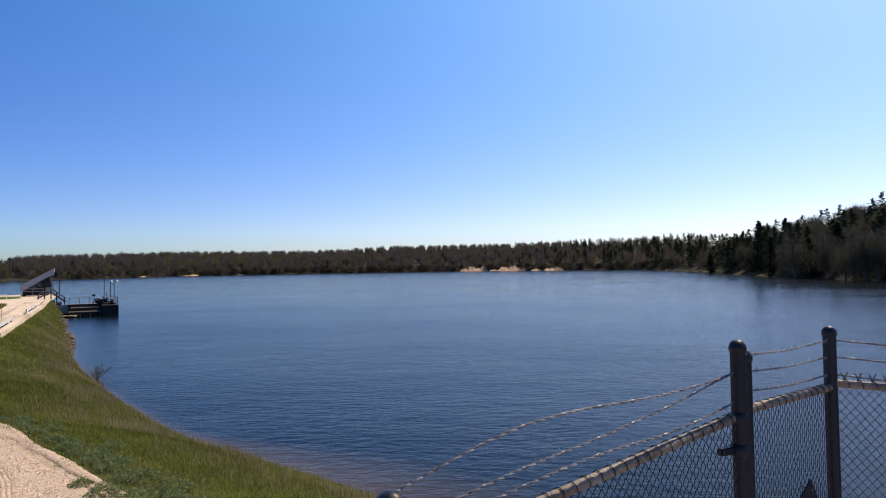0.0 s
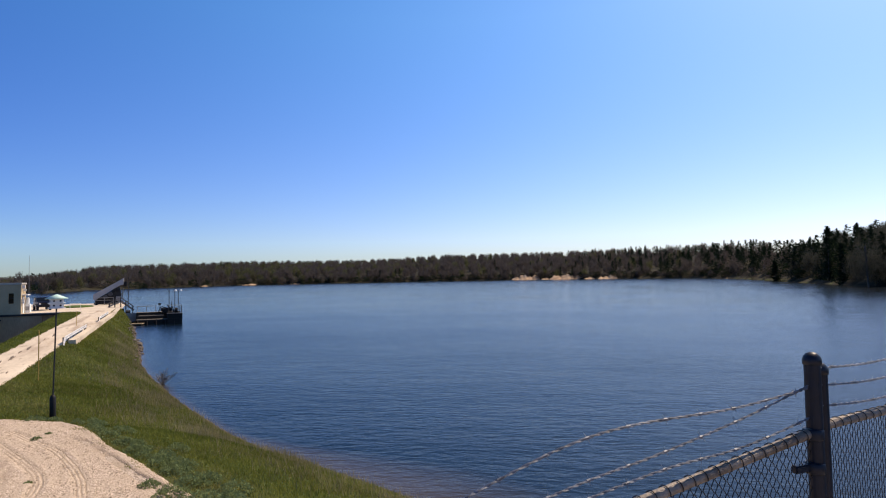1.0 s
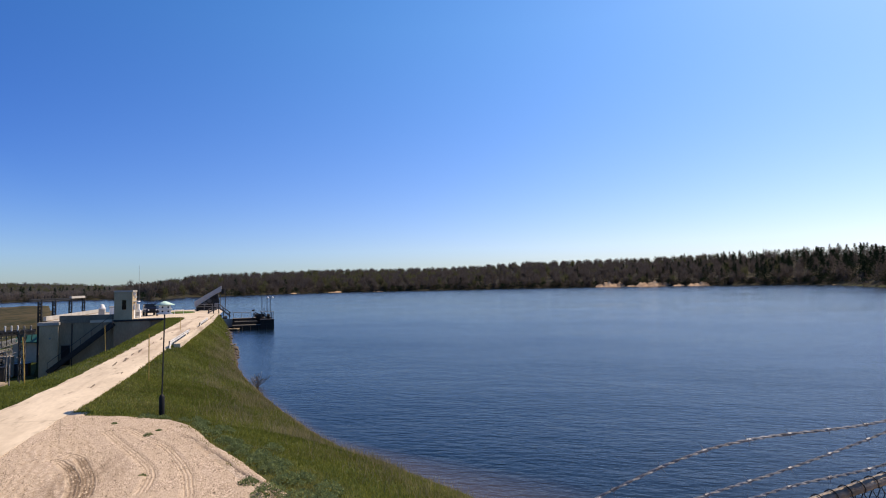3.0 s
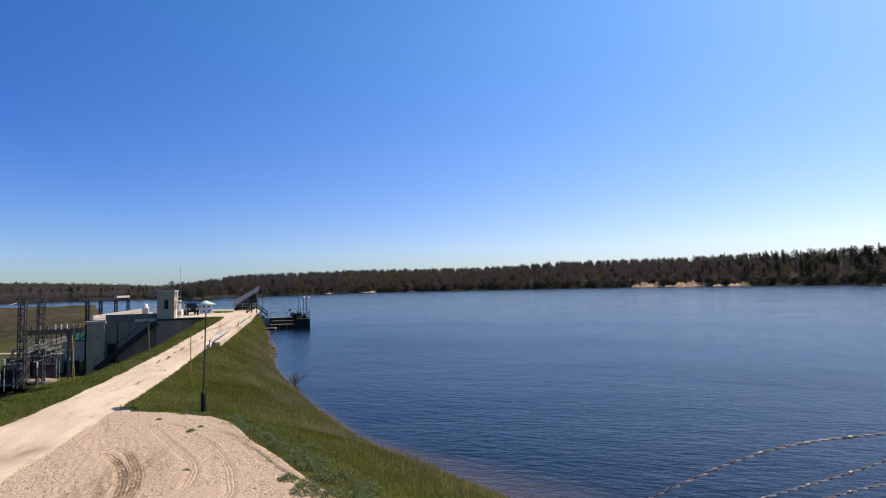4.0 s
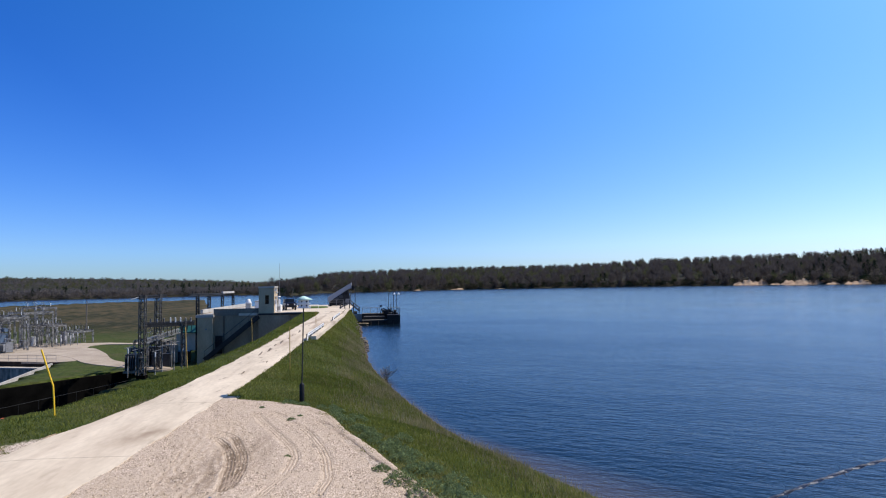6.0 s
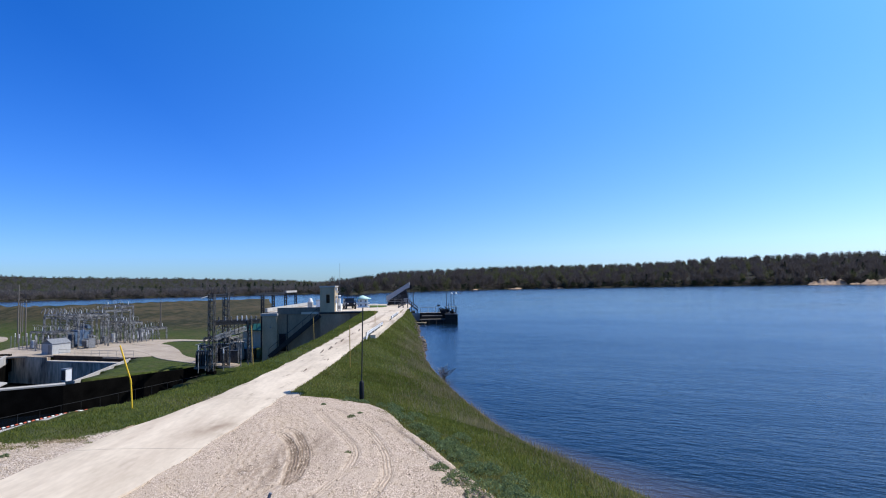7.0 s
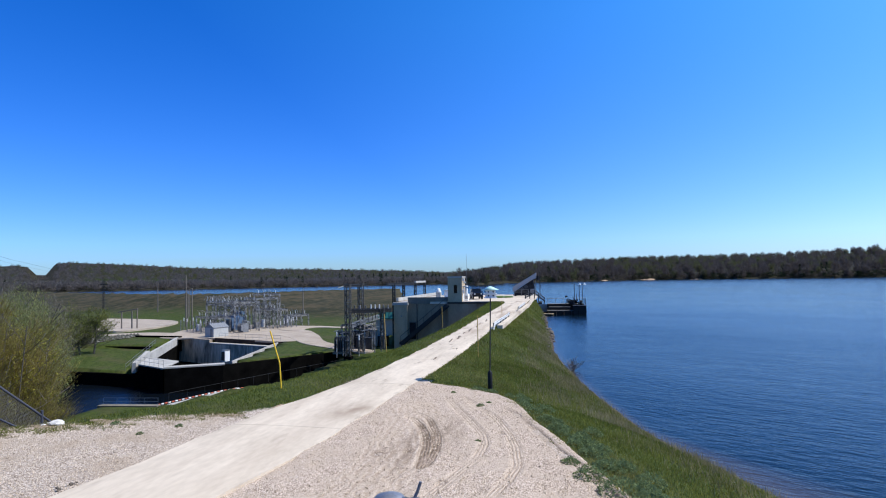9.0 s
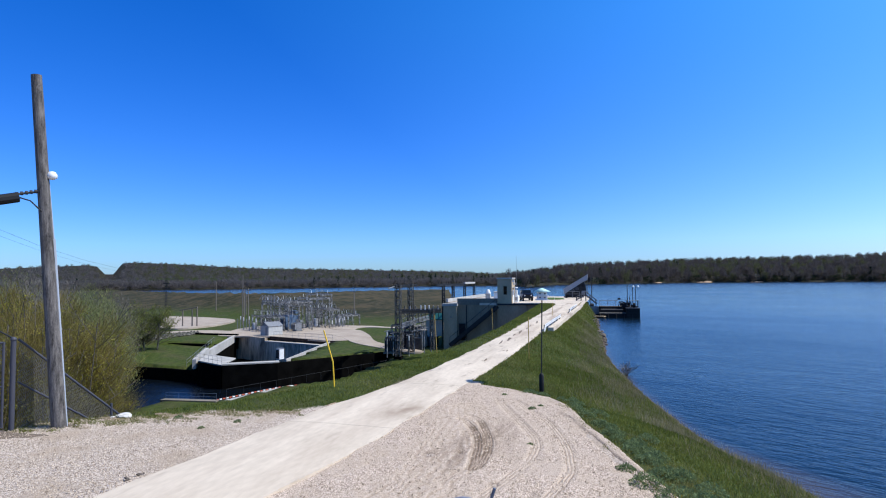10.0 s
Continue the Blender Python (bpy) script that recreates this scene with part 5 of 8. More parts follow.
shed = thing("shed", "pale metal gable shed in the substation", "shed", P(103.6, -66.0, LOW + 0.05), ROAD_YAW - 20)
shed.scale = (0.68, 0.68, 0.85)
part("wall", box(0, 0, 0, 3.6, 5.0, 2.1), plain("pale_siding", (0.42, 0.42, 0.40), 0.6), shed)
bm = bmesh.new()
for x0, x1 in ((-0.15, 1.8), (3.75, 1.8)):
    vs = [bm.verts.new(v) for v in ((x0, -0.15, 2.05), (x0, 5.15, 2.05), (x1, 5.15, 2.95), (x1, -0.15, 2.95), (x0, -0.15, 2.13), (x0, 5.15, 2.13), (x1, 5.15, 3.03), (x1, -0.15, 3.03))]
    for f in ((0, 1, 2, 3), (7, 6, 5, 4), (0, 4, 5, 1), (1, 5, 6, 2), (2, 6, 7, 3), (3, 7, 4, 0)):
        bm.faces.new([vs[i] for i in f])
bmesh.ops.recalc_face_normals(bm, faces=bm.faces)
part("roof", bm, STEEL, shed)
for y in (0.003, 4.9):
    bm = bmesh.new()
    v = [bm.verts.new(p) for p in ((0, y, 2.1), (3.6, y, 2.1), (1.8, y, 2.93), (0, y + 0.1, 2.1), (3.6, y + 0.1, 2.1), (1.8, y + 0.1, 2.93))]
    for f in ((0, 1, 2), (5, 4, 3), (0, 3, 4, 1), (1, 4, 5, 2), (2, 5, 3, 0)):
        bm.faces.new([v[i] for i in f])
    part("gable", bm, STEEL, shed)
part("door", box(2.2, -0.05, 0.05, 3.1, -0.003, 1.95), STEEL, shed)


def yard(name, label, pts, z, mat, thick=0.25, steps=6):
    """A flat slab over (s, w) corner points, its outline rounded."""
    bm = bmesh.new()
    ring = [P(s, w) for s, w in pts]
    out = []
    n = len(ring)
    for i in range(n):
        p0, p1, p2, p3 = ring[i - 1], ring[i], ring[(i + 1) % n], ring[(i + 2) % n]
        for k in range(steps):
            t = k / steps
            out.append(0.5 * (2 * p1 + (p2 - p0) * t + (2 * p0 - 5 * p1 + 4 * p2 - p3) * t * t + (3 * p1 - p0 - 3 * p2 + p3) * t ** 3))
    lo = [bm.verts.new((v.x, v.y, z - thick)) for v in out]
    hi = [bm.verts.new((v.x, v.y, z)) for v in out]
    bm.faces.new(hi)
    for k in range(len(out)):
        bm.faces.new((lo[k], lo[(k + 1) % len(out)], hi[(k + 1) % len(out)], hi[k]))
    bmesh.ops.recalc_face_normals(bm, faces=bm.faces)
    ob = tagged(new(name), label, "pavement", kind="structure")
    part("surface", bm, mat, ob)
    return ob


PALE_GRAVEL = material("pale_gravel", (0.25, 0.2, 0.15), (0.5, 0.42, 0.33), 0.3, 6, 0.95, 0.3, fine_mix=0.5)
yard("pavement_landing", "pale concrete landing beside the tailrace", [(66.6, -48.2), (69.6, -54.0), (76, -57.4), (73, -50.5)], LOW - 0.02, PALE_CONCRETE, 0.16, 1)
yard("wall_landing_foot", "foot of the tailrace landing, coloured black for its shade", [(66.6, -48.2), (69.6, -54.0), (76, -57.4), (73, -50.5)], LOW - 0.185, SHADE_BLACK, 4.4, 1)
yard("floor_basin", "floor of the stilling basin, coloured black for its shade", [(71.5, -43.2), (94.5, -47.5), (99.8, -62.8), (103.2, -70.6), (79, -58.6), (70.2, -54.0)], -11.44, SHADE_BLACK, 0.2, 1)
yard("floor_ledge", "stained concrete ledge behind the basin coping", [(99.6, -62.4), (94.4, -46.8), (95.7, -46.5), (101.1, -62.2)], -7.62, STREAKED, 0.4, 1)
yard("pavement_substation", "pale gravel yard around the substation", [(101, -73), (101.5, -62), (96.3, -47.0), (103, -45), (117, -52), (131, -57), (134, -70), (122, -80), (108, -77)], LOW + 0.06, PALE_GRAVEL)
yard("road_lower", "pale gravel lane curving past the switchyard", [(118, -52), (108, -45), (96, -38.5), (88, -30), (84.5, -26.5), (83, -28.5), (86, -32.5), (93.5, -41.5), (103, -48.5), (112, -57)], LOW + 0.085, PALE_GRAVEL)
yard("road_back", "pale gravel lane behind the switchyard lawn", [(117, -55), (124, -52.5), (123, -45), (120, -36), (122.5, -36), (126.5, -46), (128.5, -56), (122, -60)], LOW + 0.11, PALE_GRAVEL)
yard("pavement_lot", "pale gravel parking lot below the embankment", [(114, -100), (112.9, -91.5), (125, -90.5), (140, -97), (148, -112), (151, -128), (148, -142), (136, -142), (124, -122)], LOW + 0.35, PALE_GRAVEL, 0.8)
yard("pavement_lower", "pale gravel strip above the terrace lawn", [(106.2, -92), (104.5, -75), (109, -74), (112, -84)], LOW + 0.09, PALE_GRAVEL)

WOOD = material("weathered_wood", (0.11, 0.09, 0.07), (0.26, 0.22, 0.18), 3.0, 30.0, 0.85, 0.5, stretch=(6, 6, 0.6))


def utility_pole(s, w, z, h, arm=2.0, lean=0.0, label="slender grey wooden utility pole with a crossarm", mat=None):
    ob = thing("utility_pole", label, "utility pole", P(s, w, z), 40)
    m = mat or WOOD
    part("shaft", bar((0, 0, -0.4), (lean, 0, h), 0.16, None, 10, 0.10), m, ob)
    if arm:
        part("crossarm", beam((-arm / 2 + lean, -0.12, h - 0.6), (arm / 2 + lean, -0.12, h - 0.6), 0.12, 0.12), m, ob)
        for k in (-0.45, 0.0, 0.45):
            insulator(ob, (k * arm + lean, -0.12, h - 0.54), 0.3, 0.06, STEEL)
    return ob


utility_pole(128.0, -86.5, LOW, 12.3, 0)
utility_pole(164.4, -120.7, LOW, 10.6, 0)
utility_pole(148.4, -65.9, LOW + 0.6, 7.6, 1.0)
utility_pole(131.6, -87.3, LOW, 9.0, 2.2, label="thin utility pole with a pale crossarm")
utility_pole(141.1, -94.8, LOW, 8.5, 0)
utility_pole(153.8, -102.8, LOW, 8.5, 0)
utility_pole(139, -150, LOW, 9.5, 3.2, label="utility pole with a pale crossarm beyond the shrubs")
hf = thing("pole_frame", "wooden frame of three poles with a crossbeam", "utility pole", P(118.5, -96.1, LOW), ROAD_YAW)
for x, y in ((0, 0), (2.45, 0.2), (3.7, 0.3)):
    part("pole", bar((x, y, -0.3), (x, y, 4.0 + (0.9 if x > 3 else 0.3 if x > 2 else 0)), 0.16, None, 8, 0.13), WOOD, hf)
part("crossbeam", beam((-0.7, -0.2, 4.0), (3.9, 0.2, 4.7), 0.2, 0.2), WOOD, hf)
pyl = thing("lattice_tower", "grey lattice transmission tower", "lattice tower", P(146.7, -124.7, LOW), 30)
lattice(pyl, "mast", 0, 0, 0, 11.4, 0.2, DARK_STEEL, 0.028, 0.9)
for z in (8.6, 10.2):
    lattice_beam(pyl, "crossarm", (-1.2, 0, z), (1.2, 0, z), 0.1, DARK_STEEL, 0.028)
sp = thing("antenna", "thin tall radio mast beyond the yard", "antenna", P(118.3, -17.6, 0), 0)
part("mast", bar((0, 0, -0.2), (0, 0, 8.3), 0.035, None, 6, 0.02), STEEL, sp)
part("base", box(-0.3, -0.3, -0.2, 0.3, 0.3, 0.15), CONCRETE, sp)
# ---- jeep on the yard ----
def jeep(s, w, yaw):
    ob = thing("off_road_car", "dark blue boxy off-road car parked on the yard", "car", P(s, w, 0.05), ROAD_YAW + yaw)
    paint = plain("navy_car_paint", (0.012, 0.02, 0.045), 0.25)
    part("body", box(-0.8, -1.9, 0.5, 0.8, 1.9, 1.12, 0.07), paint, ob)
    bm = bmesh.new()
    lo = [(-0.76, -0.6), (0.76, -0.6), (0.76, 1.85), (-0.76, 1.85)]
    hi = [(-0.68, -0.25), (0.68, -0.25), (0.68, 1.75), (-0.68, 1.75)]
    a = [bm.verts.new((x, y, 1.12)) for x, y in lo]
    b = [bm.verts.new((x, y, 1.78)) for x, y in hi]
    bm.faces.new(b)
    for k in range(4):
        bm.faces.new((a[k], a[(k + 1) % 4], b[(k + 1) % 4], b[k]))
    part("cabin", bm, paint, ob)
    part("windscreen", beam((0, -0.55, 1.2), (0, -0.31, 1.68), 1.3, 0.02), GLASS, ob)
    for x in (-1, 1):
        part("side_window", box(x * 0.74 - 0.02, 0.05, 1.22, x * 0.74 + 0.02, 1.5, 1.62), GLASS, ob)
        part("headlight", bar((x * 0.52, -1.93, 0.9), (x * 0.52, -1.88, 0.9), 0.11, None, 12), WHITE_PAINT, ob)
        part("mirror", box(x * 0.86 - 0.08, -0.45, 1.15, x * 0.86 + 0.08, -0.38, 1.35, 0.02), paint, ob)
        part("fender", box(x * 0.85 - 0.1, -1.75, 0.78, x * 0.85 + 0.1, -0.85, 0.86, 0.02), BLACK, ob)
        for y in (-1.3, 1.25):
            wh = part("wheel", bar((x * 0.72 - 0.12, y, 0.38), (x * 0.72 + 0.12, y, 0.38), 0.38, None, 18), BLACK, ob)
            part("rim", bar((x * 0.85 - 0.01, y, 0.38), (x * 0.85 + 0.01, y, 0.38), 0.2, None, 12), STEEL, wh)
    part("grille", box(-0.4, -1.94, 0.65, 0.4, -1.903, 1.02), BLACK, ob)
    part("bumper", box(-0.85, -2.1, 0.45, 0.85, -1.92, 0.62, 0.03), BLACK, ob)
    return ob


jeep(97.5, -13.0, 16)
GRASS_TOP = material("mown_grass", (0.035, 0.07, 0.012), (0.09, 0.14, 0.03), 1.5, 25, 0.95, 0.5)
for s, w, rs, rw in ((104.5, -9.6, 3.0, 2.2),):
    isl = thing("grass_island", "oval mown grass island in the yard", "grass island", P(s, w, 0.05), ROAD_YAW, kind="structure")
    bm = lathe([(1.0, 0.0), (1.0, 0.08), (0.9, 0.16), (0.5, 0.24), (0.02, 0.27)], sides=28)
    bmesh.ops.transform(bm, matrix=Matrix.Diagonal((rw, rs, 1, 1)), verts=bm.verts)
    part("turf", bm, GRASS_TOP, isl)
mail = thing("barrier_frame", "low white pipe barrier on the yard", "barrier", P(92, -8.6, 0.05), ROAD_YAW)
for x in (-0.6, 0.6):
    part("post", bar((x, 0, 0), (x, 0, 0.9), 0.025), WHITE_PAINT, mail)
part("rail", bar((-0.65, 0, 0.9), (0.65, 0, 0.9), 0.025), WHITE_PAINT, mail)

# ---- trash rake and intake deck ----
RAKE_GREY = plain("rake_grey_panel", (0.33, 0.34, 0.36), 0.6)
rk = thing("trash_rake", "grey inclined trash rake conveyor on a dark frame", "trash rake", P(110.5, -7.9, 0.05), ROAD_YAW)
bm = bmesh.new()
prof = [(0.0, 0.75), (0.0, 1.7), (4.3, 4.25), (4.3, 3.25), (3.6, 3.0), (0.9, 1.3), (0.4, 0.85)]
for y in (0, 1.9):
    [bm.verts.new((x, y, z)) for x, z in prof]
v = list(bm.verts)
n = len(prof)
# thin side panels with a hollow trough between them
bm.faces.new(v[:n])
bm.faces.new(v[n:][::-1])
for k in range(n):
    if k != 1:
        bm.faces.new((v[k], v[n + k], v[n + (k + 1) % n], v[(k + 1) % n]))
bmesh.ops.recalc_face_normals(bm, faces=bm.faces)
part("conveyor_trough", bm, RAKE_GREY, rk)
part("conveyor_belt", beam((0.1, 0.95, 1.25), (4.3, 0.95, 4.0), 1.6, 0.05), BLACK, rk)
bm = bmesh.new()
prof = [(0.25, 0.36), (3.7, 0.36), (4.0, 1.5), (3.7, 2.95), (0.95, 1.25), (0.3, 0.75)]
for y in (0.12, 1.8):
    [bm.verts.new((x, y, z)) for x, z in prof]
v = list(bm.verts)
n = len(prof)
bm.faces.new(v[:n])
bm.faces.new(v[n:][::-1])
for k in range(n):
    bm.faces.new((v[k], v[n + k], v[n + (k + 1) % n], v[(k + 1) % n]))
bmesh.ops.recalc_face_normals(bm, faces=bm.faces)
part("drive_housing", bm, DARK_STEEL, rk)
for x in (0.4, 3.0):
    for y in (0.1, 1.8):
        part("leg", beam((x, y, 0), (x, y, 0.9 if x < 1 else 2.4), 0.14, 0.14), DARK_STEEL, rk)
part("base_frame", box(0.1, -0.2, 0.12, 3.6, 2.1, 0.34, 0.02), BLACK, rk)
for x in (0.5, 3.1):
    for y in (-0.3, 2.2):
        part("wheel", bar((x, y - 0.09, 0.22), (x, y + 0.09, 0.22), 0.22, None, 14), BLACK, rk)
for x, z in ((1.7, 1.25), (2.4, 1.7)):
    part("gearbox", bar((x, -0.3, z), (x, 0.11, z), 0.33, None, 16), GREY_DARK, rk)
part("motor", box(3.2, -0.15, 0.6, 3.9, 0.6, 1.3, 0.05), STEEL, rk)
part("prop", bar((4.15, 0.95, 2.8), (4.15, 0.95, 0.0), 0.07), STEEL, rk)
part("chute", box(4.31, 0.3, 2.9, 4.75, 1.6, 3.7, 0.03), BLACK, rk)
for y in (0.25, 1.65):
    part("ladder_rail", bar((4.95, y, -0.6), (4.95, y, 4.45), 0.045), DARK_STEEL, rk)
for k in range(13):
    part("rung", bar((4.95, 0.25, -0.2 + 0.36 * k), (4.95, 1.65, -0.2 + 0.36 * k), 0.025, None, 5), DARK_STEEL, rk)
for x, z in ((0.9, 0.75), (3.4, 2.3)):
    part("roller", bar((x, -0.05, z), (x, 1.95, z), 0.24, None, 14), BLACK, rk)
for a, b in (((0.5, -0.1, 0.4), (3.2, -0.1, 2.3)), ((3.5, -0.1, 0.4), (1.6, -0.1, 1.4)), ((2.4, -0.1, 0.4), (2.4, -0.1, 1.9))):
    part("brace", beam(a, b, 0.1, 0.12), BLACK, rk)
for z in (0.75, 1.15):
    part("guard_rail", bar((0.3, -0.5, z), (2.9, -0.5, z), 0.035), STEEL, rk)
for x in (0.3, 1.6, 2.9):
    part("guard_post", bar((x, -0.5, 0), (x, -0.5, 1.15), 0.035), STEEL, rk)

deck = thing("intake_deck", "dark intake deck with a grey timber stair over it", "deck", P(97.0, -4.6, 0), ROAD_YAW)
GREY_TIMBER = material("weathered_grey_timber", (0.10, 0.095, 0.09), (0.25, 0.24, 0.225), 2, 20, 0.9, 0.3, stretch=(4, 4, 0.5))
part("platform", box(-0.2, 0, -1.4, 3.4, 5.5, -1.2), DARK_STEEL, deck)
part("bulkhead", box(-0.2, -0.12, -3.2, 3.2, -0.02, -1.2), DARK_STEEL, deck)
part("side_panel", box(1.5, -1.48, -1.95, 3.1, -1.41, -0.75), plain("grey_panel", (0.3, 0.31, 0.33), 0.6), deck)
part("machine", box(0.2, -0.3, -1.2, 1.5, 1.0, -0.15, 0.06), BLACK, deck)
part("gearbox", bar((1.7, 0.1, -0.75), (2.3, 0.1, -0.75), 0.38, None, 14), DARK_STEEL, deck)
for y in (0.0, 1.2):
    for lift, wide in ((0.0, 0.2), (0.5, 0.1)):
        part("stringer", beam((-0.5, y + 0.6, 0.15 + lift), (1.05, y + 0.6, 0.95 + lift), 0.07, wide), GREY_TIMBER, deck)
        part("stringer", beam((1.05, y + 0.6, 0.95 + lift), (2.75, y + 0.6, -0.45 + lift), 0.07, wide), GREY_TIMBER, deck)
    for x in (-0.4, 0.3, 1.05, 1.7, 2.6):
        top = float(np.interp(x, [-0.5, 1.05, 2.75], [0.15, 0.95, -0.45])) + 0.52
        part("timber_post", beam((x, y + 0.6, -2.2), (x, y + 0.6, top), 0.11, 0.11), GREY_TIMBER if y else DARK_STEEL, deck)
for k in range(6):
    f = (k + 0.5) / 6
    part("tread", box(-0.5 + 1.55 * f - 0.13, 0.64, 0.15 + 0.8 * f, -0.5 + 1.55 * f + 0.13, 1.76, 0.19 + 0.8 * f), GREY_TIMBER, deck)
for k in range(9):
    f = (k + 0.5) / 9
    part("tread", box(1.05 + 1.7 * f - 0.11, 0.64, 0.95 - 1.4 * f, 1.05 + 1.7 * f + 0.11, 1.76, 0.99 - 1.4 * f), GREY_TIMBER, deck)

TIMBER = material("tarred_timber", (0.012, 0.011, 0.01), (0.04, 0.035, 0.03), 2, 20, 0.8, 0.4, stretch=(0.4, 4, 4))
DECKING = material("grey_decking", (0.14, 0.125, 0.10), (0.27, 0.24, 0.20), 2, 20, 0.85, 0.4, stretch=(0.4, 4, 4))
dk = thing("pier", "dark timber pier with grey decking and lamp posts at its end", "pier", P(91.4, -1.6, LAKE), ROAD_YAW)
for x in np.linspace(0.3, 4.8, 5):
    part("pile", bar((x, -0.25, -1.8), (x, -0.25, 0.5), 0.12, None, 10), TIMBER, dk)
part("fascia", box(0.2, -0.12, -1.8, 5.7, 0.1, 0.6), TIMBER, dk)
part("riser", box(0.1, 1.5, -1.8, 5.5, 1.7, 1.06), TIMBER, dk)
part("parapet", box(0.1, 3.3, -1.8, 5.7, 3.5, 1.5), TIMBER, dk)
for k in range(6):
    part("plank", box(0.15, 0.12 + k * 0.23, 0.6, 4.0, 0.33 + k * 0.23, 0.65 + 0.01 * (k % 2)), DECKING, dk)
for k in range(7):
    part("plank", box(0.4, 1.71 + k * 0.225, 1.06, 3.6, 1.915 + k * 0.225, 1.11 + 0.01 * (k % 2)), DECKING, dk)
part("deck_high", box(0.1, 3.51, 1.36, 5.7, 5.6, 1.46), DECKING, dk)
part("end_block", box(4.0, -0.3, -0.5, 5.9, 2.4, 1.3, 0.04), TIMBER, dk)
part("end_cap", box(3.95, -0.34, 1.303, 5.95, 2.45, 1.38, 0.01), DARK_STEEL, dk)
part("winch", box(3.5, 2.2, 1.39, 4.3, 3.2, 1.95, 0.08), BLACK, dk)
part("winch_drum", bar((3.2, 2.9, 1.85), (4.7, 2.9, 1.85), 0.26, None, 14), DARK_STEEL, dk)
for x in (3.2, 4.7):
    part("winch_frame", beam((x - 0.35, 2.7, 1.3), (x, 2.9, 2.25), 0.08, 0.08), BLACK, dk)
    part("winch_frame", beam((x + 0.35, 2.7, 1.3), (x, 2.9, 2.25), 0.08, 0.08), BLACK, dk)
part("boom_arm", beam((3.3, 2.6, 2.3), (5.4, 2.6, 1.5), 0.09, 0.12), BLACK, dk)
part("boom_arm", beam((4.0, 2.6, 2.55), (5.0, 2.6, 1.4), 0.07, 0.09), DARK_STEEL, dk)
part("cable_reel", bar((5.0, 1.6, 1.75), (5.35, 1.6, 1.75), 0.36, None, 16), BLACK, dk)
for x in (4.1, 5.6, 5.8):
    part("rail_post", bar((x, 0.2, 1.5), (x, 0.2, 2.5), 0.05), DARK_STEEL, dk)
part("hand_rail", bar((4.1, 0.2, 2.5), (5.8, 0.2, 2.5), 0.035), STEEL, dk)
for x in (0.2, 1.4, 2.6):
    part("rail_post", bar((x, 5.3, 1.46), (x, 5.3, 2.3), 0.04), STEEL, dk)
part("hand_rail", bar((0.2, 5.3, 2.3), (2.9, 5.3, 2.3), 0.035), STEEL, dk)
for x, hh, lamps in ((4.3, 4.75, 0), (5.05, 4.55, 0), (5.5, 4.5, 2), (4.6, 3.0, 0)):
    part("lamp_post", bar((x, 2.9, 1.4), (x, 2.9, hh), 0.045), DARK_STEEL, dk)
    for k in range(lamps):
        dx = 0 if lamps == 1 else (-0.35 if k == 0 else 0.35)
        arm = part("lamp_arm", bar((x, 2.9, hh - 0.05), (x + dx, 2.85, hh), 0.035), DARK_STEEL, dk)
        part("lamp_head", lathe([(0.05, 0.2), (0.1, 0.1), (0.2, -0.05), (0.19, -0.08), (0.02, -0.06)], at=(x + dx, 2.8, hh), sides=12), WHITE_PAINT, arm)
part("buoy_post", bar((3.1, 5.2, 1.4), (3.1, 5.2, 2.6), 0.018), DARK_STEEL, dk)
part("sign_plate", box(2.9, 5.15, 2.45, 3.3, 5.2, 2.7), DARK_STEEL, dk)
slip = thing("ramp", "weathered brown timber gangway at the water", "gangway", P(91.2, -2.0, LAKE), ROAD_YAW - 15)
part("planks", box(-1.3, -0.8, 0.12, 1.5, 0.6, 0.26, 0.02), material("brown_planks", (0.2, 0.15, 0.09), (0.36, 0.28, 0.18), 2, 20, 0.85, 0.3), slip)
part("skid", box(-1.2, -0.7, -0.5, 1.4, -0.5, 0.117), TIMBER, slip)

# ---- guard rails, pale kerb wall and marker poles along the road ----
kerb = tagged(new("wall_kerb"), "low pale concrete kerb wall beside the road", "wall", kind="structure")
for k in range(8):
    s0, s1 = 42.5 + k * 6, 42.5 + (k + 1) * 6 - 0.02
    w0, w1 = float(curve_at(ROAD_R, s0)) + 0.45, float(curve_at(ROAD_R, s1)) + 0.45
    part("kerb_block", beam(P(s0, w0, 0.03), P(s1, w1, 0.03), 0.4, 0.42), ROAD_MAT, kerb)


WEATHERED_POST = material("weathered_grey_post", (0.16, 0.15, 0.13), (0.32, 0.30, 0.27), 3, 30, 0.85, 0.3)


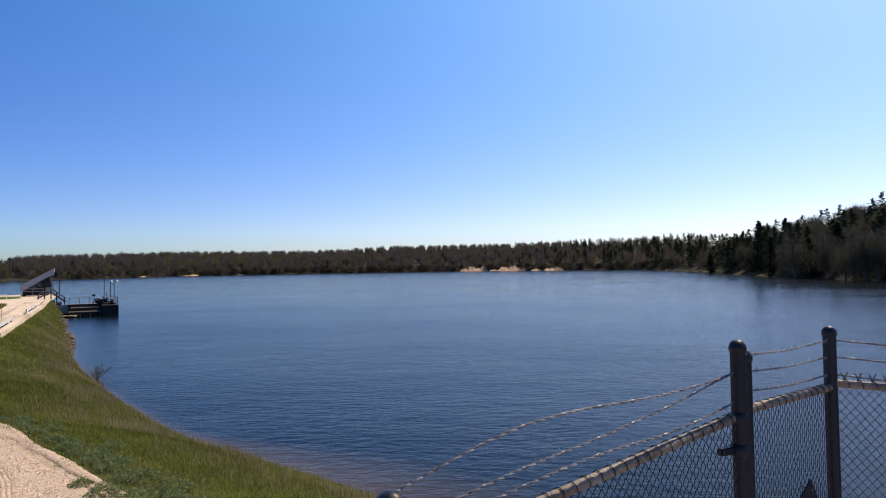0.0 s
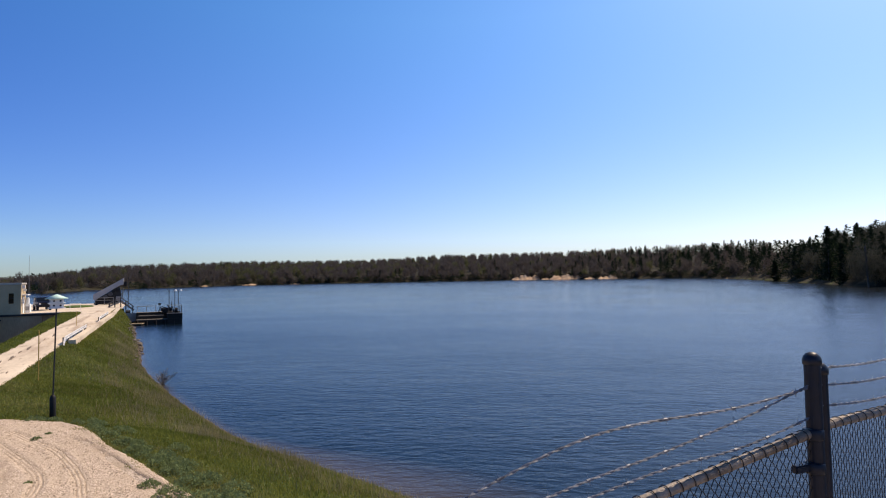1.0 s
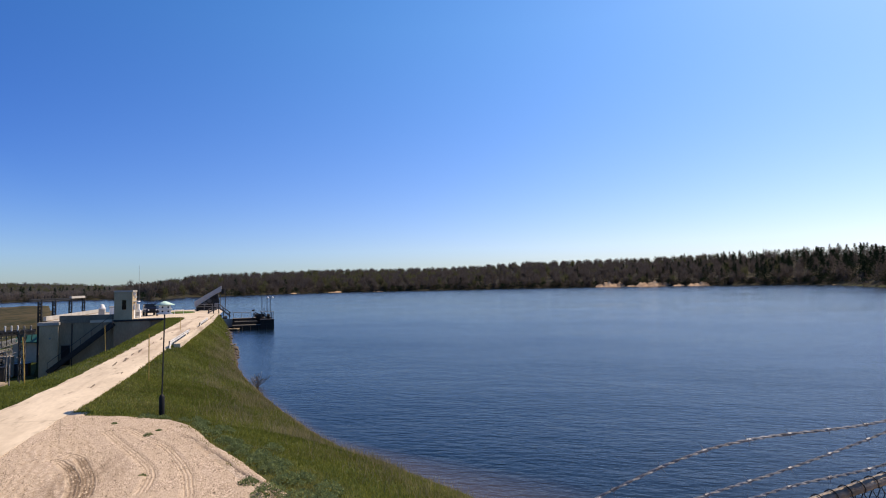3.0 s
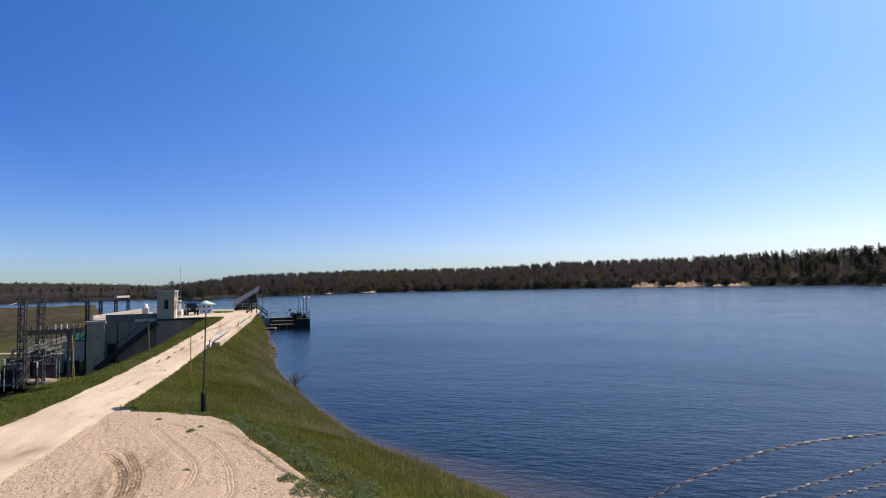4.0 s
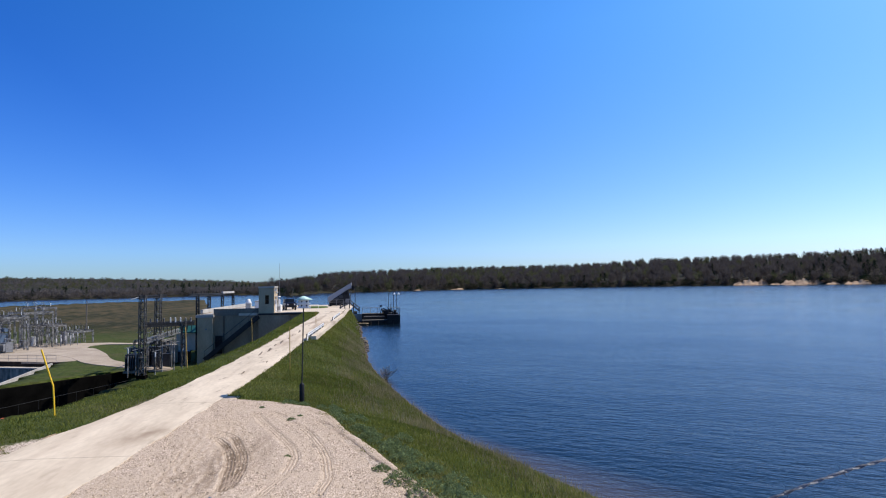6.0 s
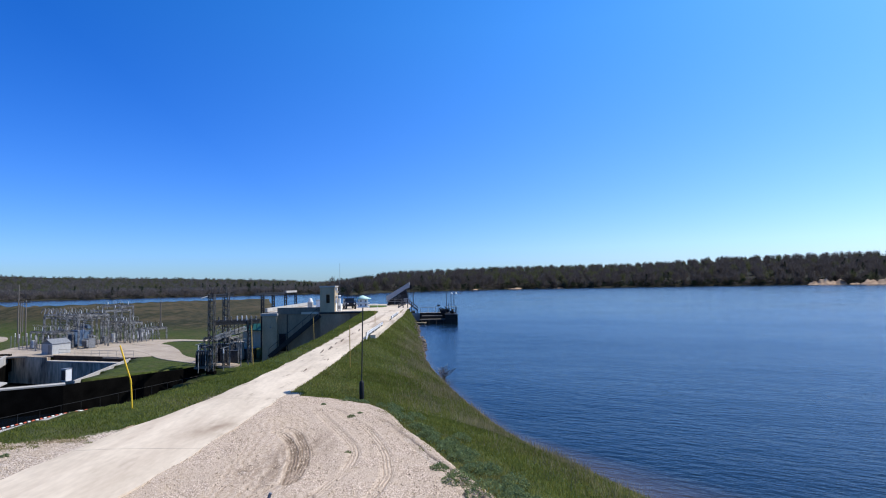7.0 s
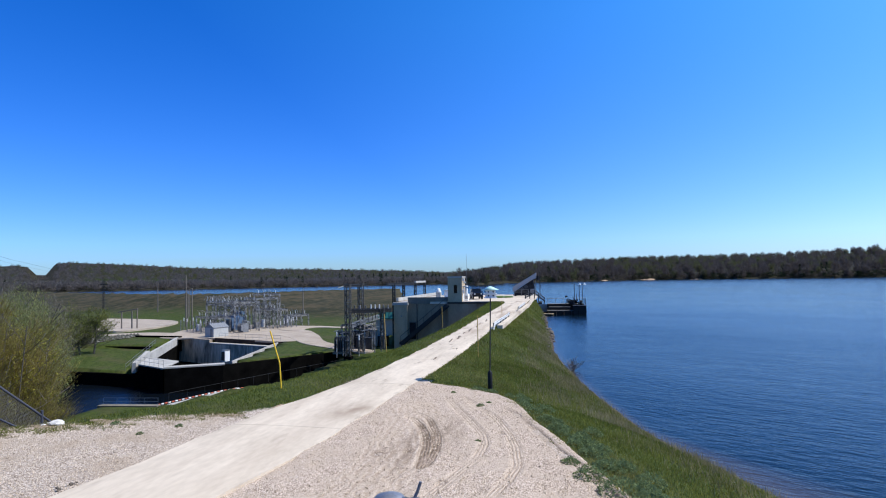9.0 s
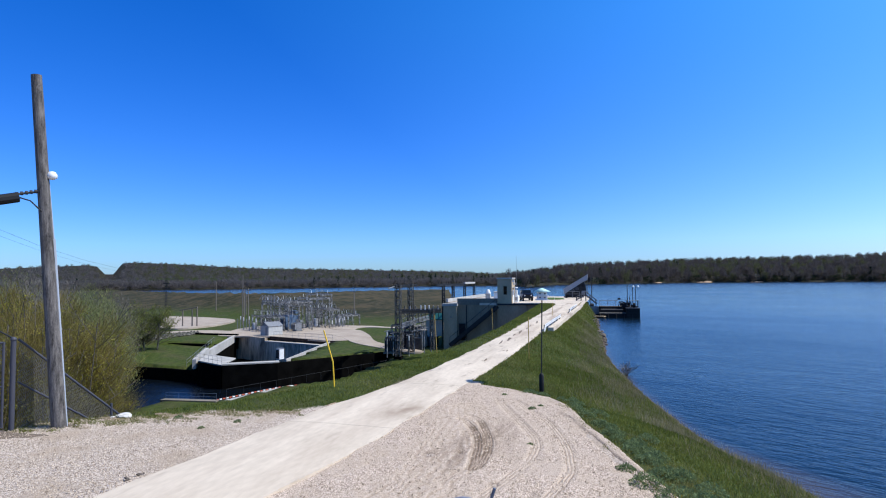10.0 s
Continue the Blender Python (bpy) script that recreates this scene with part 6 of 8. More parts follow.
def guard_rail(s0, s1, label):
    n = max(2, int((s1 - s0) / 2.2))
    o = Vector(P(s0, float(curve_at(ROAD_R, s0)) + 0.08, 0))
    ob = thing("guard_rail", label, "guard rail", o, 0, "road guard rails")
    ends = []
    for k in range(n + 1):
        s = s0 + (s1 - s0) * k / n
        p = Vector(P(s, float(curve_at(ROAD_R, s)) + 0.08, 0)) - o
        ends.append(p)
        part("post", beam(p + Vector((0, 0, -0.2)), p + Vector((0, 0, 0.46)), 0.08, 0.1), WEATHERED_POST, ob)
    bm = bmesh.new()
    side = Vector((UW[0], UW[1], 0))
    prof = [(0.02, 0.29), (0.08, 0.34), (0.03, 0.41), (0.08, 0.48), (0.02, 0.53)]
    rows = []
    step = (ends[1] - ends[0]).normalized()
    # the end bends down to the ground
    full = [ends[0] - step * a + Vector((0, 0, -d)) for a, d in ((0.95, 0.5), (0.8, 0.33), (0.55, 0.14), (0.25, 0.03))] + ends
    for p in full:
        rows.append([bm.verts.new(p + side * (0.06 + a) + Vector((0, 0, z))) for a, z in prof])
    for a, b in zip(rows, rows[1:]):
        for k in range(4):
            bm.faces.new((a[k], a[k + 1], b[k + 1], b[k]))
    bmesh.ops.solidify(bm, geom=bm.faces[:], thickness=0.02)
    part("rail", bm, WHITE_PAINT, ob)
    return ob


guard_rail(42.0, 53.0, "white corrugated guard rail on short posts")
guard_rail(64.0, 73.5, "short white corrugated guard rail on short posts")


FADED_YELLOW = plain("faded_yellow_paint", (0.44, 0.29, 0.075), 0.6)


def marker(s, w, h, lean=(0, 0), bend=(0, 0), label="slim yellow marker pole in the grass"):
    z = float(ground_z(*P(s, w)[:2]))
    ob = thing("marker_pole", label, "marker pole", P(s, w, z), ROAD_YAW, "yellow marker poles")
    mid = (lean[0] * 0.45 + bend[0], lean[1] * 0.45 + bend[1], h * 0.45)
    part("pole", tube([(0, 0, -0.2), (mid[0] * 0.5, mid[1] * 0.5, h * 0.22), mid, (lean[0], lean[1], h)], 0.025 if s < 25 else 0.019, 8), YELLOW if s < 25 else FADED_YELLOW, ob)
    return ob


marker(19.1, -9.47, 1.96, (-0.46, 0.1), (0.12, 0), "bent yellow marker pole in the verge")
marker(29.0, -8.6, 1.9, (-0.14, 0.1), label="leaning yellow marker pole in the verge")
marker(43.2, -8.4, 1.75, (-0.05, 0))
marker(28.4, -3.9, 2.0)
marker(58.7, -5.4, 1.3)

# ---- martin house ----
mz = float(ground_z(*P(21.6, -2.6)[:2]))
mh = thing("birdhouse", "white birdhouse with a pale green roof on a tall pole", "birdhouse", P(21.6, -2.6, mz), ROAD_YAW + 12)
part("pole", bar((-0.02, 0, -0.3), (0.07, 0, 3.0 - mz), 0.022, None, 8), DARK_STEEL, mh)
part("predator_guard", lathe([(0.08, 0.02), (0.085, 0.05), (0.085, 0.60), (0.055, 0.66), (0.03, 0.69)], sides=14), BLACK, mh)
hz = 2.96 - mz
hx = 0.07
body = part("body", box(hx - 0.17, -0.17, hz, hx + 0.17, 0.17, hz + 0.26, 0.01), WHITE_PAINT, mh)
part("tray", box(hx - 0.22, -0.22, hz - 0.03, hx + 0.22, 0.22, hz - 0.003), WHITE_PAINT, body)
part("tray", box(hx - 0.22, -0.22, hz + 0.125, hx + 0.22, 0.22, hz + 0.142), WHITE_PAINT, body)
for sx, sy in ((0, -1), (1, 0), (-1, 0), (0, 1)):
    for i in (-0.085, 0.085):
        for z in (0.06, 0.2):
            c = Vector((hx + sx * 0.171 + (i if sy else 0), sy * 0.171 + (i if sx else 0), hz + z))
            part("entrance", bar(c, c + Vector((sx, sy, 0)) * 0.006, 0.028, None, 10), BLACK, body)
MINT = plain("mint_roof", (0.5, 0.72, 0.63), 0.5, 0, 0.05)
part("roof", lathe([(0.30, hz + 0.262), (0.31, hz + 0.275), (0.05, hz + 0.39), (0.02, hz + 0.40)], at=(hx, 0, 0), sides=8), MINT, mh)

# ---- utility pole by the gate ----
pb = Vector((-18.29, 3.27, 0))
pz = float(ground_z(pb.x, pb.y))
up = thing("utility_pole", "tall leaning weathered wooden pole with a grey conduit", "utility pole", (pb.x, pb.y, pz), 0)
top = Vector((-0.40, -0.62, 9.15))
part("shaft", bar((0.02, 0.03, -0.5), top, 0.185, None, 18, 0.125), material("grey_pole_wood", (0.03, 0.027, 0.025), (0.22, 0.2, 0.18), 2.4, 18.0, 0.85, 0.9, contrast=1.5, stretch=(5, 5, 0.9)), up)
PVC = plain("grey_conduit", (0.33, 0.36, 0.40), 0.5)
side = Vector((0.038, 0.135, 0))
part("conduit", bar(side, side + top * 0.53, 0.05, None, 10), PVC, up)
part("conduit", bar(side + top * 0.53, side + top * 0.7 + Vector((0, -0.03, 0)), 0.03, None, 8), PVC, up)
wh = part("weather_head", lathe([(0.05, 0), (0.12, 0.04), (0.13, 0.12), (0.08, 0.2), (0.02, 0.22)], at=side + top * 0.7 + Vector((0.02, 0.05, 0)), sides=12), WHITE_PAINT, up)
g0 = top * 0.665
part("hook", tube([g0, g0 + Vector((0.02, -0.3, -0.06)), g0 + Vector((0.05, -0.62, -0.14))], 0.03, 6), DARK_STEEL, up)
for k in range(5):
    p = g0 + Vector((0.02, -0.15 - 0.1 * k, -0.02 - 0.025 * k))
    part("shackle", bar(p, p + Vector((0, -0.06, 0.0)), 0.05, None, 8), DARK_STEEL, up)
part("cable_sleeve", bar(g0 + Vector((0.03, -0.55, -0.2)), g0 + Vector((0.2, -2.6, -0.75)), 0.13, None, 10), BLACK, up)
part("cable", tube([g0 + Vector((0.03, -0.55, -0.2)), g0 + Vector((0.1, -0.3, -0.28)), g0 + Vector((0.12, 0.02, -0.62))], 0.02, 6), BLACK, up)
part("cable", tube([g0 + Vector((0.2, -2.6, -0.75)), g0 + Vector((1.2, -14, -2.0)), g0 + Vector((2.0, -24, -1.6))], 0.05, 6), BLACK, up)

# far power lines
ln2 = thing("power_line", "thin power lines crossing the valley", "power line", (-160, 20, 8), 0)
for k in range(2):
    pts = []
    for a, e, r in ((75.3, 1.15, 450), (78.0, 1.9, 380), (81.0, 3.0, 300), (84.5, 4.6, 220), (95, 8.5, 140)):
        pts.append(Vector((-math.sin(radians(a)) * r + 160, math.cos(radians(a)) * r - 20, 3.7 + r * math.tan(radians(e)) - 8 - 2.0 * k)))
    part("wire", tube(pts, 0.045 - 0.015 * k, 4), DARK_STEEL, ln2)
# ---- chain-link fences ----
LINK = material("fence_wire", (0.012, 0.012, 0.013), (0.035, 0.035, 0.036), 3, 30, 0.6, 0.0, 0.0)
POST = material("dark_fence_pipe", (0.005, 0.0085, 0.016), (0.015, 0.024, 0.042), 2.5, 30, 0.4, 0.15, 0.0)
RUSTY = material("rusty_galvanised_rail", (0.13, 0.10, 0.075), (0.31, 0.27, 0.225), 6.0, 60, 0.6, 0.3, 0.2, contrast=1.3)
BARB = material("barbed_wire_steel", (0.04, 0.046, 0.056), (0.30, 0.33, 0.38), 20, 90, 0.5, 0.2, 0.2)
FAR_LINK = material("dull_grey_fence_wire", (0.09, 0.09, 0.088), (0.19, 0.19, 0.185), 3, 30, 0.6, 0.0, 0.0)
ALUMINIUM = material("cast_aluminium_cap", (0.2, 0.2, 0.21), (0.34, 0.34, 0.35), 6, 60, 0.4, 0.2, 0.5)
BLUE_POST = plain("blue_grey_post", (0.065, 0.066, 0.08), 0.5)


def chain_link(p0, p1, top0, top1, bot0, bot1, pitch, r, sides=3, mat=None):
    """Woven zigzag wires in the upright plane from p0 to p1."""
    p0, p1 = Vector((*p0, 0)), Vector((*p1, 0))
    d = (p1 - p0)
    ln = d.length
    d.normalize()
    nrm = Vector((-d.y, d.x, 0))
    vs, fs = [], []
    n = int(ln / pitch)
    for i in range(n):
        x0 = i * pitch
        f = x0 / ln
        hi, lo = top0 + (top1 - top0) * f, bot0 + (bot1 - bot0) * f
        step = pitch * 1.22
        m = int((hi - lo) / step)
        base = len(vs)
        for k in range(m + 1):
            out = ((k + i) % 2) * 2 - 1
            c = p0 + d * (x0 + pitch / 2 + out * pitch * 0.52) + nrm * out * r * 1.3 + Vector((0, 0, hi - k * step))
            for q in range(sides):
                a = q * math.tau / sides
                vs.append(c + d * (math.cos(a) * r) + nrm * (math.sin(a) * r))
        for k in range(m):
            for q in range(sides):
                a, b = base + k * sides + q, base + k * sides + (q + 1) % sides
                fs.append((a, b, b + sides, a + sides))
    return mesh_from("chain_link", vs, fs, mat or LINK)


def dome_post(parent, name, x, y, z0, z1, r, mat, cap=None):
    p = part(name, bar((x, y, z0), (x, y, z1 - r * 1.3), r, None, 20), mat, parent)
    part("dome_cap", lathe([(r * 1.12, z1 - r * 1.6), (r * 1.14, z1 - r * 1.0), (r * 1.0, z1 - r * 0.55), (r * 0.65, z1 - r * 0.15), (r * 0.2, z1), (0.001, z1)], at=(x, y, 0), sides=24), cap or mat, p)
    return p


def barbed_strand(parent, pts, twist=0.0024, gap=0.125):
    """Two twisted wires with four-point barbs."""
    pts = [Vector(p) for p in pts]
    dense = []
    n = len(pts)
    for i in range(n - 1):
        p0, p1, p2, p3 = pts[max(i - 1, 0)], pts[i], pts[i + 1], pts[min(i + 2, n - 1)]
        steps = max(2, int((p2 - p1).length / 0.012))
        for k in range(steps):
            t = k / steps
            dense.append(0.5 * (2 * p1 + (p2 - p0) * t + (2 * p0 - 5 * p1 + 4 * p2 - p3) * t * t + (3 * p1 - p0 - 3 * p2 + p3) * t ** 3))
    dense.append(pts[-1])
    strand = None
    bm = bmesh.new()
    for ph in (0, math.pi):
        path = []
        for i, p in enumerate(dense):
            a = ph + i * 1.15
            path.append(p + Vector((0, 0, 1)) * twist * math.sin(a) + Vector((0.55, -0.8, 0)) * twist * math.cos(a))
        tube(path, 0.0022, 4, bm)
    strand = part("strand", bm, BARB, parent)
    bm = bmesh.new()
    run, last = 0.05, dense[0]
    r = random.Random(len(dense))
    for i in range(1, len(dense) - 1):
        run += (dense[i] - last).length
        last = dense[i]
        if run > gap:
            run = 0
            d = (dense[i + 1] - dense[i - 1]).normalized()
            n1 = d.cross(Vector((0, 0, 1))).normalized()
            n2 = d.cross(n1)
            for k in range(4):
                a = k * math.pi / 2 + r.random() * 0.8
                v = (n1 * math.cos(a) + n2 * math.sin(a) + d * r.uniform(-0.5, 0.5)) * 0.015
                bar(dense[i], dense[i] + v, 0.0013, bm, 4, 0.0005)
            bar(dense[i] - d * 0.006, dense[i] + d * 0.006, 0.0045, bm, 6)
    part("barbs", bm, BARB, strand)["kind"] = "stuff"


near = thing("chain_link_fence", "weathered chain-link fence with three strands of barbed wire", "fence", (0, 0, 1.85), 0)
Z = -1.85
A0 = Vector((0.974, 1.993, 0))
DN = Vector((-0.524, -0.263, 0))


def on_line(k, z):
    v = A0 + DN * k
    return (v.x, v.y, z + Z)


corner, p1, p2, p3, p4, p5 = (1.53, 2.37), (0.974, 1.993), (-0.132, 1.438), (-1.234, 0.859), (-2.30, 0.35), (-3.4, -0.2)
right_end, right_mid = (4.6, 0.9), (3.05, 1.64)
dome_post(near, "corner_post", *corner, 0, 3.44 + Z, 0.0235, POST)
dome_post(near, "post", p1[0] + 0.008, p1[1] + 0.004, 0, 3.44 + Z, 0.0245, POST)
dome_post(near, "gate_post", p1[0] + 0.038, p1[1] + 0.024, 0, 3.405 + Z, 0.024, POST)
dome_post(near, "post", *p2, 0, 3.165 + Z, 0.036, POST)
dome_post(near, "post", *p3, 0, 3.204 + Z, 0.05, POST, ALUMINIUM)
dome_post(near, "post", *p4, 0, 2.75 + Z, 0.036, POST)
dome_post(near, "post", *p5, 0, 2.55 + Z, 0.036, POST)
dome_post(near, "post", *right_mid, 0, 3.42 + Z, 0.033, POST)
dome_post(near, "post", *right_end, 0, 3.42 + Z, 0.033, POST)
part("band", lathe([(0.028, 0), (0.031, 0.004), (0.031, 0.03), (0.028, 0.034)], at=(p1[0], p1[1], 3.165 + Z), sides=20), POST, near)
part("band", lathe([(0.028, 0), (0.031, 0.004), (0.031, 0.03), (0.028, 0.034)], at=(p1[0], p1[1], 3.06 + Z), sides=20), POST, near)
for k in (0, 1):
    bm = box(-0.035, -0.012, -0.012, 0.035, 0.012, 0.012, 0.004)
    bmesh.ops.transform(bm, matrix=Matrix.Translation((p1[0] - 0.05, p1[1] - 0.02, 3.18 - 0.1 * k + Z)) @ Matrix.Rotation(0.46, 4, 'Z'), verts=bm.verts)
    part("rail_end", bm, POST, near)
part("top_rail", bar((*corner, 3.2 + Z), (p1[0] + 0.04, p1[1] + 0.03, 3.2 + Z), 0.0155, None, 12), RUSTY, near)
part("top_rail", bar((*p1, 3.188 + Z), (*p2, 2.985 + Z), 0.0155, None, 14), RUSTY, near)
part("top_rail", bar((*p2, 2.985 + Z), (*p3, 2.985 + Z), 0.0155, None, 12), RUSTY, near)
part("top_rail", bar((*p3, 2.93 + Z), (*p5, 2.4 + Z), 0.0155, None, 12), RUSTY, near)
part("top_rail", bar((*corner, 3.215 + Z), (*right_mid, 3.18 + Z), 0.0155, None, 12), RUSTY, near)
part("top_rail", bar((*right_mid, 3.18 + Z), (*right_end, 3.18 + Z), 0.0155, None, 12), RUSTY, near)
part("mid_rail", bar((corner[0] + 0.1, corner[1] - 0.05, 2.76 + Z), (*right_mid, 2.83 + Z), 0.0155, None, 12), RUSTY, near)
for a, b, ta, tb in ((corner, p1, 3.19, 3.19), (p1, p2, 3.175, 2.97), (p2, p3, 2.97, 2.97), (p3, p5, 2.92, 2.38), (corner, right_mid, 3.21, 3.175), (right_mid, right_end, 3.175, 3.175)):
    part("chain_link", chain_link(a, b, ta + Z + 0.01, tb + Z + 0.01, 0.3, 0.3, 0.0185 if a in (p2, p3, right_mid) else 0.0155, 0.0017), None, near)
# wire ties over the rail, and twisted tips above it
for a, b, ta, tb, tip in ((p1, p2, 3.188, 2.985, 0), (corner, p1, 3.2, 3.2, 0), (corner, right_mid, 3.215, 3.18, 1)):
    n = int((Vector(b) - Vector(a)).length / 0.045)
    for k in range(1, n):
        f = k / n
        c = Vector((a[0] + (b[0] - a[0]) * f, a[1] + (b[1] - a[1]) * f, ta + (tb - ta) * f + Z))
        d = (Vector((b[0], b[1], 0)) - Vector((a[0], a[1], 0))).normalized()
        nn = Vector((-d.y, d.x, 0))
        ring = [c + nn * 0.018 * math.cos(q) + Vector((0, 0, 0.018 * math.sin(q))) + d * 0.004 * q for q in np.linspace(-0.6, 3.8, 8)]
        bm = bmesh.new()
        tube(ring, 0.0017, 4, bm)
        if tip:
            tube([c, c + Vector((0.004, 0, 0.03)), c + d * 0.012 + Vector((0, 0, 0.048))], 0.002, 4, bm)
            tube([c, c + Vector((-0.004, 0, 0.03)), c - d * 0.012 + Vector((0, 0, 0.045))], 0.002, 4, bm)
        part("wire_tie", bm, LINK, near)
barbed_strand(near, [on_line(-0.02, 3.33), on_line(0.55, 3.295), on_line(1.2, 3.285), on_line(1.6, 3.25), on_line(2.11, 3.157)])
barbed_strand(near, [on_line(-0.02, 3.34), on_line(0.5, 3.262), on_line(1.05, 3.196), on_line(1.5, 3.152), on_line(2.11, 3.075)])
barbed_strand(near, [on_line(-0.02, 3.238), on_line(0.5, 3.178), on_line(1.0, 3.153), on_line(1.5, 3.105), on_line(2.11, 3.03)])
for k, (za, zb) in enumerate(((3.39, 3.385), (3.335, 3.32), (3.27, 3.25))):
    m = ((corner[0] + p1[0]) / 2, (corner[1] + p1[1]) / 2, (za + zb) / 2 - 0.012 + Z)
    barbed_strand(near, [(p1[0] + 0.03, p1[1], za + Z), m, (*corner, zb + Z)])
    e = (right_mid[0], right_mid[1], zb - 0.05 + Z)
    m = ((corner[0] + e[0]) / 2, (corner[1] + e[1]) / 2, zb - 0.055 + Z)
    barbed_strand(near, [(*corner, zb + Z), m, e])
barbed_strand(near, [(*p2, 3.14 + Z), (-0.66, 1.17, 3.115 + Z), (*p3, 3.19 + Z), (-1.75, 0.63, 2.94 + Z), (*p4, 2.72 + Z)])
rv = Vector((0.73, 0.68, 0))
part("wire_end", tube([Vector((*p3, 3.165 + Z)) + rv * 0.045, Vector((*p3, 3.205 + Z)) + rv * 0.066, Vector((*p3, 3.228 + Z)) + rv * 0.074], 0.004, 6), BARB, near)
sign = thing("fence_sign", "dark blue sheet-metal sign wired to the fence", "sign", (1.31, 2.216, 2.905), math.degrees(math.atan2(0.377, 0.556)))
part("plate", box(-0.36, -0.035, -0.6, 0.0, -0.03, 0.0), plain("dark_blue_sign", (0.01, 0.014, 0.03), 0.5), sign)
for x in (-0.02, -0.33):
    part("wire_tie", bar((x, -0.04, -0.03), (x, 0.0, -0.03), 0.004), STEEL, sign)
for ob in sign.children:
    ob.matrix_basis = Matrix.Rotation(radians(-32), 4, "Y")
# the gate and the sloping fence by the utility pole
gt = thing("chain_link_gate", "grey chain-link gate with pipe frame", "gate", (-18.75, 2.32, 0), 0)
dome_post(gt, "gate_post", 0, 0, -0.3, 2.36, 0.062, BLUE_POST)
gd = Vector((-0.25, -0.97, 0))
for z in (0.12, 1.12, 2.22):
    part("frame_rail", bar(gd * 0.2 + Vector((0, 0, z)), gd * 4.0 + Vector((0, 0, z)), 0.03), BLUE_POST, gt)
for k in (0.2, 4.0):
    part("frame_rail", bar(gd * k + Vector((0, 0, 0.1)), gd * k + Vector((0, 0, 2.24)), 0.03), BLUE_POST, gt)
part("chain_link", chain_link((gd.x * 0.2, gd.y * 0.2), (gd.x * 4, gd.y * 4), 2.2, 2.2, 0.12, 0.12, 0.042, 0.0062, 3, FAR_LINK), None, gt)
part("sign_plate", box(-0.28, -1.0, 1.35, -0.24, -0.32, 1.62), WHITE_PAINT, gt)
bank = thing("chain_link_fence", "sloping grey chain-link fence beside the wooden pole", "fence", (-18.75, 2.32, 0), 0)
e0, e1 = Vector((-0.1, 0.12, 0)), Vector((-0.95, 2.75, 0))
mid = e0.lerp(e1, 0.9)
part("top_rail", bar(e0 + Vector((0, 0, 2.28)), e1 + Vector((0, 0, -0.2)), 0.03), BLUE_POST, bank)
part("mid_rail", bar(e0 + Vector((0, 0, 1.2)), e0.lerp(e1, 0.66) + Vector((0, 0, -0.1)), 0.025), BLUE_POST, bank)
part("post", bar(mid + Vector((0, 0, -0.7)), mid + Vector((0, 0, 0.2)), 0.035), BLUE_POST, bank)
part("wire_arm", bar(e0 + Vector((0.02, -0.1, 2.3)), e0 + Vector((-0.15, -0.55, 2.62)), 0.02), DARK_STEEL, bank)
part("chain_link", chain_link((e0.x, e0.y), (e1.x, e1.y), 2.26, -0.22, -0.1, -0.75, 0.042, 0.0062, 3, FAR_LINK), None, bank)
# ---- plants ----
def blade_tris(x, y, z, h, lean, width):
    """Grass blades as thin triangles."""
    n = len(x)
    a = rng.random(n) * math.tau
    sx, sy = np.cos(a) * width, np.sin(a) * width
    b = rng.random(n) * math.tau
    tip = np.stack([x + np.cos(b) * lean, y + np.sin(b) * lean, z + h], 1)
    return np.stack([np.stack([x - sx, y - sy, z], 1), np.stack([x + sx, y + sy, z], 1), tip], 1)


def scatter(n, s0, s1, w0, w1, keep):
    s, w = s0 + (s1 - s0) * rng.random(n), w0 + (w1 - w0) * rng.random(n)
    k = keep(s, w)
    s, w = s[k], w[k]
    x, y = s * US[0] + w * UW[0], s * US[1] + w * UW[1]
    return s, w, x, y, ground_z(x, y)


def bank_keep(s, w):
    edge = curve_at(APRON_W, s) + 0.15 * np.sin(s * 3.1) + 0.1 * np.sin(s * 7.7)
    edge = np.where(s > 21.2, curve_at(ROAD_R, s) - 0.02 + 0.02 * np.sin(s * 5.0), edge)
    return (w > edge) & (w < curve_at(SHORE_W, s) - 0.12)


def verge_keep(s, w):
    edge = np.interp(s, [8, 11.5, 13.2, 13.9, 14.8, 15.1, 15.6, 16.6, 18, 20, 22.5, 26, 31, 40, 54, 84, 90], [-20, -17, -14.2, -12.5, -11.6, -10.3, -9.1, -8.3, -7.95, -7.6, -7.4, -7.2, -7.05, -6.9, -7.0, -7.2, -8.0]) + 0.12 * np.sin(s * 2.7)
    return (w < edge) & (w > curve_at(LEFT_W, s) - 1.6)


GRASS = leafy("grass_blades", (0.082, 0.106, 0.018), (0.235, 0.25, 0.062), 0.45)
DRY = leafy("dry_stalks", (0.17, 0.145, 0.075), (0.40, 0.345, 0.19), 0.4)
SAGE = leafy("grey_green_weeds", (0.11, 0.15, 0.062), (0.25, 0.31, 0.145), 0.4)
YELLOW_GREEN = leafy("fresh_willow_leaves", (0.19, 0.175, 0.028), (0.38, 0.34, 0.066), 0.45)
OLIVE = leafy("olive_twigs", (0.14, 0.13, 0.03), (0.32, 0.285, 0.07), 0.4)
GREEN_LEAF = leafy("fresh_green_leaves", (0.10, 0.115, 0.028), (0.22, 0.235, 0.065), 0.4)
SHOOT = leafy("young_willow_shoots", (0.13, 0.10, 0.035), (0.30, 0.235, 0.075), 0.35)
BARK = material("grey_bark", (0.07, 0.06, 0.047), (0.18, 0.155, 0.125), 2, 25, 0.9, 0.5, stretch=(4, 4, 0.6))

